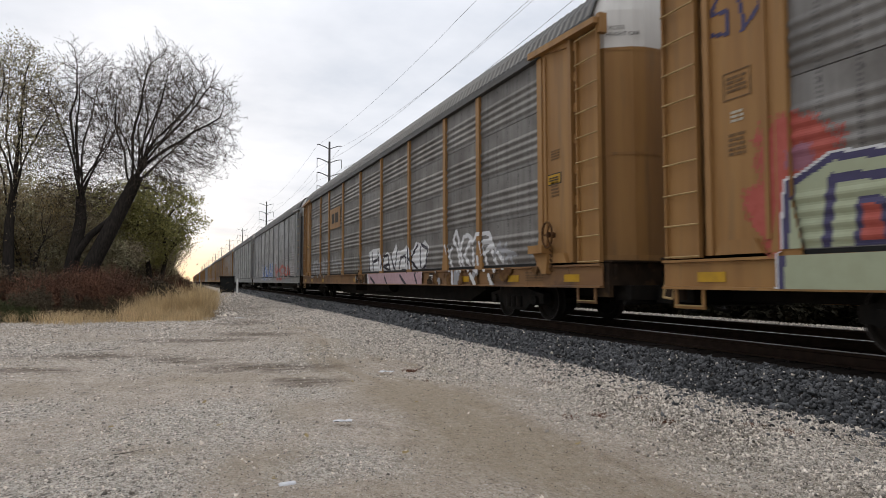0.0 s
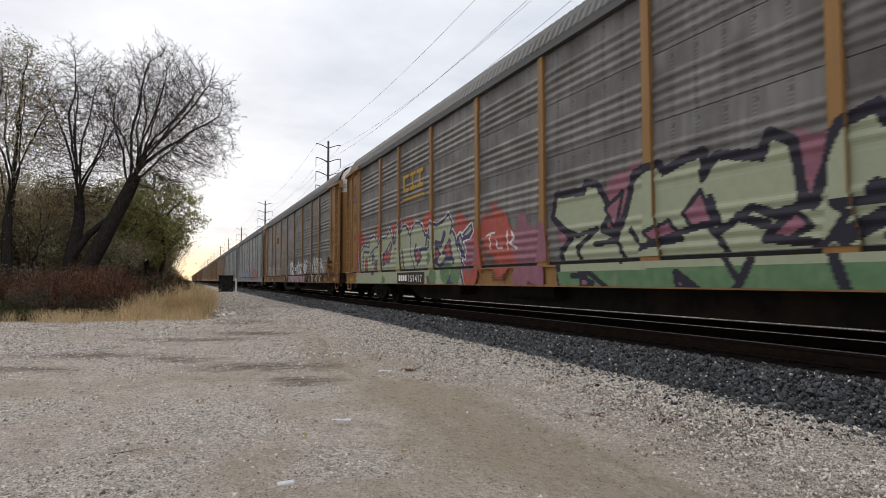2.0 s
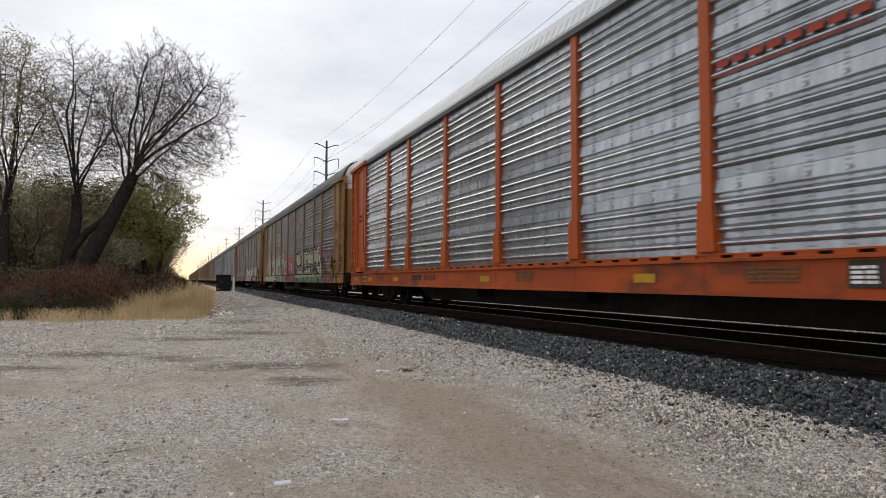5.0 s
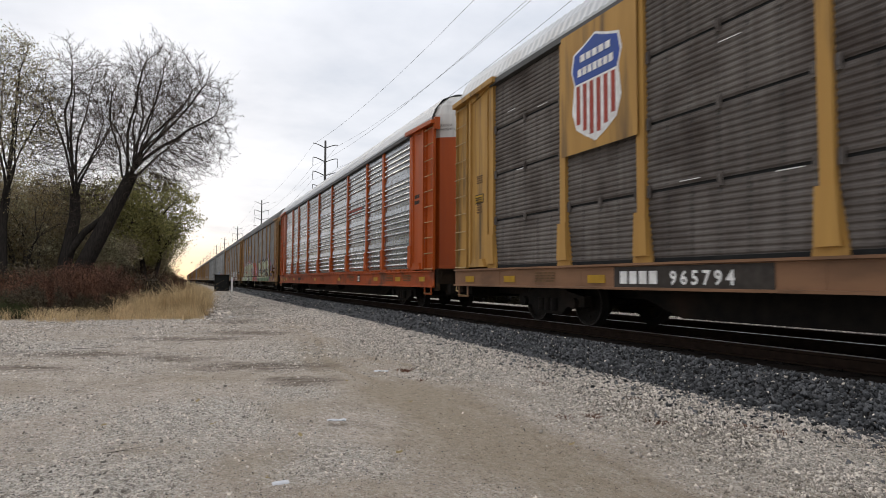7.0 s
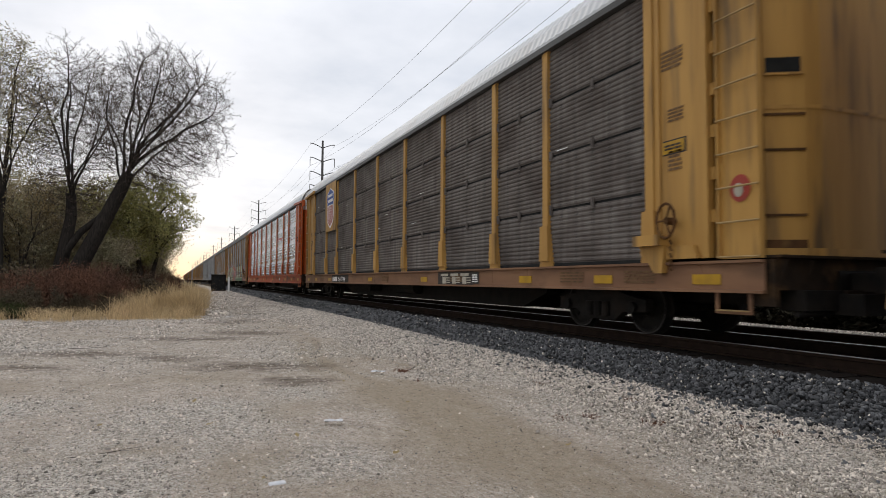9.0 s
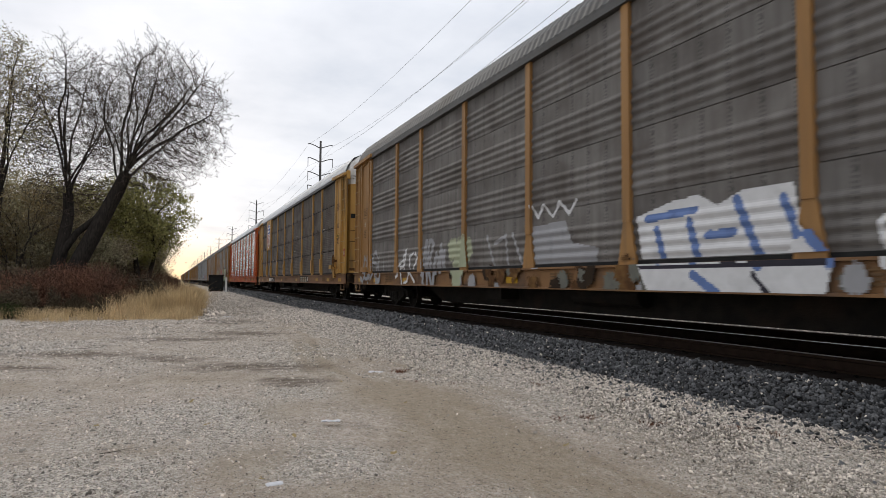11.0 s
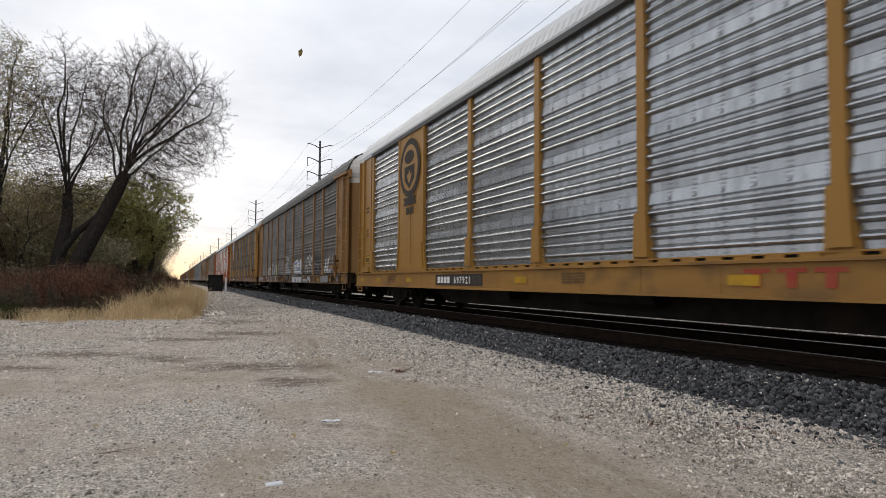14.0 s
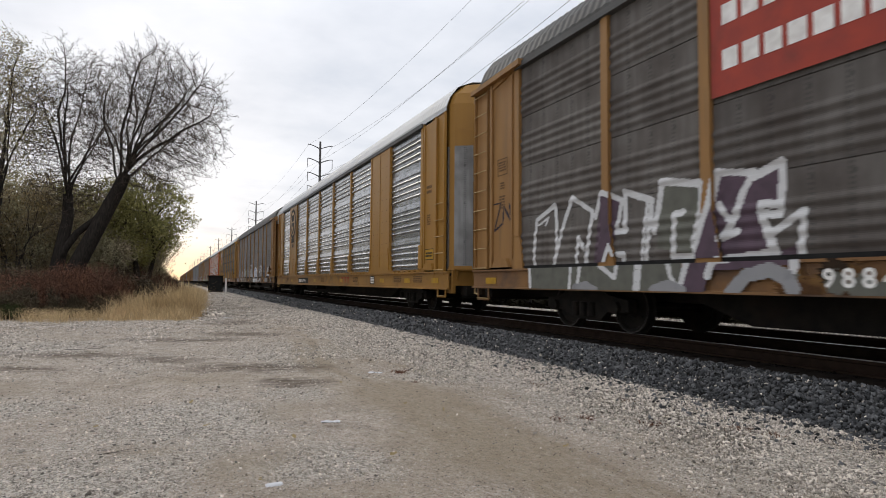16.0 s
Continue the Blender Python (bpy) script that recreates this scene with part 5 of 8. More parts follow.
def olive_tree():
    """A round-headed tree behind the bare one, still holding yellow-green leaves in loose masses."""
    rnd = random.Random(44)
    segs = []
    for a, b, r0, r1 in (((0, 0, -0.1), (0.1, 0, 1.5), 0.2, 0.16), ((0.1, 0, 1.5), (-0.1, 0.1, 3.0), 0.16, 0.12), ((0.3, 0.2, -0.1), (0.9, 0.2, 2.6), 0.13, 0.1), ((-0.3, 0.1, -0.1), (-1.1, 0.2, 2.5), 0.12, 0.09)):
        segs.append((Vector(a), Vector(b), r0, r1, 6))
    colonise(np.random.default_rng(17), segs, [(-0.1, 0.1, 3.0), (0.9, 0.2, 2.6), (-1.1, 0.2, 2.5)], ((0.0, 0.1, 4.6), (2.8, 2.4, 2.5)), 1900, 0.1, 10)
    twig_haze(rnd, segs, 0.6)
    thing = tagged(new("tree"), "round-headed tree with fading yellow-green leaves", "tree", "trees beside the lot")
    part("trunk", limbs_mesh("trunk", [s for s in segs if s[4] >= 3], M["bark"]), thing)
    part("twig_work", limbs_mesh("twig_work", [s for s in segs if s[4] < 3], M["twig"], 0.0045), thing, label="fine branches and twigs", kind="stuff")
    fine = [s for s in segs if s[4] <= 1]
    spots = []
    while len(spots) < 23000:
        p = rnd.choice(fine)[1]
        if noise.noise((p.x * 0.9, p.y * 0.9, p.z * 1.1)) > rnd.uniform(-0.55, 0.35):
            spots.append(p + Vector((rnd.gauss(0, 0.14), rnd.gauss(0, 0.14), rnd.gauss(0, 0.12))))
    part("crown", leaves_mesh("crown", rnd, spots, 0.055, M["leaf_olive"]), thing, label="fading yellow-green leaves", kind="stuff")
    return thing


def leafy_tree():
    """The tall tree behind, still in brown-green leaf."""
    rnd = random.Random(32)
    segs = []
    pts = [Vector(p) for p in ((0, 0, -0.1), (0.05, 0, 1.8), (-0.05, 0.1, 3.6), (0.1, 0.1, 5.0))]
    for i in range(3):
        segs.append((pts[i], pts[i + 1], 0.26 - 0.04 * i, 0.22 - 0.04 * i, 6))
    colonise(np.random.default_rng(9), segs, [(-0.05, 0.1, 3.6), (0.1, 0.1, 5.0)], ((0.1, 0.1, 8.3), (1.8, 2.0, 3.2)), 1800, 0.14, 7)
    twig_haze(rnd, segs, 0.6)
    thing = tagged(new("tree"), "tall tree with thinning brown-green leaves", "tree", "trees beside the lot")
    part("trunk", limbs_mesh("trunk", [s for s in segs if s[4] >= 3], M["bark"]), thing)
    part("twig_work", limbs_mesh("twig_work", [s for s in segs if s[4] < 3], M["twig"], 0.0045), thing, label="fine branches and twigs", kind="stuff")
    fine = [s for s in segs if s[4] <= 1]
    spots = [rnd.choice(fine)[1] + Vector((rnd.gauss(0, 0.12), rnd.gauss(0, 0.12), rnd.gauss(0, 0.12))) for i in range(11500)]
    part("crown", leaves_mesh("crown", rnd, spots, 0.04, M["leaf_dark"]), thing, label="thinning brown-green leaves", kind="stuff")
    return thing


def big_tree():
    """The tall bare tree at the edge of the lot: two trunks from one foot, the larger leaning out."""
    rnd = random.Random(21)
    segs, tips = [], []

    def trunk(pts, r0, r1):
        n = len(pts) - 1
        for i in range(n):
            a, b = r0 + (r1 - r0) * i / n, r0 + (r1 - r0) * (i + 1) / n
            segs.append((Vector(pts[i]), Vector(pts[i + 1]), a, b, 6))

    trunk([(0.1, 0, -0.1), (0.45, 0, 0.9), (1.25, 0.1, 2.6), (1.95, 0.2, 4.1), (2.5, 0.2, 5.2), (2.8, 0.2, 5.9)], 0.40, 0.24)
    trunk([(-0.15, 0.1, -0.1), (-0.05, 0.1, 1.2), (0.2, 0.2, 2.8), (0.35, 0.3, 4.0), (0.3, 0.3, 5.0)], 0.33, 0.19)
    trunk([(0.2, 0.05, 2.3), (0.8, 0.2, 3.3), (1.5, 0.3, 3.9), (2.2, 0.2, 4.6)], 0.16, 0.12)
    colonise(np.random.default_rng(5), segs, [(2.5, 0.2, 5.2), (2.8, 0.2, 5.9)], ((4.05, 0.2, 8.2), (3.0, 2.6, 3.3)), 6500, 0.24, 13)
    colonise(np.random.default_rng(6), segs, [(0.35, 0.3, 4.0), (0.3, 0.3, 5.0)], ((0.35, 0.3, 7.8), (2.0, 2.0, 3.9)), 3200, 0.17, 8)
    twig_haze(rnd, segs, 1.05, 0.62)
    thing = tagged(new("tree"), "tall bare tree with two dark leaning trunks from one foot", "tree", "trees beside the lot")
    part("trunk", limbs_mesh("trunk", [s for s in segs if s[4] >= 3], M["bark"]), thing)
    part("twig_work", limbs_mesh("twig_work", [s for s in segs if s[4] < 3], M["twig"], 0.0045), thing, label="fine bare branching twigs", kind="stuff")
    fine = [s for s in segs if s[4] <= 1]
    spots = [rnd.choice(fine)[1] + Vector((rnd.gauss(0, 0.04), rnd.gauss(0, 0.04), rnd.gauss(0, 0.04))) for i in range(17000)]
    part("last_leaves", leaves_mesh("last_leaves", rnd, spots, 0.026, M["bud"]), thing, label="few withered leaves", kind="stuff")
    return thing


def make_trees():
    big_tree().matrix_basis = pose(-4.7, 30.5, 0, 0, 0, -22.5)
    leafy_tree().matrix_basis = pose(-6.75, 30.0, 0, 0, 0, -22.5)
    olive_tree().matrix_basis = pose(-1.95, 37.0, 0)
    kinds = thicket_kinds()
    rnd = random.Random(8)
    spots = [(-2.5, 41.5, 0, 0.85), (-4.6, 36.5, 0, 0.8), (-5.2, 38, 2, 1.0), (-7.4, 36.5, 2, 1.05), (-9.6, 37, 1, 0.95), (-3.6, 40, 2, 0.9), (-8.6, 39, 2, 1.2), (-6.2, 40, 2, 1.1), (-3.0, 34.5, 2, 0.62), (-1.6, 39.5, 2, 0.6), (-9.2, 29.5, 2, 0.78), (-7.2, 32, 2, 0.8), (-6.3, 31, 1, 0.75), (-8.4, 33, 1, 0.7), (-10.5, 33, 2, 0.8),
             (-5.4, 33.5, 2, 0.8), (-4.6, 35.5, 1, 0.7), (-11.5, 30, 3, 0.7), (-4.0, 42, 2, 0.8), (-6.5, 36, 3, 0.75), (-7.8, 30.6, 3, 0.62), (-5.6, 31.5, 3, 0.55)]
    y = 37.0
    while y < 330:
        for x in (-3.2, -6.5, -10.0):
            if y > 44 or x < -5:
                spots.append((x + rnd.uniform(-1.2, 1.2) - y * 0.004, y + rnd.uniform(-1.5, 1.5), rnd.choice((0, 1, 2, 3, 3)), rnd.uniform(0.5, 0.82)))
        y += 3.4 + y * 0.035
    first = {}
    for x, y, k, size in spots:
        m = pose(x, y, 0, 0, 0, rnd.uniform(0, 360))
        if k not in first:
            first[k] = t = kinds[k]
            t.matrix_basis = m
        else:
            t = copy_thing(kinds[k], m)
        t.scale = (size * 1.25, size * 1.25, size * rnd.uniform(1.25, 1.5))


make_trees()


def shrub(label, seed, mat, stems, tall, count, leaf):
    rnd = random.Random(seed)
    segs, tips = [], []
    for i in range(stems):
        a, out = rnd.uniform(0, 6.283), rnd.uniform(0.1, 0.9)
        limb_set(rnd, (rnd.gauss(0, 0.25), rnd.gauss(0, 0.25), -0.05), (math.cos(a) * out, math.sin(a) * out, 1), tall * 0.42 * rnd.uniform(0.7, 1.2), 0.014, 2, segs, tips, 0.6, 0.02, 0.75)
    thing = tagged(new("shrub"), label, "shrub", "brush at the edge of the lot")
    part("stem_work", limbs_mesh("stem_work", segs, M["stem"], 0.005), thing, label="tangle of thin stems", kind="stuff")
    spots = []
    for i in range(count):
        s = rnd.choice(segs)
        spots.append(s[0].lerp(s[1], rnd.random()) + Vector((rnd.gauss(0, 0.07), rnd.gauss(0, 0.07), rnd.gauss(0, 0.07))))
    part("foliage", leaves_mesh("foliage", rnd, [p for p in spots if p.z > 0.02], leaf, M[mat]), thing, label="small dense leaves", kind="stuff")
    return thing


def make_brush():
    rnd = random.Random(4)
    red = shrub("russet brown brush with fine twigs", 1, "leaf_red", 24, 1.7, 9000, 0.022)
    dark = shrub("dark dull weedy brush", 2, "brush_dark", 16, 1.2, 6500, 0.029)
    bramble = shrub("near-black hedge added beyond the railway as backing under the cars", 6, "bramble", 20, 1.1, 5000, 0.06)
    green = shrub("low dark green weeds", 3, "weed", 12, 0.7, 3000, 0.03)
    plan = [(red, -2.55, 26.2, 1.0), (red, -3.3, 26.0, 1.05), (red, -4.0, 26.6, 1.0), (red, -4.7, 26.2, 0.95), (red, -3.0, 27.3, 1.1), (red, -5.4, 26.8, 0.95), (red, -2.2, 27.4, 0.9), (red, -6.2, 27.2, 0.9),
            (red, -3.7, 27.8, 1.15), (dark, -4.3, 25.0, 0.8), (dark, -3.4, 24.8, 0.7), (dark, -5.2, 25.2, 0.8), (dark, -2.6, 25.1, 0.7), (dark, -6.0, 25.6, 0.9), (green, -5.7, 24.4, 1.0), (green, -6.4, 24.6, 1.1),
            (green, -5.0, 24.3, 0.8), (dark, -1.9, 26.2, 0.8), (dark, -7.2, 26.0, 1.2), (dark, -8.2, 27.0, 1.4), (dark, -7.5, 28.0, 1.6), (dark, -6.4, 28.4, 1.7), (dark, -5.2, 28.6, 1.6), (dark, -1.6, 29.0, 1.3),
            (dark, -0.9, 31.5, 1.1), (red, -1.5, 33.0, 1.0), (dark, -2.0, 31.0, 1.6), (dark, -4.2, 29.3, 1.5), (dark, -2.8, 29.4, 1.7), (dark, -8.9, 28.3, 1.7), (red, -0.4, 35.0, 0.9), (dark, -1.2, 36.5, 1.3)]
    for y in np.arange(38, 180, 3.5):
        plan.append((rnd.choice((red, dark, dark)), -1.3 + rnd.uniform(-0.8, 0.8) + y * 0.003, y, rnd.uniform(0.8, 1.5)))
    done = set()
    for k, x, y, s in plan:
        m = pose(x, y, 0, 0, 0, rnd.uniform(0, 360))
        if id(k) in done:
            c = copy_thing(k, m)
            c.scale = (s, s, s)
        else:
            done.add(id(k))
            k.matrix_basis = m
    # near-black scrub added on the far side to darken the view under the cars
    bramble.matrix_basis = pose(15.5, 0.5, 0)
    for y in np.arange(2, 130, 1.5):
        c = copy_thing(bramble, pose(15.6 + rnd.uniform(-0.4, 0.4), y, 0, 0, 0, rnd.uniform(0, 360)))
        c.scale = (1.5, 1.5, rnd.uniform(0.75, 1.0))


make_brush()


def make_grass():
    rnd = np.random.default_rng(3)

    def blades(name, label, xs, ys, tall, mat, lean=0.35, width=0.006):
        n = len(xs)
        h = tall * rnd.uniform(0.45, 1.1, n)
        a = rnd.uniform(0, 6.283, n)
        l = np.abs(rnd.normal(0, lean, n)) * h
        w = width * rnd.uniform(0.7, 1.4, n)
        p = rnd.uniform(0, 6.283, n)
        base = np.stack([xs, ys, np.full(n, -0.02)], 1)
        dx = np.stack([np.cos(p) * w, np.sin(p) * w, np.zeros(n)], 1)
        mid = base + np.stack([np.cos(a) * l * 0.35, np.sin(a) * l * 0.35, h * 0.6], 1)
        tip = base + np.stack([np.cos(a) * l, np.sin(a) * l, h], 1)
        V = np.stack([base - dx, base + dx, mid + dx * 0.8, mid - dx * 0.8, tip + dx * 0.7, tip - dx * 0.2], 1).reshape(-1, 3)
        i = np.arange(n)[:, None] * 6
        F = np.concatenate([i + np.array([[0, 1, 2, 3]]), i + np.array([[3, 2, 4, 5]])])
        tagged(new(name, raw_mesh(name, V, F, M[mat])), label, "grass", kind="stuff")

    # tall golden stand in clumps, thick at the lot and thinning along the track
    n = 62000
    t = rnd.random(n) ** 1.8
    ys = 22.9 + t * 50 + rnd.normal(0, 0.55, n)
    left, right = -1.9 + 0.012 * (ys - 22), 0.75 + 0.05 * (ys - 22)
    xs = left + (right - left) * rnd.beta(1.3, 1.5, n) + 0.25 * np.sin(ys * 2.1)
    keep = np.array([noise.noise((a * 1.3, b * 1.3, 5)) for a, b in zip(xs, ys)]) > rnd.uniform(-0.7, 0.25, n)
    xs, ys = xs[keep], ys[keep]
    lift = 0.70 + 0.75 * np.array([noise.noise((a * 0.8, b * 0.8, 2)) for a, b in zip(xs, ys)]) - 0.12 * np.maximum(xs - 0.2, 0)
    lift = lift * np.clip((ys - 22.2 + 0.5 * np.sin(xs * 5)) / 1.8, 0.28, 1.0)
    blades("tall_grass", "stand of tall dry golden grass with feathery heads", xs, ys, np.clip(lift, 0.16, 1.2), "straw", 0.6, 0.0032)
    heads = rnd.random(len(xs)) < 0.05
    blades("grass_heads", "feathery pale seed heads over the grass", xs[heads], ys[heads], np.clip(lift[heads] * 1.3, 0.3, 1.3), "straw", 0.55, 0.008)
    # sparse tufts along the edge of the lot
    c = np.concatenate([rnd.uniform(-8.5, -4.2, 18), rnd.normal(-3.0, 0.6, 14), rnd.uniform(-2.4, 0.6, 16)])
    xs = np.repeat(c, 70) + rnd.normal(0, 0.2, 3360)
    ys = np.repeat(23.3 - (c + 2) * 0.08 + rnd.normal(0, 0.55, 48), 70) + rnd.normal(0, 0.2, 3360)
    blades("edge_grass", "sparse tufts of dry straw-coloured grass", xs, ys, 0.42, "straw", 0.95, 0.0038)
    # low dry grass on the far side of the track
    n = 9000
    blades("far_grass", "low dry grass beyond the railway", rnd.uniform(16.8, 19.5, n), rnd.uniform(-2, 70, n), 0.4, "leaf_brown", 0.4, 0.012)
    # small weeds in the gravel
    cs = [(3.45, 5.1), (3.75, 5.05), (4.75, 4.15), (2.95, 7.6), (3.35, 7.3), (4.3, 6.9), (3.1, 8.7), (4.15, 4.6), (4.85, 3.9), (4.7, 5.6), (4.9, 8.2)]
    xs = np.concatenate([x + rnd.normal(0, 0.05, 60) for x, y in cs])
    ys = np.concatenate([y + rnd.normal(0, 0.05, 60) for x, y in cs])
    blades("gravel_weed", "tiny reddish weeds in the gravel", xs, ys, 0.045, "leaf_red", 1.2, 0.006)


make_grass()

# ---- stones ----
CUBE_V = np.array([(x, y, z) for x in (-0.75, 0.75) for y in (-0.75, 0.75) for z in (-0.75, 0.75)])
CUBE_F = np.array([(0, 1, 3), (0, 3, 2), (4, 6, 7), (4, 7, 5), (0, 4, 5), (0, 5, 1), (2, 3, 7), (2, 7, 6), (0, 2, 6), (0, 6, 4), (1, 5, 7), (1, 7, 3)])
OCT_V = np.array([(1, 0, 0), (-1, 0, 0), (0, 1, 0), (0, -1, 0), (0, 0, 1), (0, 0, -1)], float)
OCT_F = np.array([(0, 2, 4), (2, 1, 4), (1, 3, 4), (3, 0, 4), (2, 0, 5), (1, 2, 5), (3, 1, 5), (0, 3, 5)])


def stone_shapes(rnd, n, base, flat, rough):
    V = np.repeat(base[None], n, 0) * (1 + rnd.normal(0, rough, (n, len(base), 3)))
    # cut flat facets as crushed stone has
    for k in range(3):
        d = rnd.normal(size=(n, 1, 3))
        d /= np.linalg.norm(d, axis=2, keepdims=True)
        over = np.maximum((V * d).sum(2, keepdims=True) - rnd.uniform(0.5, 0.85, (n, 1, 1)), 0)
        V = V - over * d
    V *= np.stack([rnd.uniform(0.55, 1.4, n), rnd.uniform(0.6, 1.3, n), rnd.uniform(*flat, n)], 1)[:, None, :]
    q = rnd.normal(size=(n, 4))
    q /= np.linalg.norm(q, axis=1, keepdims=True)
    w, x, y, z = q.T
    R = np.stack([1 - 2 * (y * y + z * z), 2 * (x * y - w * z), 2 * (x * z + w * y), 2 * (x * y + w * z), 1 - 2 * (x * x + z * z), 2 * (y * z - w * x), 2 * (x * z - w * y), 2 * (y * z + w * x), 1 - 2 * (x * x + y * y)], 1).reshape(n, 3, 3)
    return np.einsum("nij,nkj->nki", R, V)


def strew(name, label, rnd, xs, ys, zs, sizes, mat, base, faces, flat=(0.6, 1.0), rough=0.12, category="stones"):
    V = stone_shapes(rnd, len(xs), base, flat, rough) * sizes[:, None, None] + np.stack([xs, ys, zs], 1)[:, None, :]
    F = (np.arange(len(xs))[:, None, None] * len(base) + faces[None]).reshape(-1, 3)
    return tagged(new(name, raw_mesh(name, V.reshape(-1, 3), F, mat)), label, category, kind="stuff")


def bed_height(x):
    return np.interp(x, [5.53, 6.13, 12.4], [-0.03, 0.31, 0.305])


def make_stones():
    rnd = np.random.default_rng(7)
    # the shoulder of the ballast, thick near the lot's middle and coarser far off
    for y0, y1, per, size in ((2.2, 7, 2300, 0.0205), (7, 14, 1400, 0.025), (14, 34, 420, 0.04), (34, 90, 90, 0.075)):
        n = int((y1 - y0) * 0.95 * per)
        x = rnd.uniform(5.5, 6.24, n) + rnd.normal(0, 0.06, n)
        strew("ballast_stone_layer", "crushed dark grey ballast stones", rnd, x, rnd.uniform(y0, y1, n), bed_height(x) + rnd.uniform(-0.01, 0.02, n), size * rnd.uniform(0.6, 1.5, n), M["stone_dark"], CUBE_V, CUBE_F, (0.35, 0.8), 0.26)
        n = int(n * 0.018)
        x = rnd.uniform(5.5, 6.2, n)
        strew("pale_stray_layer", "few pale stones among the dark ballast", rnd, x, rnd.uniform(y0, y1, n), bed_height(x) + 0.02, size * rnd.uniform(0.5, 1.0, n), M["stone_pale"], CUBE_V, CUBE_F, (0.35, 0.8), 0.26)
    # stones strewn out of the foot of the bed over the pale gravel
    n = 2600
    x = 5.6 - np.abs(rnd.normal(0, 0.42, n))
    strew("stray_stone_layer", "stray dark stones on pale gravel", rnd, x, 2.5 + rnd.random(n) ** 1.5 * 22, np.full(n, 0.005), 0.022 * rnd.uniform(0.5, 1.6, n), M["stone_dark"], CUBE_V, CUBE_F, (0.4, 0.85), 0.22)
    # ballast between and beyond the rails, darkened by oil and painted train shade
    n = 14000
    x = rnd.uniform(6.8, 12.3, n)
    strew("inner_stone_layer", "ballast between and beyond the rails", rnd, x, rnd.uniform(2, 40, n), bed_height(x) + 0.0, 0.026 * rnd.uniform(0.6, 1.4, n), M["stone_oily_shaded"], OCT_V, OCT_F)
    # pale chips on the bench beyond the track
    n = 16000
    x, y = rnd.uniform(12.42, 13.5, n), 2 + rnd.random(n) ** 1.4 * 60
    strew("bench_stone_layer", "pale chips on the bench beyond the track", rnd, x, y, np.interp(x, [12.45, 13.45], [0.31, 0.285]), (0.013 + 0.0006 * y) * rnd.uniform(0.5, 1.4, n), M["stone_pale"], OCT_V, OCT_F, (0.35, 0.7), 0.3)
    # pale limestone: thick along the foot of the ballast, thin over the lot
    n = 95000
    y = 2.3 + rnd.random(n) ** 1.7 * 26
    x = 5.68 - np.abs(rnd.normal(0, 0.8, n))
    strew("pale_stone_layer", "pale limestone gravel along the ballast", rnd, x, y, np.full(n, 0.004), (0.0088 + 0.0008 * y) * rnd.uniform(0.5, 1.8, n), M["stone_pale"], OCT_V, OCT_F, (0.35, 0.75), 0.34)
    n = 240000
    y = 2.2 + rnd.random(n) ** 2.0 * 22
    x = rnd.uniform(-8, 5.2, n)
    keep = np.array([0.16 + 1.1 * gravel_at(a, b) - 0.6 * soil_at(a, b) for a, b in zip(x, y)]) > rnd.uniform(0.0, 1.0, n)
    x, y = x[keep], y[keep]
    z = np.array([0.05 * noise.noise((a * 0.5, b * 0.35, 0)) + 0.02 * noise.noise((a * 1.7, b * 1.4, 3)) for a, b in zip(x, y)])
    strew("lot_gravel_layer", "thin pale gravel over the lot", rnd, x, y, z + 0.001, (0.0056 + 0.0006 * y) * (0.45 + 0.55 * rnd.exponential(1.0, len(x)).clip(0, 3.4)), M["stone_pale"], OCT_V, OCT_F, (0.35, 0.75), 0.34)
    # fine tan and grey grit trodden into the lot
    n = 70000
    y = 2.2 + rnd.random(n) ** 2.4 * 20
    x = rnd.uniform(-7.0, 5.3, n)
    z = np.array([0.05 * noise.noise((a * 0.5, b * 0.35, 0)) + 0.02 * noise.noise((a * 1.7, b * 1.4, 3)) for a, b in zip(x, y)])
    strew("fine_grit_layer", "fine tan and grey grit trodden into the lot", rnd, x, y, z + 0.001, (0.0028 + 0.0005 * y) * rnd.uniform(0.5, 1.7, n), M["stone_tan"], OCT_V, OCT_F, (0.35, 0.75), 0.3)
    # the lane beside the track, far off
    n = 26000
    y = 22 + rnd.random(n) ** 1.5 * 60
    x = 0.4 + (5.5 - 0.4) * rnd.random(n) + 0.02 * (y - 22)
    x = np.minimum(x, 5.55)
    strew("lane_gravel_layer", "pale gravel on the lane along the track", rnd, x, y, np.full(n, 0.004), (0.008 + 0.0006 * y) * rnd.uniform(0.4, 1.7, n), M["stone_pale"], OCT_V, OCT_F, (0.3, 0.6), 0.2)
    n = 420
    x, y = rnd.normal(2.3, 0.9, n), 15 + rnd.random(n) ** 1.3 * 45
    strew("lane_debris_layer", "dark crumbs of earth along the lane", rnd, x + 0.012 * (y - 15), y, np.full(n, 0.006), (0.007 + 0.0008 * y) * rnd.uniform(0.4, 1.6, n), M["stone_dark"], OCT_V, OCT_F, (0.3, 0.6), 0.2)
    # a low spill of pale rubble at the foot of the grass
    n = 420
    x, y = rnd.normal(1.05, 0.42, n), rnd.normal(25.6, 0.5, n)
    h = 0.16 * np.exp(-((x - 1.05) / 0.5) ** 2 - ((y - 25.6) / 0.6) ** 2)
    strew("rubble_spill", "low spill of pale rubble beside dry grass", rnd, x, y, h * rnd.uniform(0.1, 1.0, n), 0.055 * rnd.uniform(0.4, 1.7, n), M["stone_pale"], CUBE_V, CUBE_F, (0.4, 0.8), 0.22)
    n = 3500
    y = 2.4 + rnd.random(n) ** 1.6 * 18
    x = rnd.uniform(-7, 5.2, n)
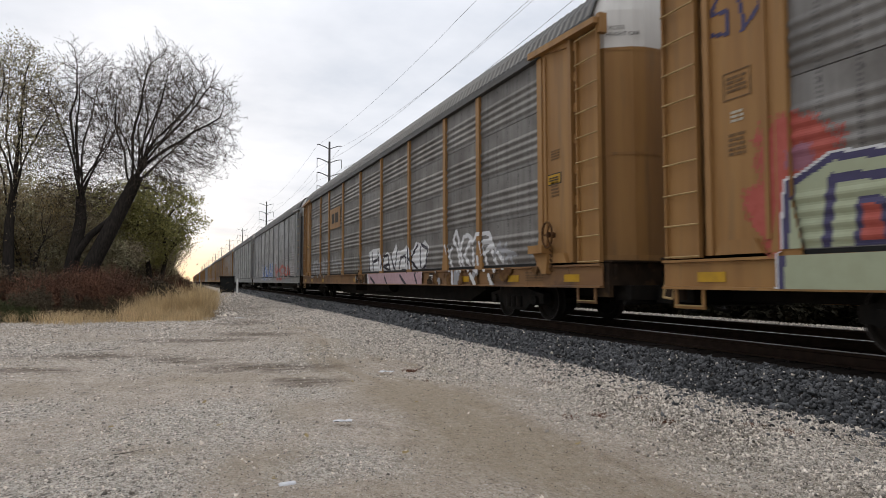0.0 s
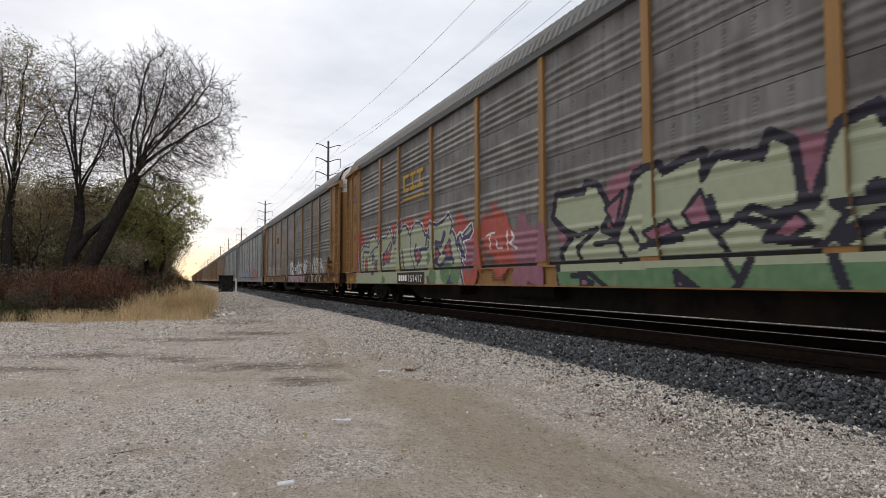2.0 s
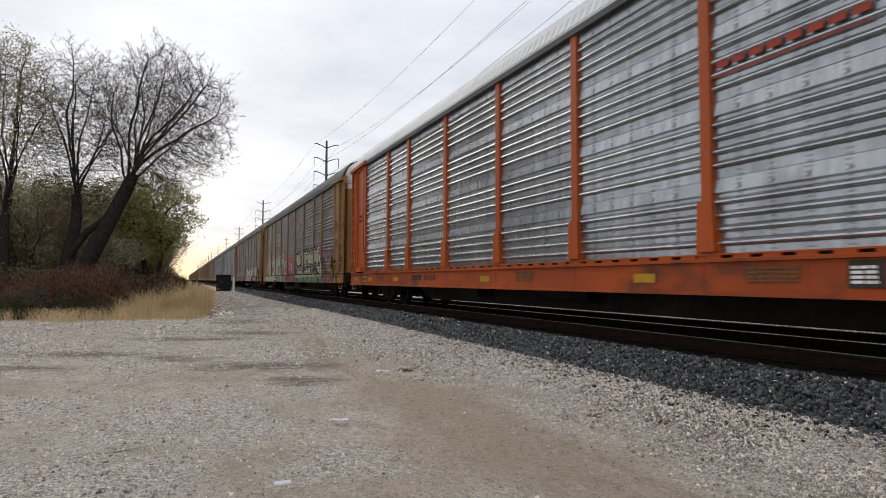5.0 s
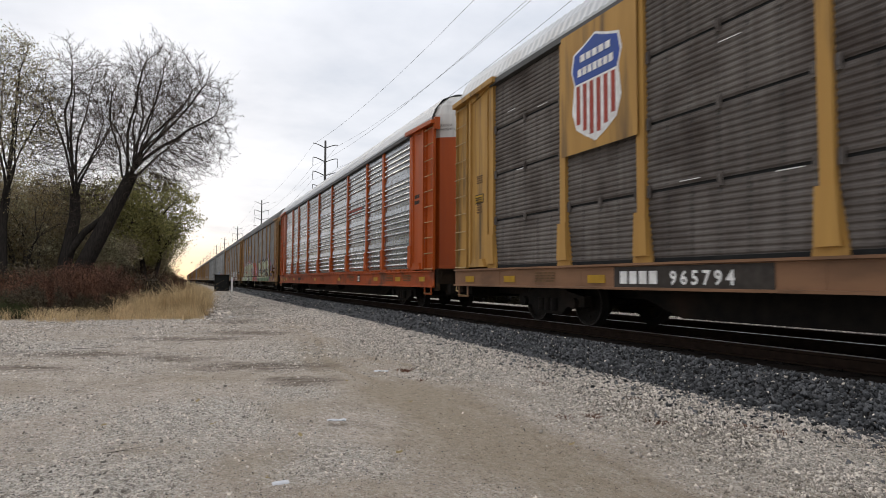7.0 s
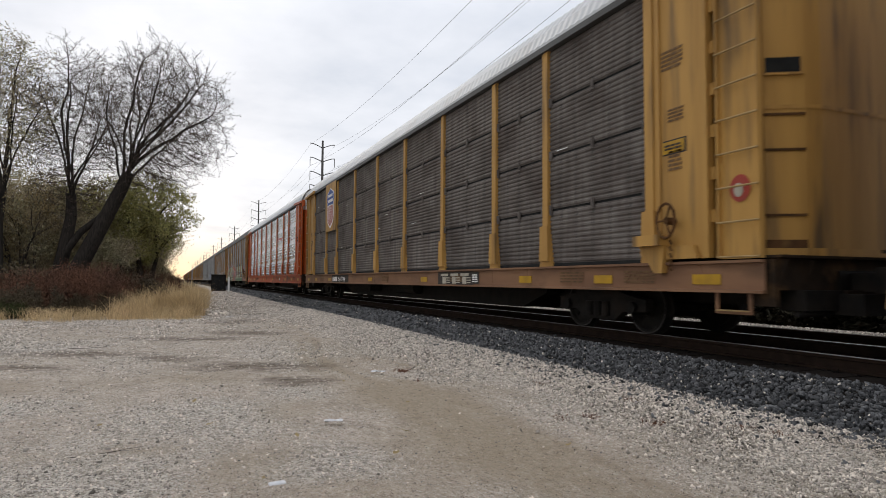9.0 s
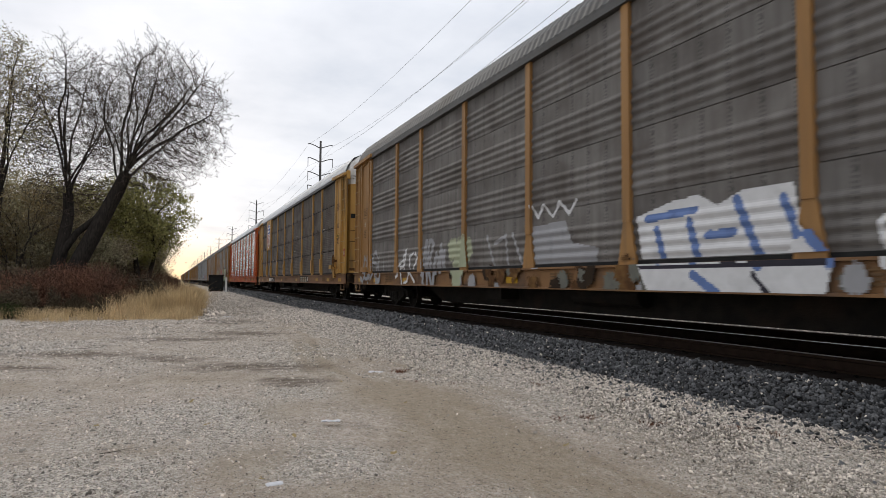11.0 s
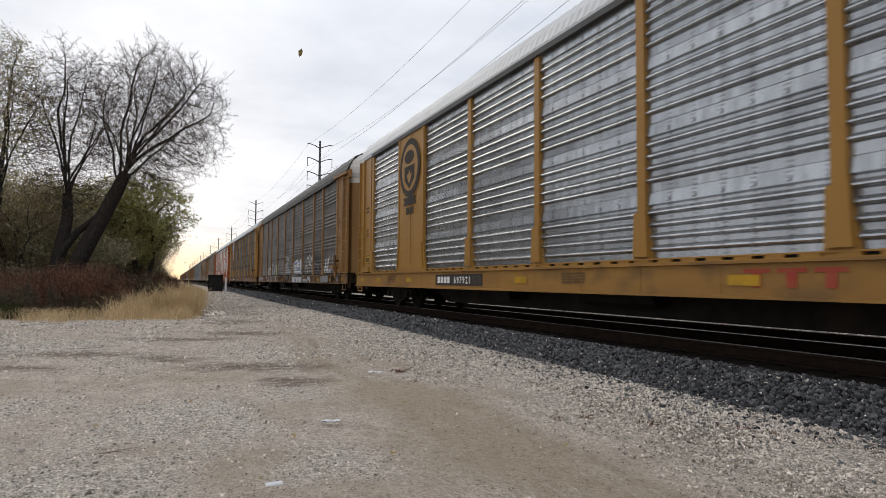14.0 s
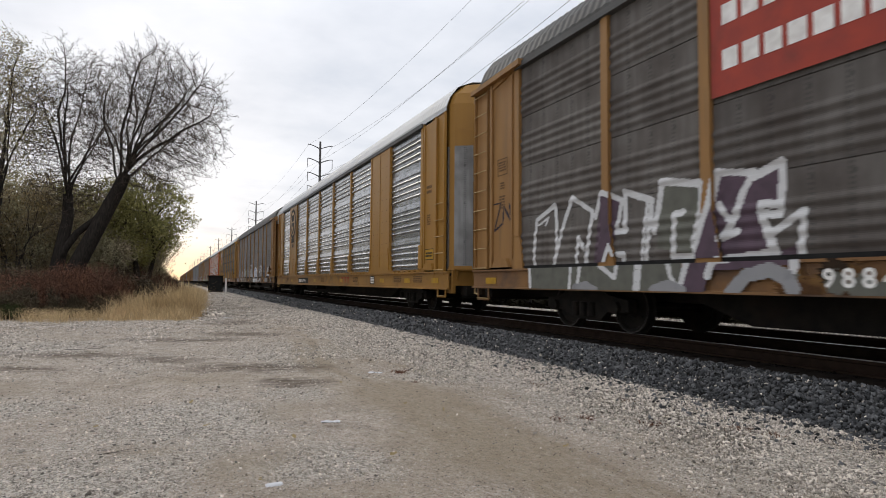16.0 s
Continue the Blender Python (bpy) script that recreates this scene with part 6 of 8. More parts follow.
    z = np.array([0.05 * noise.noise((a * 0.5, b * 0.35, 0)) + 0.02 * noise.noise((a * 1.7, b * 1.4, 3)) for a, b in zip(x, y)])
    strew("dark_chip_layer", "scattered dark chips on the lot", rnd, x, y, z + 0.002, (0.0032 + 0.0005 * y) * rnd.uniform(0.4, 1.8, n), M["stone_dark"], OCT_V, OCT_F, (0.4, 0.8), 0.2)
    # the stones nearest to the camera, each by itself
    bed = bpy.data.objects["ballast_bed"]
    shapes = stone_shapes(rnd, 8, CUBE_V, (0.5, 0.9), 0.22)
    kinds = [raw_mesh("stone", s * 0.027, CUBE_F, M["stone_dark_single"]) for s in shapes]
    for i in range(290):
        x, y = rnd.uniform(5.55, 6.15), rnd.uniform(3.2, 7.5)
        o = part("stone", kinds[i % 8], bed, pose(x, y, float(bed_height(x)) + 0.03, *rnd.uniform(0, 360, 3)))
        o.scale = [rnd.uniform(0.7, 1.4)] * 3


make_stones()

# ---- paintwork on the cars ----
# bold made-up strokes in a unit box, each a bent line; they stand for no words
STROKES = (
    ((0.85, 0.95), (0.1, 0.9), (0.15, 0.55), (0.85, 0.45), (0.9, 0.05), (0.1, 0.1)),
    ((0.9, 0.95), (0.15, 0.85), (0.1, 0.1), (0.9, 0.05), (0.3, 0.3), (0.35, 0.5), (0.8, 0.52)),
    ((0.05, 0.05), (0.45, 1.0), (0.9, 0.05), (0.7, 0.4), (0.25, 0.38)),
    ((0.1, 0.95), (0.15, 0.15), (0.5, 0.02), (0.85, 0.15), (0.9, 0.95)),
    ((0.1, 0.05), (0.15, 0.95), (0.8, 0.1), (0.9, 0.98)),
    ((0.9, 0.8), (0.5, 1.0), (0.1, 0.6), (0.15, 0.2), (0.6, 0.0), (0.9, 0.25)),
    ((0.1, 0.9), (0.9, 0.95), (0.1, 0.1), (0.95, 0.05)),
    ((0.12, 0.02), (0.1, 0.98), (0.8, 0.8), (0.3, 0.5), (0.9, 0.02)),
)


def skin(y, z, kind):
    """Outward face of a car's side at points (y, z)."""
    x = 1.42 + np.asarray(outward(0, kind, z - PANEL0)) + 0.005
    near = np.min(np.abs(y[:, None] - np.array(POSTS)[None]), 1)
    x = np.where(near < 0.1 + 0.12 * np.clip((1.75 - z) / 0.55, 0, 1), 1.497, x)
    x = np.where(np.abs(y) > 12.1, np.where((np.abs(y) > 13.04), 1.526, 1.476), x)
    return np.where(z < SILL1 + 0.03, 1.556, x)


def sprayed(car, name, label, y, z, inside, mat, cell, kind="ribbed"):
    """A coat of paint that follows the ribs: small cells of the side where the mark lies."""
    ys, zs = y[inside], z[inside]
    if len(ys) == 0:
        return
    V, h = [], cell / 2
    corner = []
    for dy, dz in ((-h, -h), (h, -h), (h, h), (-h, h)):
        corner.append(np.stack([-skin(ys, zs + dz, kind), ys + dy, zs + dz], 1))
    V = np.stack(corner, 1).reshape(-1, 3)
    F = np.arange(len(V)).reshape(-1, 4)
    part(name, raw_mesh(name, V, F, M[mat]), car, label=label, kind="stuff")


def scrawl(car, seed, s0, s1, z0, z1, count, width, coats, cell=0.03, slant=0.1, blob=None, jitter=0.45):
    """Spray-painted shapes along a side. s: metres behind the car's head. coats: (stroke width factor, material), outermost first."""
    rnd = random.Random(seed)
    y = np.arange(HALF - s1, HALF - s0, cell)
    z = np.arange(z0, z1, cell)
    Y, Z = (a.ravel() for a in np.meshgrid(y, z))
    ok = ~((Z > SILL1 - 0.005) & (Z < PANEL0 + 0.03) & (np.abs(Y) < 12.1)) & (Z > SILL0 + 0.01)
    u, v = (HALF - s0 - Y) / (s1 - s0) * count, (Z - z0) / (z1 - z0)
    d = np.full(len(Y), 9.0)
    sx, sz = (s1 - s0) / count, z1 - z0
    for i in range(count):
        g = STROKES[rnd.randrange(len(STROKES))]
        lo, hi = rnd.uniform(0.02, 0.16), rnd.uniform(0.72, 0.95)
        pts = [((i + 0.02 + 0.94 * (a + rnd.uniform(-jitter, jitter) * 0.6) + slant * (b - 0.5)) * sx, (lo + (hi - lo) * (b + rnd.uniform(-jitter, jitter) * 0.5)) * sz) for a, b in g]
        for (ax, az), (bx, bz) in zip(pts[:-1], pts[1:]):
            px, pz = u * sx, v * sz
            dx, dz = bx - ax, bz - az
            t = np.clip(((px - ax) * dx + (pz - az) * dz) / (dx * dx + dz * dz + 1e-9), 0, 1)
            d = np.minimum(d, np.hypot(px - ax - t * dx, pz - az - t * dz))
    d = d + width * 0.3 * np.array([noise.noise((a * 2.6, b * 2.6, seed + 0.5)) for a, b in zip(Y, Z)])
    left = ok.copy()
    for k in range(len(coats)):
        w, mat = coats[-1 - k]
        ins = left & (d < width * w)
        left &= ~ins
        if mat:
            sprayed(car, "sprayed_mark", "", Y, Z, ins, mat, cell)
    if blob:
        mat, cover = blob
        n = np.array([noise.noise((a * 1.4, b * 1.8, seed)) + 0.35 * noise.noise((a * 5, b * 5, seed)) for a, b in zip(Y, Z)])
        fade = 1.0 - 1.2 * np.clip((v - 0.55) / 0.45, 0, 1)
        sprayed(car, "sprayed_cloud", "", Y, Z, left & (n + (fade - 0.8 * np.clip(1 - 3.0 * np.minimum(u, count - u) / count * (s1 - s0) / 3.0, 0, 1)) * cover > 0.5), mat, cell)


def plate(car, s0, s1, z0, z1, mat, x=-1.53, name="painted_panel", label=""):
    return patch(car, HALF - (s0 + s1) / 2, z0, s1 - s0, z1 - z0, mat, name, x, label)


def blocks(car, s0, s1, z0, z1, count, mat, x, gap=0.25, name="emblem_bar"):
    """A row of plain upright blocks standing for an owner's mark."""
    w = (s1 - s0) / (count - gap)
    for i in range(count):
        plate(car, s0 + i * w, s0 + i * w + w * (1 - gap), z0, z1, mat, x, name)


def outline_part(car, name, pts, mat, x, label=""):
    """A flat painted shape from its outline in (s, z)."""
    s = Shape()
    s.prism([(HALF - a, b) for a, b in pts], -0.003, 0.0)
    return part(name, s.mesh(name, M[mat]), car, pose(x, 0, 0), label)


def oval(cs, cz, rs, rz, n=28):
    return [(cs + rs * math.cos(2 * math.pi * i / n), cz + rz * math.sin(2 * math.pi * i / n)) for i in range(n)]


class Canvas:
    """A stretch of a car's side on which spray paint is laid coat over coat. s: metres behind the car's head."""

    def __init__(self, car, s0, s1, z0, z1, cell):
        self.car, self.cell = car, cell
        self.S, self.Z = (q.ravel() for q in np.meshgrid(np.arange(s0, s1, cell), np.arange(z0, z1, cell)))
        self.coat = np.zeros(len(self.S), int)
        self.mats = [None]
        self.rag = np.array([noise.noise((a * 2.3, b * 2.3, 3.0)) + 0.5 * noise.noise((a * 7, b * 7, 5.0)) for a, b in zip(self.S, self.Z)])

    def lay(self, where, mat):
        if mat not in self.mats:
            self.mats.append(mat)
        self.coat[where] = self.mats.index(mat)

    def fill(self, pts, mat):
        inside = np.zeros(len(self.S), bool)
        for (a, b), (c, d) in zip(pts, pts[1:] + pts[:1]):
            if b != d:
                inside ^= ((b > self.Z) != (d > self.Z)) & (self.S < (c - a) * (self.Z - b) / (d - b) + a)
        self.lay(inside, mat)

    def line(self, pts, width, mat):
        far = np.full(len(self.S), 9.0)
        for (a, b), (c, d) in zip(pts[:-1], pts[1:]):
            t = np.clip(((self.S - a) * (c - a) + (self.Z - b) * (d - b)) / ((c - a) ** 2 + (d - b) ** 2 + 1e-9), 0, 1)
            far = np.minimum(far, np.hypot(self.S - a - t * (c - a), self.Z - b - t * (d - b)))
        self.lay(far < width * (1 + 0.25 * self.rag), mat)

    def cloud(self, s, z, r, mat):
        speck = np.sin(self.S * 911.7 + self.Z * 533.1) * 0.12
        self.lay(np.hypot(self.S - s, self.Z - z) < r * (1 + 0.45 * self.rag + speck), mat)

    def smears(self, seed, count, s0, s1, mats):
        """Worn smears and dirt along the sill."""
        rnd = random.Random(seed)
        for i in range(count):
            self.cloud(rnd.uniform(s0, s1), rnd.uniform(0.7, 1.12), rnd.uniform(0.05, 0.2), rnd.choice(mats))

    def finish(self):
        y = HALF - self.S
        ok = ~((self.Z > SILL1 - 0.005) & (self.Z < PANEL0 + 0.03) & (np.abs(y) < 12.1)) & (self.Z > SILL0 + 0.01)
        for i, mat in enumerate(self.mats[1:], 1):
            sprayed(self.car, "sprayed_mark", "", y, self.Z, ok & (self.coat == i), mat, self.cell)


def spray_letters():
    a, b, c_, d, e, f, g = CARS
    # pale green letters with dark outlines on red clouds
    c = Canvas(b, 0.7, 15.6, 0.71, 2.75, 0.025)
    c.cloud(2.09, 2.26, 0.50, "spray_red")
    c.cloud(1.95, 1.63, 0.50, "spray_red")
    c.cloud(4.50, 2.48, 0.35, "spray_red")
    c.cloud(6.09, 2.24, 0.40, "spray_red")
    c.cloud(7.04, 2.54, 0.30, "spray_red")
    c.cloud(7.86, 2.56, 0.30, "spray_red")
    c.cloud(9.24, 2.34, 0.50, "spray_red")
    c.cloud(9.52, 2.21, 0.30, "spray_red")
    c.cloud(11.35, 1.75, 0.50, "spray_red")
    c.cloud(11.57, 2.09, 0.42, "spray_red")
    c.cloud(11.60, 1.16, 0.70, "spray_red")
    c.cloud(12.05, 1.60, 0.62, "spray_red")
    c.cloud(12.14, 1.19, 0.75, "spray_red")
    c.cloud(11.96, 0.91, 0.60, "spray_red")
    c.cloud(11.99, 1.72, 0.25, "spray_pink")
    c.cloud(11.73, 1.21, 0.30, "spray_pink")
    c.cloud(12.23, 1.35, 0.35, "spray_pink")
    c.cloud(2.16, 2.18, 0.15, "spray_pink")
    c.line(((1.94, 0.66), (2.02, 1.91), (2.50, 2.13), (3.23, 2.07), (3.45, 2.37), (3.85, 2.44), (4.23, 2.30), (4.39, 2.12), (4.69, 2.12), (4.87, 2.29), (5.45, 2.28), (5.79, 2.55), (5.99, 2.39), (6.13, 2.02), (6.33, 2.05), (6.39, 2.34), (6.90, 2.69), (6.86, 2.31), (7.08, 2.50), (7.38, 2.52), (7.62, 2.40), (7.79, 2.17), (8.00, 2.40), (8.29, 2.51), (8.63, 2.50), (8.88, 2.39), (9.04, 2.12), (9.29, 2.10), (9.41, 2.29), (9.60, 2.44), (9.74, 2.36), (10.04, 2.32), (10.37, 2.38), (10.81, 2.54), (11.07, 2.28), (10.87, 2.04), (11.03, 2.09), (11.18, 1.96), (11.35, 1.68), (11.48, 1.51), (11.79, 1.06), (11.96, 0.72)), 0.075, "spray_white")
    c.fill(((1.94, 0.66), (2.02, 1.91), (2.50, 2.13), (3.23, 2.07), (3.45, 2.37), (3.85, 2.44), (4.23, 2.30), (4.39, 2.12), (4.69, 2.12), (4.87, 2.29), (5.45, 2.28), (5.79, 2.55), (5.99, 2.39), (6.13, 2.02), (6.33, 2.05), (6.39, 2.34), (6.90, 2.69), (6.86, 2.31), (7.08, 2.50), (7.38, 2.52), (7.62, 2.40), (7.79, 2.17), (8.00, 2.40), (8.29, 2.51), (8.63, 2.50), (8.88, 2.39), (9.04, 2.12), (9.29, 2.10), (9.41, 2.29), (9.60, 2.44), (9.74, 2.36), (10.04, 2.32), (10.37, 2.38), (10.81, 2.54), (11.07, 2.28), (10.87, 2.04), (11.03, 2.09), (11.18, 1.96), (11.35, 1.68), (11.48, 1.51), (11.79, 1.06), (11.96, 0.72)), "spray_green")
    c.line(((1.94, 0.66), (2.02, 1.91), (2.50, 2.13), (3.23, 2.07), (3.45, 2.37), (3.85, 2.44), (4.23, 2.30), (4.39, 2.12), (4.69, 2.12), (4.87, 2.29), (5.45, 2.28), (5.79, 2.55), (5.99, 2.39), (6.13, 2.02), (6.33, 2.05), (6.39, 2.34), (6.90, 2.69), (6.86, 2.31), (7.08, 2.50), (7.38, 2.52), (7.62, 2.40), (7.79, 2.17), (8.00, 2.40), (8.29, 2.51), (8.63, 2.50), (8.88, 2.39), (9.04, 2.12), (9.29, 2.10), (9.41, 2.29), (9.60, 2.44), (9.74, 2.36), (10.04, 2.32), (10.37, 2.38), (10.81, 2.54), (11.07, 2.28), (10.87, 2.04), (11.03, 2.09), (11.18, 1.96), (11.35, 1.68), (11.48, 1.51), (11.79, 1.06), (11.96, 0.72)), 0.042, "spray_purple")
    c.fill(((2.79, 1.63), (3.01, 1.62), (3.07, 1.17), (2.75, 1.18)), "spray_red")
    c.line(((2.79, 1.63), (3.01, 1.62), (3.07, 1.17), (2.75, 1.18), (2.79, 1.63)), 0.04, "spray_purple")
    c.fill(((3.67, 1.75), (3.92, 1.79), (3.95, 1.63), (3.72, 1.57)), "spray_red")
    c.line(((3.67, 1.75), (3.92, 1.79), (3.95, 1.63), (3.72, 1.57), (3.67, 1.75)), 0.04, "spray_purple")
    c.fill(((4.03, 1.34), (4.35, 1.45), (4.21, 1.05), (3.97, 1.05)), "spray_red")
    c.line(((4.03, 1.34), (4.35, 1.45), (4.21, 1.05), (3.97, 1.05), (4.03, 1.34)), 0.04, "spray_purple")
    c.fill(((5.03, 1.71), (5.33, 1.81), (5.66, 1.76), (5.84, 1.94), (5.99, 2.03), (5.77, 1.44), (5.33, 1.46), (5.09, 1.34)), "spray_red")
    c.line(((5.03, 1.71), (5.33, 1.81), (5.66, 1.76), (5.84, 1.94), (5.99, 2.03), (5.77, 1.44), (5.33, 1.46), (5.09, 1.34), (5.03, 1.71)), 0.04, "spray_purple")
    c.fill(((6.09, 2.19), (6.26, 2.30), (6.25, 2.11), (6.09, 2.02)), "spray_red")
    c.line(((6.09, 2.19), (6.26, 2.30), (6.25, 2.11), (6.09, 2.02), (6.09, 2.19)), 0.04, "spray_purple")
    c.fill(((8.31, 1.68), (8.48, 1.75), (8.54, 1.61), (8.70, 1.60), (8.67, 1.37), (8.51, 1.31), (8.34, 1.50)), "spray_red")
    c.line(((8.31, 1.68), (8.48, 1.75), (8.54, 1.61), (8.70, 1.60), (8.67, 1.37), (8.51, 1.31), (8.34, 1.50), (8.31, 1.68)), 0.04, "spray_purple")
    c.fill(((9.30, 1.90), (9.46, 1.90), (9.45, 1.77), (9.30, 1.77)), "spray_red")
    c.line(((9.30, 1.90), (9.46, 1.90), (9.45, 1.77), (9.30, 1.77), (9.30, 1.90)), 0.04, "spray_purple")
    c.fill(((9.89, 1.67), (10.07, 1.67), (10.22, 1.52), (9.93, 1.35)), "spray_red")
    c.line(((9.89, 1.67), (10.07, 1.67), (10.22, 1.52), (9.93, 1.35), (9.89, 1.67)), 0.04, "spray_purple")
    c.fill(((10.39, 1.54), (10.82, 1.88), (10.93, 1.59), (10.98, 1.39), (10.65, 1.45), (10.56, 1.55)), "spray_red")
    c.line(((10.39, 1.54), (10.82, 1.88), (10.93, 1.59), (10.98, 1.39), (10.65, 1.45), (10.56, 1.55), (10.39, 1.54)), 0.04, "spray_purple")
    c.fill(((10.47, 1.21), (10.55, 1.18), (10.55, 1.07)), "spray_red")
    c.line(((10.47, 1.21), (10.55, 1.18), (10.55, 1.07), (10.47, 1.21)), 0.04, "spray_purple")
    c.fill(((9.59, 0.87), (9.74, 0.79), (9.74, 0.70), (9.58, 0.69)), "spray_red")
    c.line(((9.59, 0.87), (9.74, 0.79), (9.74, 0.70), (9.58, 0.69), (9.59, 0.87)), 0.04, "spray_purple")
    c.fill(((10.98, 0.76), (11.24, 0.79), (11.28, 0.72), (10.94, 0.71)), "spray_red")
    c.line(((10.98, 0.76), (11.24, 0.79), (11.28, 0.72), (10.94, 0.71), (10.98, 0.76)), 0.04, "spray_purple")
    c.line(((8.30, 1.87), (8.21, 1.61), (8.47, 1.31), (8.77, 1.48), (8.65, 1.72), (9.23, 1.72)), 0.06, "spray_purple")
    c.line(((9.88, 1.84), (10.29, 1.78), (10.49, 2.05)), 0.09, "spray_purple")
    c.line(((9.86, 1.34), (10.21, 1.19), (10.64, 1.38), (11.04, 1.37)), 0.06, "spray_purple")
    c.line(((7.06, 1.78), (7.16, 1.47), (7.28, 1.13)), 0.05, "spray_purple")
    c.line(((2.42, 1.19), (2.50, 1.91), (3.23, 1.86)), 0.05, "spray_purple")
    c.line(((3.32, 1.56), (3.47, 1.82), (4.01, 1.99), (4.44, 2.02)), 0.04, "spray_purple")
    c.line(((3.67, 1.42), (4.35, 1.51), (4.32, 1.08)), 0.04, "spray_purple")
    c.line(((7.81, 2.09), (7.86, 1.62), (8.23, 1.17)), 0.03, "spray_purple")
    c.line(((10.86, 1.84), (10.97, 1.52), (11.13, 1.28)), 0.06, "spray_purple")
    c.line(((4.85, 1.37), (5.22, 1.76), (5.88, 2.10)), 0.04, "spray_purple")
    c.line(((6.18, 1.53), (6.29, 1.84), (6.57, 1.87), (6.56, 1.40)), 0.03, "spray_purple")
    c.line(((9.11, 1.78), (9.18, 2.06), (9.57, 2.01)), 0.05, "spray_purple")
    c.line(((10.94, 0.71), (11.03, 0.86), (11.28, 0.89), (11.38, 0.72)), 0.07, "spray_purple")
    c.line(((9.54, 0.91), (9.99, 0.70)), 0.05, "spray_purple")
    c.line(((11.61, 1.91), (12.18, 2.16), (12.24, 2.00), (12.07, 1.86), (11.72, 1.82), (11.61, 1.91)), 0.075, "spray_white")
    c.fill(((11.61, 1.91), (12.18, 2.16), (12.24, 2.00), (12.07, 1.86), (11.72, 1.82)), "spray_green")
    c.line(((11.61, 1.91), (12.18, 2.16), (12.24, 2.00), (12.07, 1.86), (11.72, 1.82), (11.61, 1.91)), 0.03, "spray_purple")
    c.line(((11.34, 1.89), (11.53, 1.96), (11.84, 1.56), (11.80, 1.39), (11.61, 1.44), (11.34, 1.89)), 0.075, "spray_white")
    c.fill(((11.34, 1.89), (11.53, 1.96), (11.84, 1.56), (11.80, 1.39), (11.61, 1.44)), "spray_green")
    c.line(((11.34, 1.89), (11.53, 1.96), (11.84, 1.56), (11.80, 1.39), (11.61, 1.44), (11.34, 1.89)), 0.03, "spray_purple")
    c.line(((11.36, 1.82), (11.65, 1.54), (11.77, 1.42)), 0.08, "spray_purple")
    c.line(((11.72, 1.85), (12.00, 1.89), (12.20, 1.98)), 0.05, "spray_purple")
    c.cloud(5.43, 0.78, 0.20, "spray_leaf")
    c.cloud(9.39, 1.43, 0.20, "spray_leaf")
    c.cloud(9.90, 0.94, 0.25, "spray_leaf")
    c.cloud(10.80, 0.99, 0.30, "spray_leaf")
    c.cloud(11.46, 0.92, 0.30, "spray_leaf")
    c.cloud(13.31, 1.90, 0.55, "spray_red")
    c.cloud(13.96, 1.44, 0.60, "spray_red")
    c.cloud(13.72, 2.00, 0.35, "spray_red")
    c.cloud(14.68, 1.58, 0.50, "spray_pink")
    c.cloud(15.22, 1.22, 0.60, "spray_pink")
    c.cloud(14.79, 1.00, 0.40, "spray_pink")
    c.line(((12.97, 1.83), (13.37, 1.88)), 0.025, "spray_white")
    c.line(((13.15, 1.87), (13.20, 1.53)), 0.025, "spray_white")
    c.line(((13.47, 1.71), (13.53, 1.52), (13.74, 1.53)), 0.025, "spray_white")
    c.line(((13.97, 1.86), (13.99, 1.49)), 0.025, "spray_white")
    c.line(((14.14, 1.84), (14.29, 1.72), (14.09, 1.61), (14.38, 1.48)), 0.025, "spray_white")
    c.finish()
    # large pale green letters on violet clouds
    c = Canvas(b, 14.6, 24.6, 0.71, 2.95, 0.025)
    c.cloud(16.40, 1.76, 0.50, "spray_pink")
    c.cloud(17.83, 2.00, 0.50, "spray_pink")
    c.cloud(17.61, 1.57, 0.50, "spray_pink")
    c.cloud(19.27, 1.87, 0.50, "spray_pink")
    c.cloud(20.96, 1.98, 0.50, "spray_pink")
    c.cloud(22.73, 1.91, 0.75, "spray_pink")
    c.cloud(22.63, 1.64, 0.60, "spray_pink")
    c.cloud(23.64, 1.98, 0.35, "spray_pink")
    c.cloud(23.70, 1.66, 0.50, "spray_pink")
    c.cloud(24.00, 1.15, 0.70, "spray_pink")
    c.cloud(24.11, 0.85, 0.50, "spray_pink")
    c.cloud(23.75, 1.28, 0.50, "spray_pink")
    c.cloud(23.95, 1.39, 0.50, "spray_plum")
    c.cloud(24.12, 1.26, 0.40, "spray_plum")
    c.cloud(23.76, 1.44, 0.30, "spray_plum")
    c.line(((16.17, 0.62), (16.07, 1.34), (16.39, 1.57), (15.76, 1.99), (15.91, 2.37), (16.74, 2.32), (16.79, 2.46), (17.11, 2.40), (17.43, 1.92), (17.20, 1.65), (17.61, 1.51), (17.79, 1.78), (18.05, 2.42), (18.56, 2.49), (18.65, 2.35), (19.02, 2.45), (19.40, 2.50), (19.36, 2.16), (19.50, 2.29), (19.63, 2.42), (20.30, 2.28), (20.42, 2.53), (20.69, 2.38), (20.80, 1.65), (20.95, 1.63), (21.15, 2.21), (21.28, 2.44), (21.66, 2.55), (21.70, 2.38), (21.94, 2.40), (22.34, 2.57), (22.46, 2.53), (22.34, 1.63), (22.63, 1.64), (22.92, 1.58), (23.00, 1.50), (23.13, 1.76), (23.28, 1.87), (23.42, 1.69), (23.49, 1.46), (23.65, 1.32), (23.81, 0.98), (23.83, 0.72)), 0.09, "spray_dark")
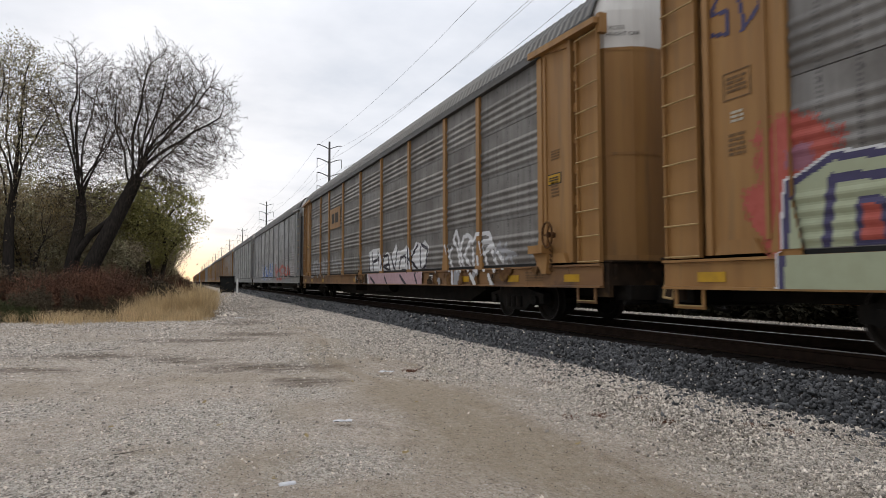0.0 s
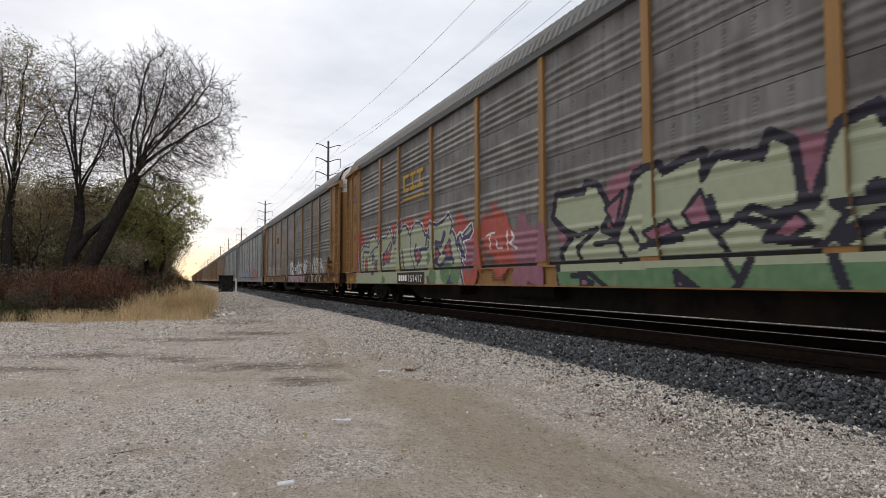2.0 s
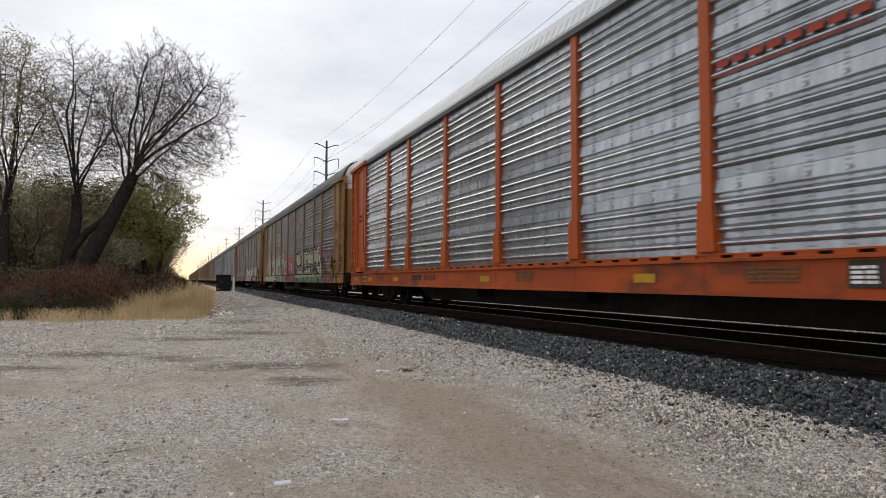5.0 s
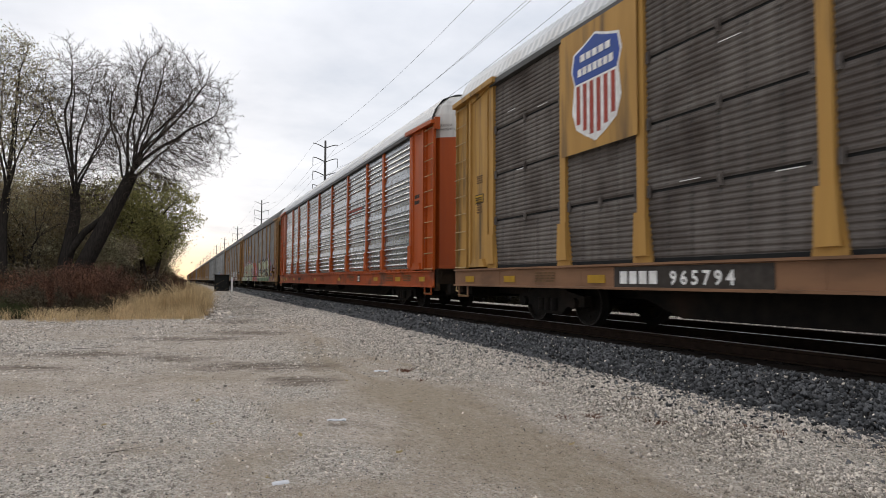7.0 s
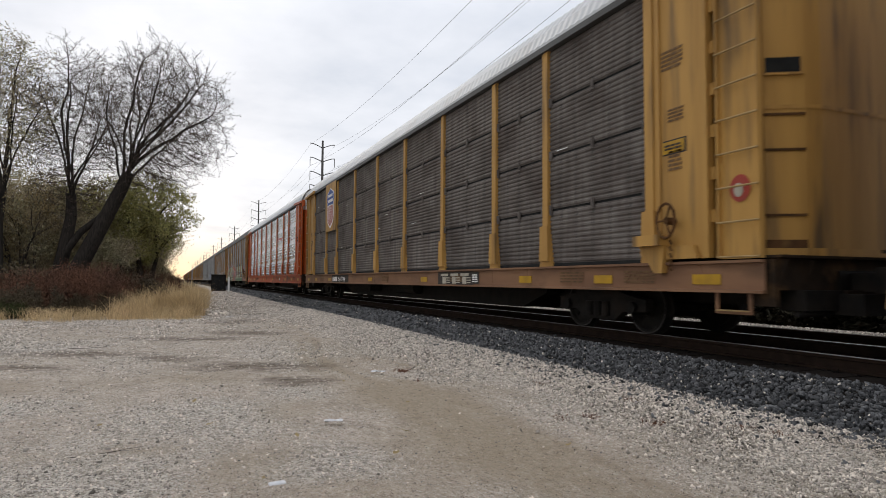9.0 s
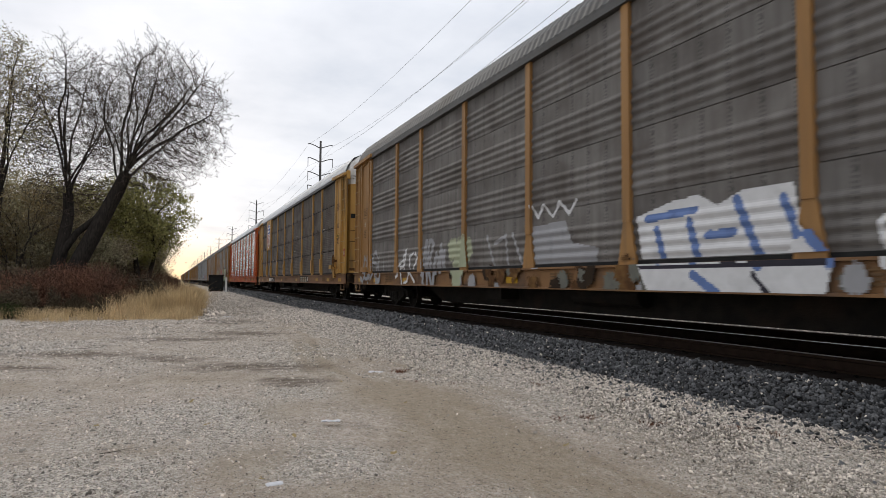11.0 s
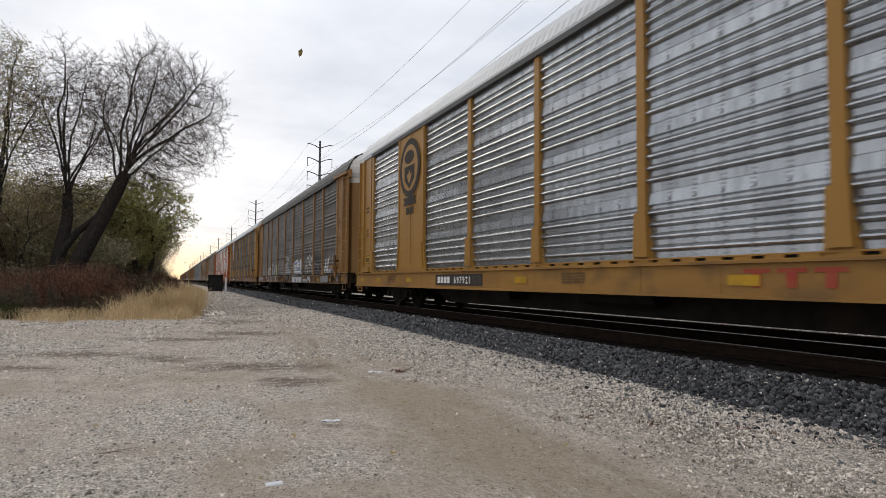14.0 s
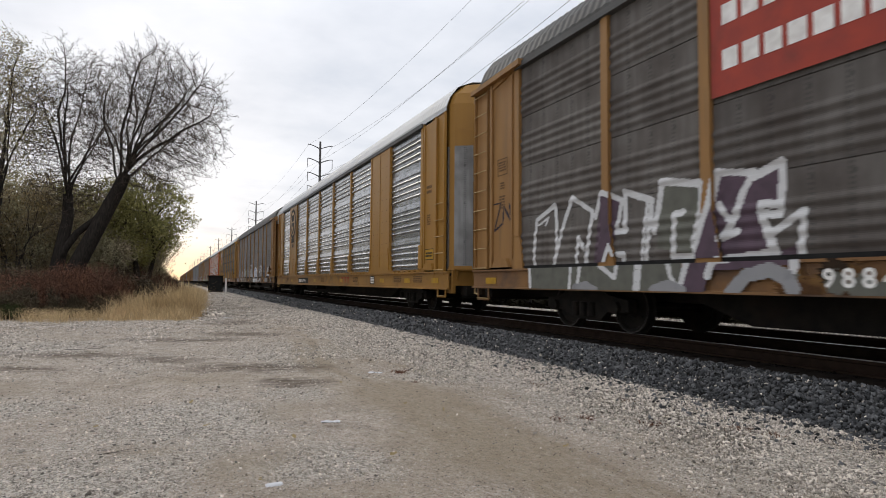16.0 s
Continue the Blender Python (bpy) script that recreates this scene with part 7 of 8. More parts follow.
    c.fill(((16.17, 0.62), (16.07, 1.34), (16.39, 1.57), (15.76, 1.99), (15.91, 2.37), (16.74, 2.32), (16.79, 2.46), (17.11, 2.40), (17.43, 1.92), (17.20, 1.65), (17.61, 1.51), (17.79, 1.78), (18.05, 2.42), (18.56, 2.49), (18.65, 2.35), (19.02, 2.45), (19.40, 2.50), (19.36, 2.16), (19.50, 2.29), (19.63, 2.42), (20.30, 2.28), (20.42, 2.53), (20.69, 2.38), (20.80, 1.65), (20.95, 1.63), (21.15, 2.21), (21.28, 2.44), (21.66, 2.55), (21.70, 2.38), (21.94, 2.40), (22.34, 2.57), (22.46, 2.53), (22.34, 1.63), (22.63, 1.64), (22.92, 1.58), (23.00, 1.50), (23.13, 1.76), (23.28, 1.87), (23.42, 1.69), (23.49, 1.46), (23.65, 1.32), (23.81, 0.98), (23.83, 0.72)), "spray_green")
    c.line(((16.17, 0.62), (16.07, 1.34), (16.39, 1.57), (15.76, 1.99), (15.91, 2.37), (16.74, 2.32), (16.79, 2.46), (17.11, 2.40), (17.43, 1.92), (17.20, 1.65), (17.61, 1.51), (17.79, 1.78), (18.05, 2.42), (18.56, 2.49), (18.65, 2.35), (19.02, 2.45), (19.40, 2.50), (19.36, 2.16), (19.50, 2.29), (19.63, 2.42), (20.30, 2.28), (20.42, 2.53), (20.69, 2.38), (20.80, 1.65), (20.95, 1.63), (21.15, 2.21), (21.28, 2.44), (21.66, 2.55), (21.70, 2.38), (21.94, 2.40), (22.34, 2.57), (22.46, 2.53), (22.34, 1.63), (22.63, 1.64), (22.92, 1.58), (23.00, 1.50), (23.13, 1.76), (23.28, 1.87), (23.42, 1.69), (23.49, 1.46), (23.65, 1.32), (23.81, 0.98), (23.83, 0.72)), 0.05, "spray_dark")
    c.fill(((16.06, 0.97), (23.84, 1.02), (23.83, 0.71), (16.17, 0.60)), "spray_leaf")
    c.fill(((17.29, 1.99), (17.56, 1.63), (17.75, 2.21)), "spray_pink")
    c.line(((17.29, 1.99), (17.56, 1.63), (17.75, 2.21), (17.29, 1.99)), 0.035, "spray_dark")
    c.fill(((19.01, 1.74), (19.33, 2.02), (19.55, 1.55), (19.18, 1.53)), "spray_pink")
    c.line(((19.01, 1.74), (19.33, 2.02), (19.55, 1.55), (19.18, 1.53), (19.01, 1.74)), 0.035, "spray_dark")
    c.fill(((18.28, 1.53), (18.73, 1.66), (19.00, 1.39), (18.48, 1.33)), "spray_pink")
    c.line(((18.28, 1.53), (18.73, 1.66), (19.00, 1.39), (18.48, 1.33), (18.28, 1.53)), 0.035, "spray_dark")
    c.fill(((20.35, 1.32), (20.70, 1.61), (20.92, 1.42), (20.62, 1.29)), "spray_pink")
    c.line(((20.35, 1.32), (20.70, 1.61), (20.92, 1.42), (20.62, 1.29), (20.35, 1.32)), 0.035, "spray_dark")
    c.fill(((21.75, 1.32), (22.01, 1.37), (22.21, 1.25), (22.01, 1.24)), "spray_pink")
    c.line(((21.75, 1.32), (22.01, 1.37), (22.21, 1.25), (22.01, 1.24), (21.75, 1.32)), 0.035, "spray_dark")
    c.fill(((16.77, 0.89), (17.14, 0.77), (16.77, 0.68)), "spray_pink")
    c.line(((16.77, 0.89), (17.14, 0.77), (16.77, 0.68), (16.77, 0.89)), 0.035, "spray_dark")
    c.fill(((18.99, 0.88), (19.23, 0.70), (18.99, 0.70)), "spray_pink")
    c.line(((18.99, 0.88), (19.23, 0.70), (18.99, 0.70), (18.99, 0.88)), 0.035, "spray_dark")
    c.line(((15.96, 1.79), (16.53, 1.60), (17.10, 1.67), (16.52, 1.38), (16.65, 1.14)), 0.05, "spray_dark")
    c.line(((17.03, 1.42), (17.61, 1.45), (17.82, 1.11)), 0.045, "spray_dark")
    c.line(((17.93, 1.60), (18.20, 1.30), (18.82, 1.45), (19.44, 1.56), (19.67, 1.31), (20.00, 0.83)), 0.05, "spray_dark")
    c.line(((19.49, 1.90), (19.68, 1.45), (20.14, 1.70), (20.45, 1.59), (20.72, 1.64), (20.31, 1.31), (21.07, 1.21)), 0.055, "spray_dark")
    c.line(((19.92, 1.61), (20.35, 1.47)), 0.06, "spray_dark")
    c.line(((21.09, 1.19), (21.34, 1.51), (21.18, 1.63), (21.68, 1.62)), 0.05, "spray_dark")
    c.line(((21.60, 1.73), (21.89, 1.67)), 0.11, "spray_dark")
    c.line(((21.76, 1.55), (22.36, 1.62), (23.00, 1.56)), 0.045, "spray_dark")
    c.line(((21.28, 1.26), (21.65, 1.44), (22.11, 1.36), (22.48, 1.11)), 0.1, "spray_dark")
    c.line(((23.12, 1.59), (23.15, 1.26), (23.33, 1.10)), 0.05, "spray_dark")
    c.line(((16.52, 0.89), (17.02, 0.94), (17.55, 0.66)), 0.05, "spray_dark")
    c.line(((18.99, 0.92), (19.42, 0.66)), 0.06, "spray_dark")
    c.line(((21.19, 1.13), (21.35, 0.69)), 0.07, "spray_dark")
    c.line(((22.90, 0.85), (23.21, 0.77)), 0.1, "spray_dark")
    c.line(((20.20, 1.06), (19.97, 0.69)), 0.06, "spray_dark")
    c.line(((21.70, 1.26), (22.20, 1.16)), 0.04, "spray_dark")
    c.fill(((23.45, 1.96), (23.56, 1.96), (23.67, 1.71), (23.56, 1.68)), "spray_green")
    c.line(((23.45, 1.96), (23.56, 1.96), (23.67, 1.71), (23.56, 1.68), (23.45, 1.96)), 0.05, "spray_dark")
    c.fill(((23.78, 1.87), (23.90, 1.89), (24.07, 1.57), (23.95, 1.51)), "spray_green")
    c.line(((23.78, 1.87), (23.90, 1.89), (24.07, 1.57), (23.95, 1.51), (23.78, 1.87)), 0.05, "spray_dark")
    c.line(((22.55, 2.01), (22.73, 2.05), (22.64, 1.85), (22.85, 2.00), (22.81, 1.80)), 0.03, "spray_white")
    c.line(((22.40, 2.53), (22.61, 2.40), (22.47, 2.09), (22.38, 1.67)), 0.04, "spray_white")
    c.finish()
    # white outlined letters over dull grey and violet fills
    c = Canvas(g, 2.0, 9.3, 0.71, 2.7, 0.02)
    c.smears(7, 16, 7.8, 9.2, ("rust", "grime", "spray_moss"))
    c.fill(((2.53, 0.66), (2.53, 1.11), (6.40, 1.10), (6.34, 0.72)), "spray_moss")
    c.fill(((6.36, 0.72), (6.92, 2.25), (7.44, 2.16), (7.83, 2.23), (7.77, 1.74), (7.55, 1.78), (7.72, 1.20), (8.10, 1.28), (8.07, 1.04), (6.84, 0.99), (6.78, 0.73)), "spray_plum")
    c.fill(((4.36, 1.12), (4.55, 2.26), (5.06, 2.11), (4.96, 1.63), (4.68, 1.11)), "spray_plum")
    c.fill(((5.82, 1.33), (5.93, 2.25), (6.63, 2.12), (6.50, 1.22)), "spray_moss")
    c.line(((2.57, 0.67), (2.53, 1.37), (2.61, 2.02), (3.25, 2.24), (3.28, 1.86), (3.30, 1.40), (3.19, 1.14)), 0.045, "spray_white")
    c.line(((3.33, 1.44), (3.51, 1.89), (3.77, 2.31), (4.33, 2.01), (4.28, 1.78), (4.05, 0.72)), 0.045, "spray_white")
    c.line(((3.83, 0.72), (3.90, 1.32), (3.95, 1.61), (4.09, 1.41)), 0.04, "spray_white")
    c.line(((4.40, 1.91), (4.55, 2.26), (4.69, 2.27), (5.06, 2.11), (4.94, 1.63), (5.16, 1.62)), 0.045, "spray_white")
    c.line(((5.15, 1.66), (5.14, 2.23), (5.72, 2.03), (5.61, 1.34), (5.53, 0.72)), 0.05, "spray_white")
    c.line(((5.46, 0.72), (5.52, 1.34), (5.62, 2.00)), 0.03, "spray_white")
    c.line(((5.71, 1.66), (5.72, 1.99)), 0.04, "spray_white")
    c.line(((4.65, 1.11), (4.80, 1.42), (4.89, 1.28), (5.12, 1.27), (5.02, 0.91), (4.65, 1.11)), 0.04, "spray_white")
    c.line(((5.77, 1.57), (5.93, 2.27), (6.66, 2.14), (6.61, 1.74), (6.50, 1.35)), 0.055, "spray_white")
    c.line(((6.31, 1.80), (6.16, 1.78), (6.13, 1.20), (6.50, 1.18)), 0.05, "spray_white")
    c.line(((6.13, 1.16), (6.19, 0.92), (6.36, 0.72)), 0.04, "spray_white")
    c.line(((6.34, 0.73), (6.55, 1.29), (6.80, 1.86), (6.92, 2.25), (7.44, 2.16), (7.28, 1.95), (7.15, 1.61), (6.95, 1.40), (7.20, 1.47)), 0.05, "spray_white")
    c.line(((6.92, 1.83), (7.07, 1.64)), 0.045, "spray_white")
    c.line(((7.44, 2.11), (7.83, 2.23), (7.79, 1.62), (7.55, 1.66), (7.53, 1.78), (7.77, 1.74)), 0.05, "spray_white")
    c.line(((7.53, 1.68), (7.72, 1.19), (6.92, 1.12), (6.83, 0.94)), 0.06, "spray_white")
    c.line(((7.65, 1.40), (8.08, 1.64), (8.02, 1.00)), 0.05, "spray_white")
    c.line(((2.67, 1.91), (3.02, 2.03), (2.91, 1.89)), 0.02, "spray_white")
    c.line(((7.17, 0.71), (7.41, 0.93), (7.73, 0.99), (7.93, 0.90), (8.01, 0.78)), 0.09, "spray_grey")
    c.line(((5.87, 0.72), (6.19, 0.80), (6.39, 0.73)), 0.09, "spray_grey")
    c.line(((4.00, 0.72), (4.31, 0.77), (4.53, 0.69)), 0.09, "spray_grey")
    c.finish()
    # pinkish white block letters and a thin white outlined tag
    c = Canvas(a, 6.5, 26.4, 0.71, 2.4, 0.03)
    c.smears(6, 60, 12.0, 26.2, ("rust", "grime", "spray_grey", "rust"))
    c.fill(((14.06, 0.61), (13.73, 1.87), (14.27, 1.98), (15.14, 1.98), (15.55, 1.64), (16.08, 1.81), (16.59, 1.68), (17.01, 2.05), (17.30, 1.76), (17.75, 1.81), (18.19, 2.00), (18.61, 1.70), (18.91, 1.99), (19.39, 1.90), (19.67, 1.98), (20.03, 1.77), (19.76, 1.26), (19.71, 0.68)), "spray_white")
    c.fill(((14.05, 1.11), (19.71, 1.10), (19.71, 0.65), (14.28, 0.61)), "spray_rose")
    c.line(((14.19, 1.86), (14.43, 1.14)), 0.05, "spray_dark")
    c.line(((14.42, 1.51), (15.00, 1.62)), 0.05, "spray_dark")
    c.line(((14.93, 1.88), (15.22, 1.09)), 0.05, "spray_dark")
    c.line(((15.49, 1.29), (15.69, 1.65), (16.14, 1.70), (16.40, 1.15), (15.69, 1.32), (16.27, 1.39)), 0.05, "spray_dark")
    c.line(((16.46, 1.68), (16.89, 1.15), (17.18, 1.88)), 0.05, "spray_dark")
    c.line(((17.36, 1.23), (17.53, 1.57), (17.97, 1.62), (18.08, 1.16), (17.53, 1.14)), 0.05, "spray_dark")
    c.line(((18.29, 1.89), (18.40, 1.09)), 0.05, "spray_dark")
    c.line(((19.05, 1.88), (18.45, 1.47), (19.20, 1.08)), 0.05, "spray_dark")
    c.line(((19.30, 1.80), (19.34, 1.11), (19.76, 1.26), (19.90, 1.74), (19.39, 1.87)), 0.05, "spray_dark")
    c.line(((14.43, 0.94), (15.01, 0.69)), 0.05, "spray_dark")
    c.line(((16.09, 0.97), (16.47, 0.66)), 0.05, "spray_dark")
    c.line(((17.76, 0.99), (18.30, 0.71)), 0.05, "spray_dark")
    c.line(((19.10, 1.01), (19.29, 0.78)), 0.05, "spray_dark")
    c.line(((13.81, 1.79), (13.98, 0.77)), 0.05, "spray_dark")
    c.line(((21.30, 1.73), (21.71, 1.10)), 0.055, "spray_white")
    c.line(((21.46, 1.52), (21.64, 1.66)), 0.055, "spray_white")
    c.line(((22.21, 1.09), (22.00, 1.64), (21.72, 1.87), (21.90, 2.09), (22.04, 1.85), (22.28, 1.34), (22.41, 1.09)), 0.055, "spray_white")
    c.line(((22.14, 1.49), (22.35, 1.90), (22.62, 1.94), (22.81, 1.82), (22.42, 1.45), (22.87, 1.08)), 0.055, "spray_white")
    c.line(((22.88, 1.73), (23.07, 1.91), (23.72, 1.91), (23.89, 1.72), (23.37, 1.70), (23.49, 1.43), (23.83, 1.60), (24.21, 1.06)), 0.055, "spray_white")
    c.line(((23.54, 1.46), (23.71, 1.07)), 0.055, "spray_white")
    c.line(((22.91, 1.59), (22.93, 1.21), (23.30, 1.05), (23.25, 1.37)), 0.055, "spray_white")
    c.line(((23.89, 1.67), (24.62, 1.10)), 0.055, "spray_white")
    c.line(((22.99, 0.97), (23.24, 0.72)), 0.055, "spray_white")
    c.line(((23.94, 0.94), (24.10, 0.71)), 0.055, "spray_white")
    c.line(((21.89, 1.07), (21.92, 0.71)), 0.055, "spray_white")
    c.line(((24.00, 1.35), (24.27, 1.67), (24.42, 1.34), (24.58, 1.61)), 0.05, "spray_grey")
    c.line(((24.47, 1.15), (24.73, 1.43), (24.87, 1.14)), 0.05, "spray_grey")
    c.line(((24.22, 1.53), (24.97, 1.37)), 0.05, "spray_grey")
    c.line(((7.33, 2.04), (7.84, 1.23)), 0.05, "spray_grey")
    c.line(((8.05, 1.93), (8.76, 1.22)), 0.05, "spray_grey")
    c.line(((8.97, 1.87), (9.42, 1.26)), 0.05, "spray_grey")
    c.line(((7.21, 1.70), (9.41, 1.61)), 0.05, "spray_grey")
    c.line(((10.65, 1.91), (10.86, 1.29)), 0.05, "spray_moss")
    c.line(((11.04, 1.90), (11.24, 1.28)), 0.05, "spray_moss")
    c.line(((11.42, 1.88), (11.61, 1.27)), 0.05, "spray_moss")
    c.line(((11.79, 1.87), (11.98, 1.27)), 0.05, "spray_moss")
    c.line(((12.15, 1.85), (12.33, 1.26)), 0.05, "spray_moss")
    c.line(((12.50, 1.84), (12.68, 1.26)), 0.05, "spray_moss")
    c.finish()
    # white, green and black tags along the foot
    c = Canvas(e, 8.6, 27.6, 0.71, 2.5, 0.025)
    c.smears(5, 90, 9.0, 27.4, ("spray_grey", "rust", "grime", "rust", "spray_moss"))
    for s0, z0, r in ((8.95, 1.6, 0.3), (9.3, 1.5, 0.32), (9.7, 1.62, 0.3), (9.2, 1.25, 0.3), (9.6, 1.2, 0.28), (9.4, 0.9, 0.25)):
        c.cloud(s0, z0, r, "spray_green")
    c.line(((10.77, 1.83), (11.15, 1.14)), 0.04, "spray_grey")
    c.line(((11.13, 1.65), (11.62, 1.79), (11.74, 1.13)), 0.04, "spray_grey")
    c.line(((11.90, 1.81), (12.29, 1.19)), 0.04, "spray_grey")
    c.fill(((12.66, 1.90), (13.76, 1.92), (13.99, 1.51), (14.71, 1.40), (14.64, 1.12), (12.81, 1.08)), "spray_grey")
    c.line(((12.65, 2.30), (12.87, 2.05), (13.07, 2.28), (13.36, 2.02), (13.60, 2.27), (13.87, 2.04), (14.12, 2.26)), 0.03, "spray_white")
    c.fill(((15.61, 1.81), (16.31, 1.96), (16.79, 2.00), (17.10, 1.83), (17.49, 1.97), (18.17, 1.96), (18.26, 1.49), (18.67, 1.02), (18.59, 0.70), (15.98, 0.64), (15.74, 1.08)), "spray_white")
    c.line(((16.03, 1.59), (16.17, 1.14)), 0.06, "spray_blue")
    c.line(((15.85, 1.76), (16.74, 1.80)), 0.06, "spray_blue")
    c.line(((16.64, 1.66), (16.80, 1.09)), 0.06, "spray_blue")
    c.line(((16.95, 1.45), (17.35, 1.47)), 0.06, "spray_blue")
    c.line(((17.40, 1.86), (17.78, 1.03)), 0.06, "spray_blue")
    c.line(((18.04, 1.81), (18.22, 1.38)), 0.06, "spray_blue")
    c.line(((16.80, 0.94), (17.23, 0.68)), 0.06, "spray_blue")
    c.line(((18.36, 1.37), (18.63, 1.04)), 0.06, "spray_blue")
    c.line(((15.80, 1.05), (18.59, 1.06)), 0.03, "spray_dark")
    c.line(((17.71, 0.94), (17.93, 0.69)), 0.03, "spray_dark")
    c.line(((19.18, 1.01), (19.09, 1.45), (19.33, 1.59), (19.59, 1.52), (19.64, 1.20)), 0.04, "spray_white")
    c.line(((19.51, 1.53), (19.51, 2.03), (19.85, 1.95), (19.84, 1.41), (19.76, 1.12)), 0.04, "spray_white")
    c.line(((19.85, 1.95), (20.09, 2.13), (20.25, 2.05), (20.24, 1.77), (20.15, 1.49), (20.24, 1.25)), 0.04, "spray_white")
    c.line(((20.32, 1.95), (20.39, 1.67), (20.75, 1.55), (20.89, 1.28), (20.68, 1.10)), 0.04, "spray_white")
    c.line(((20.54, 2.04), (20.61, 1.81), (20.80, 2.07), (20.88, 1.76)), 0.04, "spray_white")
    c.line(((20.57, 1.93), (20.88, 1.92)), 0.04, "spray_white")
    c.line(((19.24, 0.85), (19.59, 0.89), (19.76, 0.73), (19.95, 0.93), (20.16, 0.74)), 0.04, "spray_white")
    c.line(((20.24, 1.00), (20.75, 0.83), (20.98, 1.06), (20.95, 0.75), (20.53, 1.02)), 0.04, "spray_white")
    c.line(((21.53, 1.88), (21.69, 2.02), (21.57, 1.83), (21.80, 1.95), (21.85, 1.77), (22.03, 1.98), (22.11, 1.79), (22.26, 2.00)), 0.05, "spray_dark")
    c.line(((22.26, 2.00), (22.30, 1.81), (22.41, 1.96), (22.51, 1.82), (22.61, 1.98), (22.70, 1.82), (22.82, 2.00), (22.94, 1.83), (23.07, 1.98)), 0.05, "spray_dark")
    c.line(((21.59, 1.56), (21.70, 1.25), (21.84, 1.48), (21.70, 1.39)), 0.05, "spray_dark")
    c.line(((21.88, 1.48), (21.93, 1.27), (22.04, 1.48), (22.16, 1.27), (22.29, 1.50)), 0.05, "spray_dark")
    c.line(((22.40, 1.45), (22.63, 1.49), (22.51, 1.48), (22.55, 1.26), (22.69, 1.44), (22.75, 1.28), (22.90, 1.49), (22.93, 1.27)), 0.05, "spray_dark")
    c.line(((21.71, 1.77), (22.25, 1.67), (22.84, 1.72)), 0.05, "spray_dark")
    c.fill(((23.58, 1.16), (23.71, 1.46), (23.83, 1.61), (23.96, 1.91), (23.98, 1.52), (24.19, 1.44), (24.32, 1.74), (24.61, 1.93), (24.54, 1.66), (24.39, 1.43), (24.56, 1.19), (24.89, 1.40), (24.89, 1.14)), "spray_white")
    c.fill(((23.69, 0.78), (23.64, 1.05), (24.88, 1.06), (24.87, 0.74)), "spray_grey")
    c.line(((23.79, 1.29), (24.00, 1.38), (23.89, 1.19), (24.13, 1.21)), 0.07, "spray_grey")
    c.line(((24.38, 1.29), (24.56, 1.34), (24.67, 1.19)), 0.07, "spray_grey")
    c.line(((24.08, 1.77), (24.27, 1.57), (24.23, 1.45)), 0.07, "spray_grey")
    c.finish()


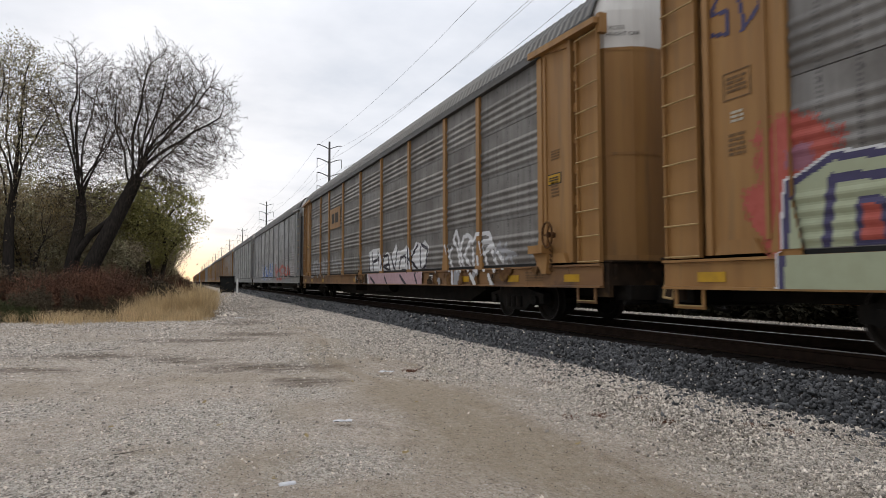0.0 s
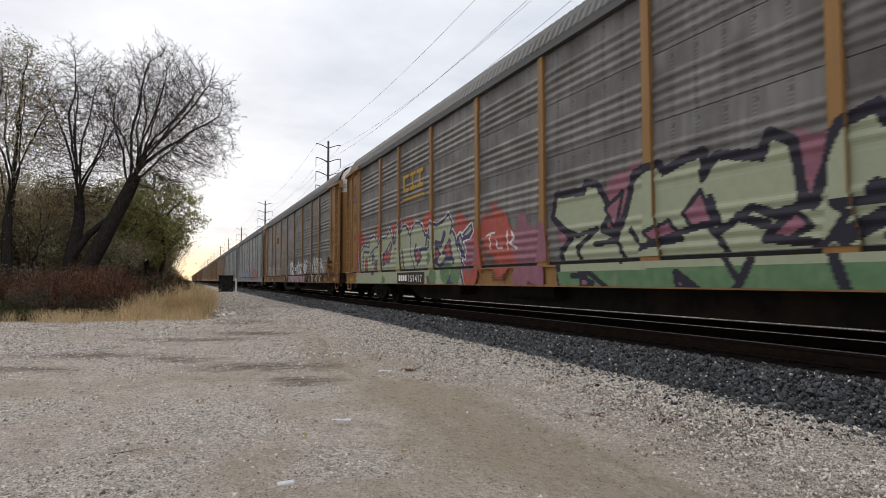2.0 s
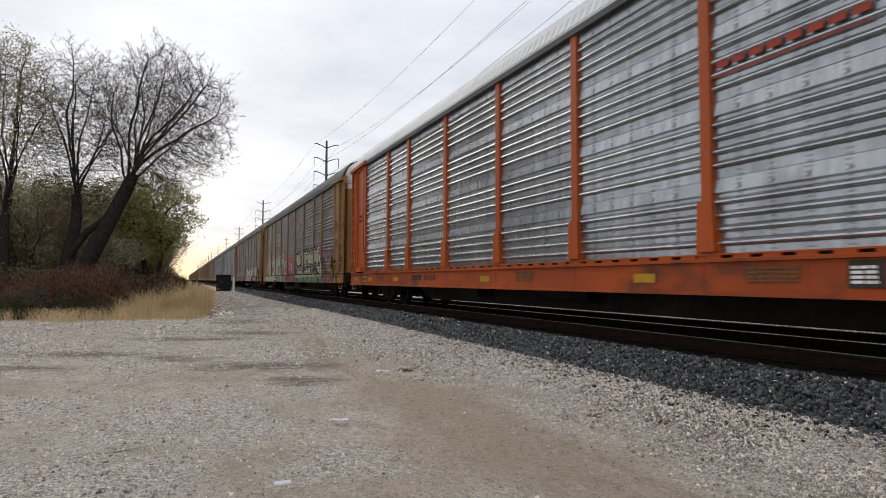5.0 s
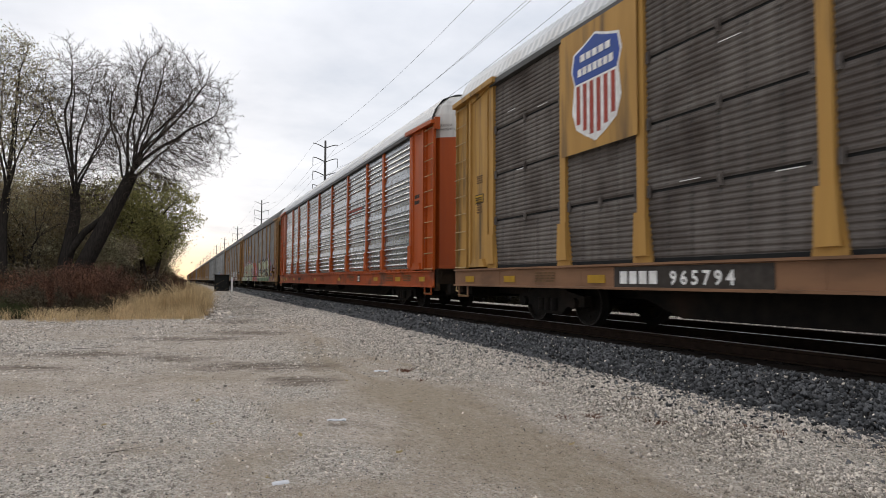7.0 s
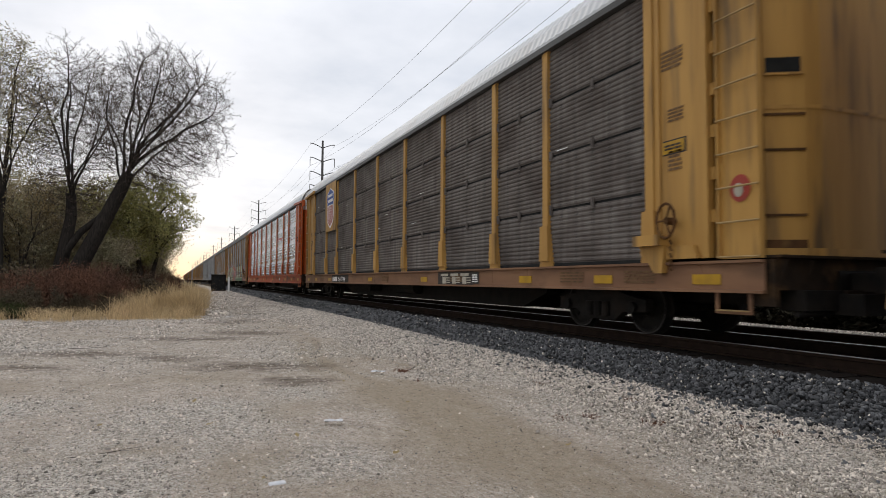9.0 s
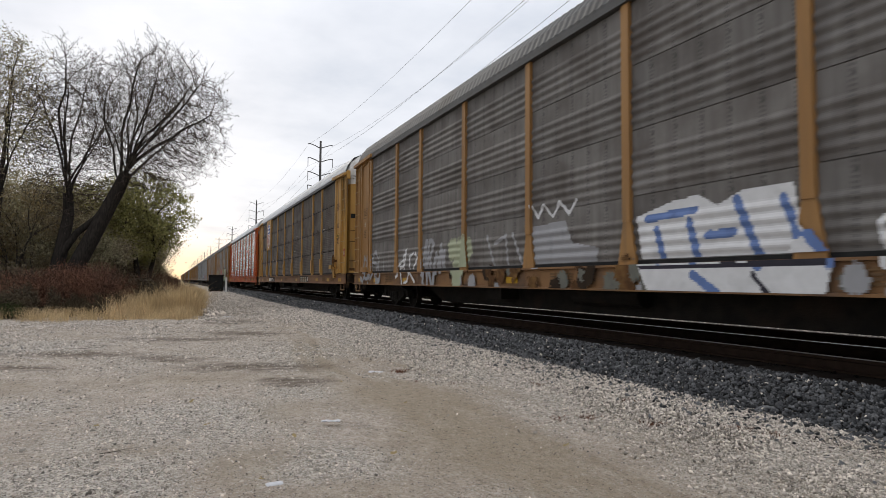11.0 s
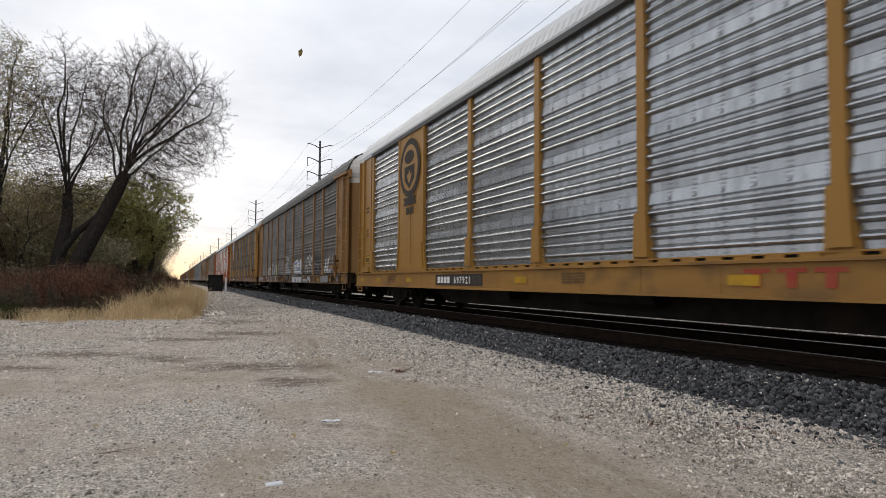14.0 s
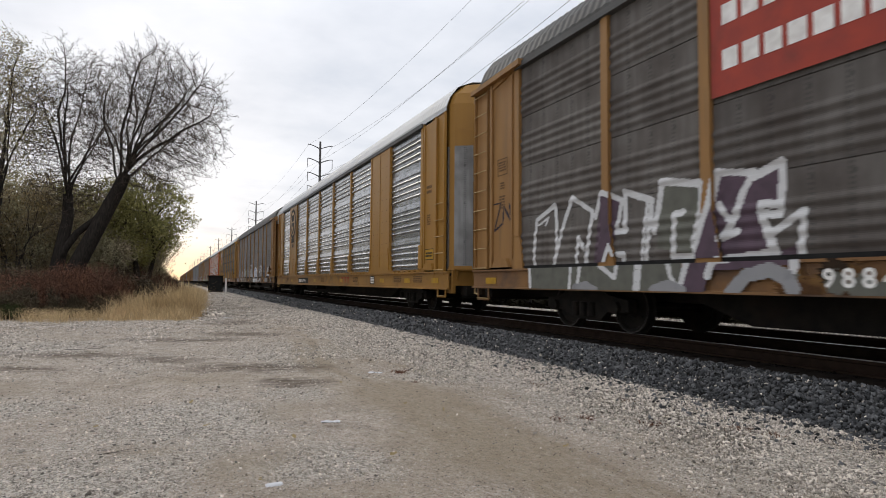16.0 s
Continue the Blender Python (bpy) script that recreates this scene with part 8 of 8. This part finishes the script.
def paint_cars():
    a, b, c, d, e, f, g = CARS
    # first car: white scrawls and a yellow square
    scrawl(a, 5, 2.5, 6.4, 1.0, 2.0, 10, 0.07, [(1.0, "spray_grey")])
    plate(a, 6.95, 9.15, 3.25, 4.2, "yellow", -1.462, "emblem_panel", "yellow emblem panel")
    blocks(a, 7.4, 8.7, 3.5, 3.95, 2, "black_paint", -1.467)
    # dull silver car ahead of it
    ahead = TRAIN[0][0]
    scrawl(ahead, 51, 8.0, 15.5, 0.9, 2.3, 5, 0.16, [(1.4, "spray_white"), (1.0, "spray_blue")], cell=0.05, blob=("spray_blue", 0.3))
    scrawl(ahead, 52, 16.5, 24.0, 0.9, 2.1, 5, 0.12, [(1.0, "spray_red")], cell=0.05)
    # second car: pale green pieces with dark outlines on red and violet clouds
    c2 = Canvas(b, 23.7, 27.9, 0.71, 2.5, 0.03)
    rnd = random.Random(16)
    for i in range(46):
        c2.cloud(rnd.uniform(24.0, 27.6), 0.8 + 1.5 * rnd.random() ** 1.4, rnd.uniform(0.05, 0.19), rnd.choice(("spray_pink", "spray_pink", "spray_plum", "spray_rose")))
    c2.finish()
    scrawl(b, 19, 0.95, 1.75, 3.9, 4.75, 2, 0.03, [(1.0, "spray_purple")])
    plate(b, 6.95, 9.35, 0.72, 1.06, "black_paint", -1.558, "number_panel")
    lettering(b, "159417", HALF - 7.98, 0.78, 0.2, "white_paint", -1.563)
    blocks(b, 7.1, 7.85, 0.8, 0.98, 4, "white_paint", -1.563)
    for i in range(3):
        s0 = 7.25 + i * 0.62
        plate(b, s0, s0 + 0.5, 3.98, 4.1, "label_yellow", -1.462, "emblem_bar")
        plate(b, s0, s0 + 0.5, 3.55, 3.67, "label_yellow", -1.462, "emblem_bar")
        plate(b, s0 + (0.0, 0.19, 0.19)[i], s0 + (0.14, 0.31, 0.31)[i], 3.67, 3.98, "label_yellow", -1.462, "emblem_bar")
    plate(b, 7.2, 9.1, 3.28, 3.36, "label_yellow", -1.462, "emblem_bar")
    # orange car
    lettering(c, "300858", HALF - 8.15, 0.82, 0.15, "black_paint", -1.507)
    blocks(c, 7.2, 7.95, 0.82, 0.97, 4, "black_paint", -1.507)
    blocks(c, 18.3, 20.5, 3.55, 3.68, 9, "red_paint", -1.462)
    plate(c, 18.3, 20.5, 3.44, 3.48, "red_paint", -1.462, "emblem_bar")
    # brown car with the shield
    clip = Shape()
    clip.box(-0.03, 0.0, -0.035, 0.035, -0.09, 0.09)
    clip.box(-0.042, -0.03, -0.015, 0.015, -0.05, 0.05)
    clip = clip.mesh("joint_clip", M["sheet_brown"])
    for y0, y1 in zip(POSTS[:-1], POSTS[1:]):
        for k in (1, 2, 3):
            for y in ((y0 + y1) / 2, y0 + 0.14, y1 - 0.14):
                part("joint_clip", clip, d, pose(-1.436, y, PANEL0 + k * (EAVE - 0.06 - PANEL0) / 4), "grimy clip over a sheet joint")
    plate(d, 4.75, 6.75, 3.02, 5.18, "yellow_old", -1.53, "emblem_panel", "faded yellow emblem panel")
    sh = [(5.18, 4.72), (5.45, 4.80), (5.75, 4.92), (6.05, 4.80), (6.32, 4.72), (6.38, 4.45), (6.30, 4.2), (6.36, 3.75), (6.25, 3.45), (6.0, 3.3), (5.75, 3.18), (5.5, 3.3), (5.25, 3.45), (5.14, 3.75), (5.2, 4.2), (5.12, 4.45)]
    grow = [(5.75 + (x - 5.75) * 1.07, 4.05 + (z - 4.05) * 1.05) for x, z in sh]
    outline_part(d, "shield_edge", grow, "white_paint", -1.535)
    outline_part(d, "shield_field", [p for p in sh if p[1] < 4.3] + [(5.2, 4.2)], "white_paint", -1.54)
    outline_part(d, "shield_head", [p for p in sh if p[1] >= 4.2], "blue_paint", -1.54, "blue head of the shield")
    for i in range(6):
        s0 = 5.24 + i * 0.185
        lo = 3.25 + 0.32 * abs((s0 + 0.05 - 5.75) / 0.55) ** 1.5
        plate(d, s0, s0 + 0.1, lo, 4.16, "red_paint", -1.546, "shield_stripe")
    blocks(d, 5.35, 6.15, 4.56, 4.68, 5, "white_paint", -1.546)
    blocks(d, 5.28, 6.22, 4.32, 4.45, 7, "white_paint", -1.546)
    plate(d, 6.15, 9.0, 0.735, 1.05, "black_paint", -1.508, "number_panel")
    lettering(d, "965794", HALF - 7.35, 0.79, 0.19, "white_paint", -1.514)
    blocks(d, 6.3, 7.1, 0.79, 0.98, 4, "white_paint", -1.514)
    plate(d, 18.2, 20.3, 0.735, 1.05, "black_paint", -1.508, "number_panel")
    for k in range(3):
        plate(d, 18.4 + k * 0.6, 18.85 + k * 0.6, 0.95, 1.01, "cream", -1.514, "emblem_bar")
        plate(d, 18.5 + k * 0.6, 18.72 + k * 0.6, 0.76, 0.93, "cream", -1.514, "emblem_bar")
        for q in range(3):
            plate(d, 18.74 + k * 0.6, 18.96 + k * 0.6, 0.78 + q * 0.055, 0.805 + q * 0.055, "cream", -1.514, "emblem_bar")
    # thin white bars painted on for light showing through slits in the sheets
    for i, (s0, z0) in enumerate(((2.6, 4.4), (3.0, 3.1), (3.8, 4.2), (7.5, 2.2), (8.2, 3.9), (9.0, 2.1), (12.6, 2.6), (13.4, 3.0), (16.0, 2.5), (16.6, 3.3), (23.6, 3.2))):
        plate(d, s0, s0 + 0.35, z0, z0 + 0.012, "white_paint", -1.447, "light_slit")
    # its worn rear door: a dark slot, rusty seams, a ladder-side target and grimy foot
    corner = pose(-1.265, -(HALF - 0.35) - 0.17, 0, 0, 0, 59) @ pose(-0.008, 0, 0)

    def on_corner(name, y0, y1, z0, z1, mat, thick=0.006, label=""):
        part(name, Shape().box(-thick, 0.0, -y1, -y0, z0, z1).mesh(name, M[mat]), d, corner, label)
    on_corner("slot", 0.0, 0.4, 3.36, 3.55, "black", label="dark slot in the end door")
    on_corner("slot_lip", -0.02, 0.42, 3.33, 3.36, "yellow_old", 0.03)
    for z in (2.41, 2.84, 1.62):
        on_corner("seam", -0.03, 0.44, z, z + 0.03, "rust", 0.012, "rusty welded seam")
    on_corner("foot_stain", -0.03, 0.44, 1.16, 1.34, "rust", 0.003)
    bars(d, -12.3, 3.8, 0.42, 0.3, 5, "stencil")
    outline_part(d, "target", oval(27.6, 1.98, 0.15, 0.17, 18), "red_paint", -1.462, "faded red and white round mark")
    outline_part(d, "target_eye", oval(27.58, 1.96, 0.07, 0.09, 14), "cream", -1.467)
    # orange car: notice on the sill
    plate(c, 1.85, 2.4, 0.74, 1.0, "black_paint", -1.513, "notice_frame")
    plate(c, 1.88, 2.37, 0.765, 0.975, "label_yellow", -1.517, "notice", "yellow notice plate")
    bars(c, HALF - 1.95, 0.8, 0.36, 0.13, 2, "black_paint", -1.521)
    # grey car with white scrawls
    for seed, s0, s1, z1, n, w, m in ((31, 1.0, 3.4, 1.9, 3, 0.07, "spray_grey"), (32, 4.9, 6.6, 1.85, 3, 0.05, "spray_white"), (33, 6.9, 8.5, 2.0, 3, 0.10, "spray_grey")):
        scrawl(e, seed, s0, s1, 0.74, z1, n + 1, w * 0.75, [(1.0, m)], slant=0.35, blob=("spray_grey", 0.25) if seed % 2 else None)
    # golden car: oval emblem, numbers
    outline_part(f, "emblem_oval", oval(5.72, 4.14, 0.84, 0.86), "black_paint", -1.524, "black oval emblem")
    outline_part(f, "emblem_inner", oval(5.72, 4.14, 0.66, 0.68), "yellow_new", -1.529)
    outline_part(f, "emblem_shield", [(5.3, 4.2), (6.14, 4.2), (6.12, 3.8), (5.72, 3.52), (5.32, 3.8)][::-1], "black_paint", -1.533)
    outline_part(f, "emblem_beast", oval(5.7, 4.46, 0.4, 0.2, 14), "black_paint", -1.533)
    outline_part(f, "emblem_leaf", [(5.72, 4.08), (5.8, 3.95), (5.93, 3.97), (5.86, 3.83), (5.72, 3.66), (5.58, 3.83), (5.51, 3.97), (5.64, 3.95)][::-1], "yellow_new", -1.537)
    outline_part(f, "emblem_ribbon", [(5.2, 3.28), (6.24, 3.28), (6.12, 3.17), (6.24, 3.05), (5.2, 3.05), (5.32, 3.17)][::-1], "black_paint", -1.524)
    for turned in (0, 180):
        at = pose(0, 0, 0, 0, 0, turned) @ pose(0, HALF - 0.35, 0)
        for dx in (1, -1):
            s = Shape()
            s.prism([(-0.3, 1.12), (0.02, 1.12), (0.02, 4.3), (-0.3, 4.3)][::-1], -1.385, -1.365)
            s.box(-1.40, -1.385, -0.3, -0.24, 1.12, 4.3)
            s.box(-1.40, -1.385, -0.04, 0.02, 1.12, 4.3)
            part("guard_panel", s.mesh("guard_panel", M["sheet_bright"]), f, at @ Matrix.Diagonal((dx, 1, 1, 1)), "galvanised guard panel on the end door")
            p = Shape().box(-0.004, 0.004, -0.24, 0.24, 1.12, 4.3)
            part("guard_plate", p.mesh("guard_plate", M["sheet_silver"]), f, at @ Matrix.Diagonal((dx, 1, 1, 1)) @ pose(-1.085, 0.29, 0, 0, 0, -59))
    blocks(f, 5.45, 6.0, 2.78, 2.98, 2, "black_paint", -1.524)
    plate(f, 7.7, 10.35, 0.73, 1.0, "black_paint", -1.508, "number_panel")
    lettering(f, "697921", HALF - 8.85, 0.785, 0.16, "white_paint", -1.514)
    blocks(f, 7.85, 8.6, 0.785, 0.945, 4, "white_paint", -1.514)
    for k in range(3):
        plate(f, 17.2 + k * 0.45, 17.56 + k * 0.45, 0.95, 1.0, "red_dull", -1.508, "emblem_bar")
        plate(f, 17.32 + k * 0.45, 17.44 + k * 0.45, 0.78, 0.95, "red_dull", -1.508, "emblem_bar")
    plate(f, 21.3, 21.75, 0.74, 1.02, "black_paint", -1.508, "data_panel")
    bars(f, HALF - 21.34, 0.76, 0.38, 0.24, 4, "white_paint", -1.514)
    # last grey car: red sign panel, white outlines, number
    plate(g, 6.86, 9.34, 3.2, 5.1, "red_paint", -1.468, "sign_panel", "faded red sign panel with white bars")
    blocks(g, 7.05, 9.1, 4.1, 4.36, 7, "white_paint", -1.473)
    blocks(g, 7.05, 9.1, 3.52, 3.78, 7, "white_paint", -1.473)
    lettering(g, "9884", HALF - 8.35, 0.8, 0.2, "white_paint", -1.56)
    scrawl(g, 44, 0.95, 1.75, 1.9, 2.7, 2, 0.022, [(1.0, "spray_dark")])
    for car in (a, b, c, d, e):
        words_on_door(car)


spray_letters()
paint_cars()

# ---- small things on the lot ----


def make_small_things():
    box = tagged(new("signal_cabinet"), "dark signal cabinet with a white marker post", "cabinet")
    s = Shape()
    s.box(-0.75, 0.75, -0.5, 0.5, 0.25, 1.95)
    s.box(-0.82, 0.82, -0.57, 0.57, 1.95, 2.03)
    for x in (-0.6, 0.6):
        s.box(x - 0.08, x + 0.08, -0.4, 0.4, -0.02, 0.25)
    part("body", s.mesh("body", M["dark_iron"]), box)
    part("door", Shape().box(-0.66, 0.66, -0.53, -0.5, 0.35, 1.85).mesh("door", M["black"]), box)
    part("handle", Shape().box(0.5, 0.54, -0.56, -0.53, 1.0, 1.2).mesh("handle", M["bare_steel"]), box)
    post = Shape()
    post.box(0.95, 1.15, -0.55, -0.45, -0.02, 1.75)
    part("marker_post", post.mesh("marker_post", M["white_paint"]), box, label="white marker post")
    box.matrix_basis = pose(4.15, 72, -0.15, 0, 0, -4)

    can = Shape()
    can.lathe([(-0.055, 0.0), (-0.055, 0.022), (-0.045, 0.026), (0.04, 0.026), (0.05, 0.02), (0.05, 0.0)], 12)
    can.v = [(x, y * (1.0 + 0.2 * math.sin(x * 60)), z * 0.75) for x, y, z in can.v]
    o = tagged(new("crushed_cup", can.mesh("crushed_cup", M["litter"], True)), "crushed white paper cup lying on gravel", "litter", "litter on the lot")
    o.matrix_basis = pose(0.62, 4.1, 0.02, 0, 0, 5)
    for x, y, w, h, r in ((1.36, 5.72, 0.17, 0.09, -15), (2.67, 8.56, 0.2, 0.10, -30), (1.75, 23.2, 0.3, 0.2, 10), (0.9, 23.4, 0.22, 0.15, 40)):
        rnd = random.Random(int(x * 100))
        n = 7
        V = [((i / n - 0.5) * w, (j / n - 0.5) * h * (0.75 + 0.25 * math.sin(i * 1.3)), 0.012 + rnd.uniform(0, 0.014)) for i in range(n + 1) for j in range(n + 1)]
        F = [(i * (n + 1) + j, (i + 1) * (n + 1) + j, (i + 1) * (n + 1) + j + 1, i * (n + 1) + j + 1) for i in range(n) for j in range(n)]
        k = len(V)
        sh = Shape().add(V, F)
        sh.add([(p[0], p[1], p[2] - 0.004) for p in V], [f[::-1] for f in F])
        o = tagged(new("paper_scrap", sh.mesh("paper_scrap", M["litter"])), "crumpled white paper scrap lying on gravel", "litter", "litter on the lot")
        o.matrix_basis = pose(x, y, 0.01, 0, 0, r)
    for x, y, ln, r in ((-0.55, 5.35, 0.3, 25), (-1.6, 13.5, 0.5, 5), (-3.6, 20.6, 0.6, 2), (0.35, 4.35, 0.12, 60)):
        rnd = random.Random(int(y * 10))
        segs, tips = [], []
        limb_set(rnd, (-ln / 2, 0, 0.012), (1, 0.1, 0.02), ln, 0.006, 1, segs, tips, 0.6, 0.0)
        segs = [(Vector((p.x, p.y, abs(p.z) * 0.3 + 0.008)), Vector((q.x, q.y, abs(q.z) * 0.3 + 0.008)), r0, r1, d) for p, q, r0, r1, d in segs]
        o = tagged(new("fallen_twig", limbs_mesh("fallen_twig", segs, M["twig"])), "thin dead twig lying on gravel", "twig", "fallen twigs")
        o.matrix_basis = pose(x, y, 0, 0, 0, r)
    rnd = random.Random(77)
    leaf = Shape()
    leaf.add([(-0.04, 0, 0.004), (-0.01, 0.022, 0.012), (0.03, 0.012, 0.006), (0.045, 0, 0.014), (0.02, -0.02, 0.01), (-0.02, -0.018, 0.005)], [(0, 1, 2), (0, 2, 3), (0, 3, 4), (0, 4, 5)])
    lm = leaf.mesh("dead_leaf", M["leaf_brown"])
    for x, y in ((0.95, 5.3), (1.85, 5.1), (2.3, 6.3), (0.55, 4.25), (3.05, 5.8), (-0.6, 6.3), (0.3, 6.0), (2.0, 7.9), (0.2, 7.2), (1.2, 9.5), (3.2, 6.6), (-1.9, 7.5), (2.9, 4.2), (1.55, 4.5)):
        o = tagged(new("dead_leaf", lm), "curled brown dead leaf on gravel", "leaf", "fallen leaves")
        o.matrix_basis = pose(x, y, 0.02, rnd.uniform(-15, 15), rnd.uniform(-15, 15), rnd.uniform(0, 360))


make_small_things()
DRIFT = [(13.0, 0.86, 5.7, 3.87), (13.3, 1.0, 5.7, 3.82), (13.5, 1.1, 5.7, 3.71), (13.8, 1.11, 5.7, 3.57), (14.0, 1.02, 5.7, 3.43), (14.3, 1.12, 5.7, 3.08), (14.5, 1.3, 5.7, 2.74)]
DRIFTING = tagged(new("drifting_leaf", bpy.data.meshes["dead_leaf"]), "brown dead leaf drifting down through the air", "leaf")

motions()
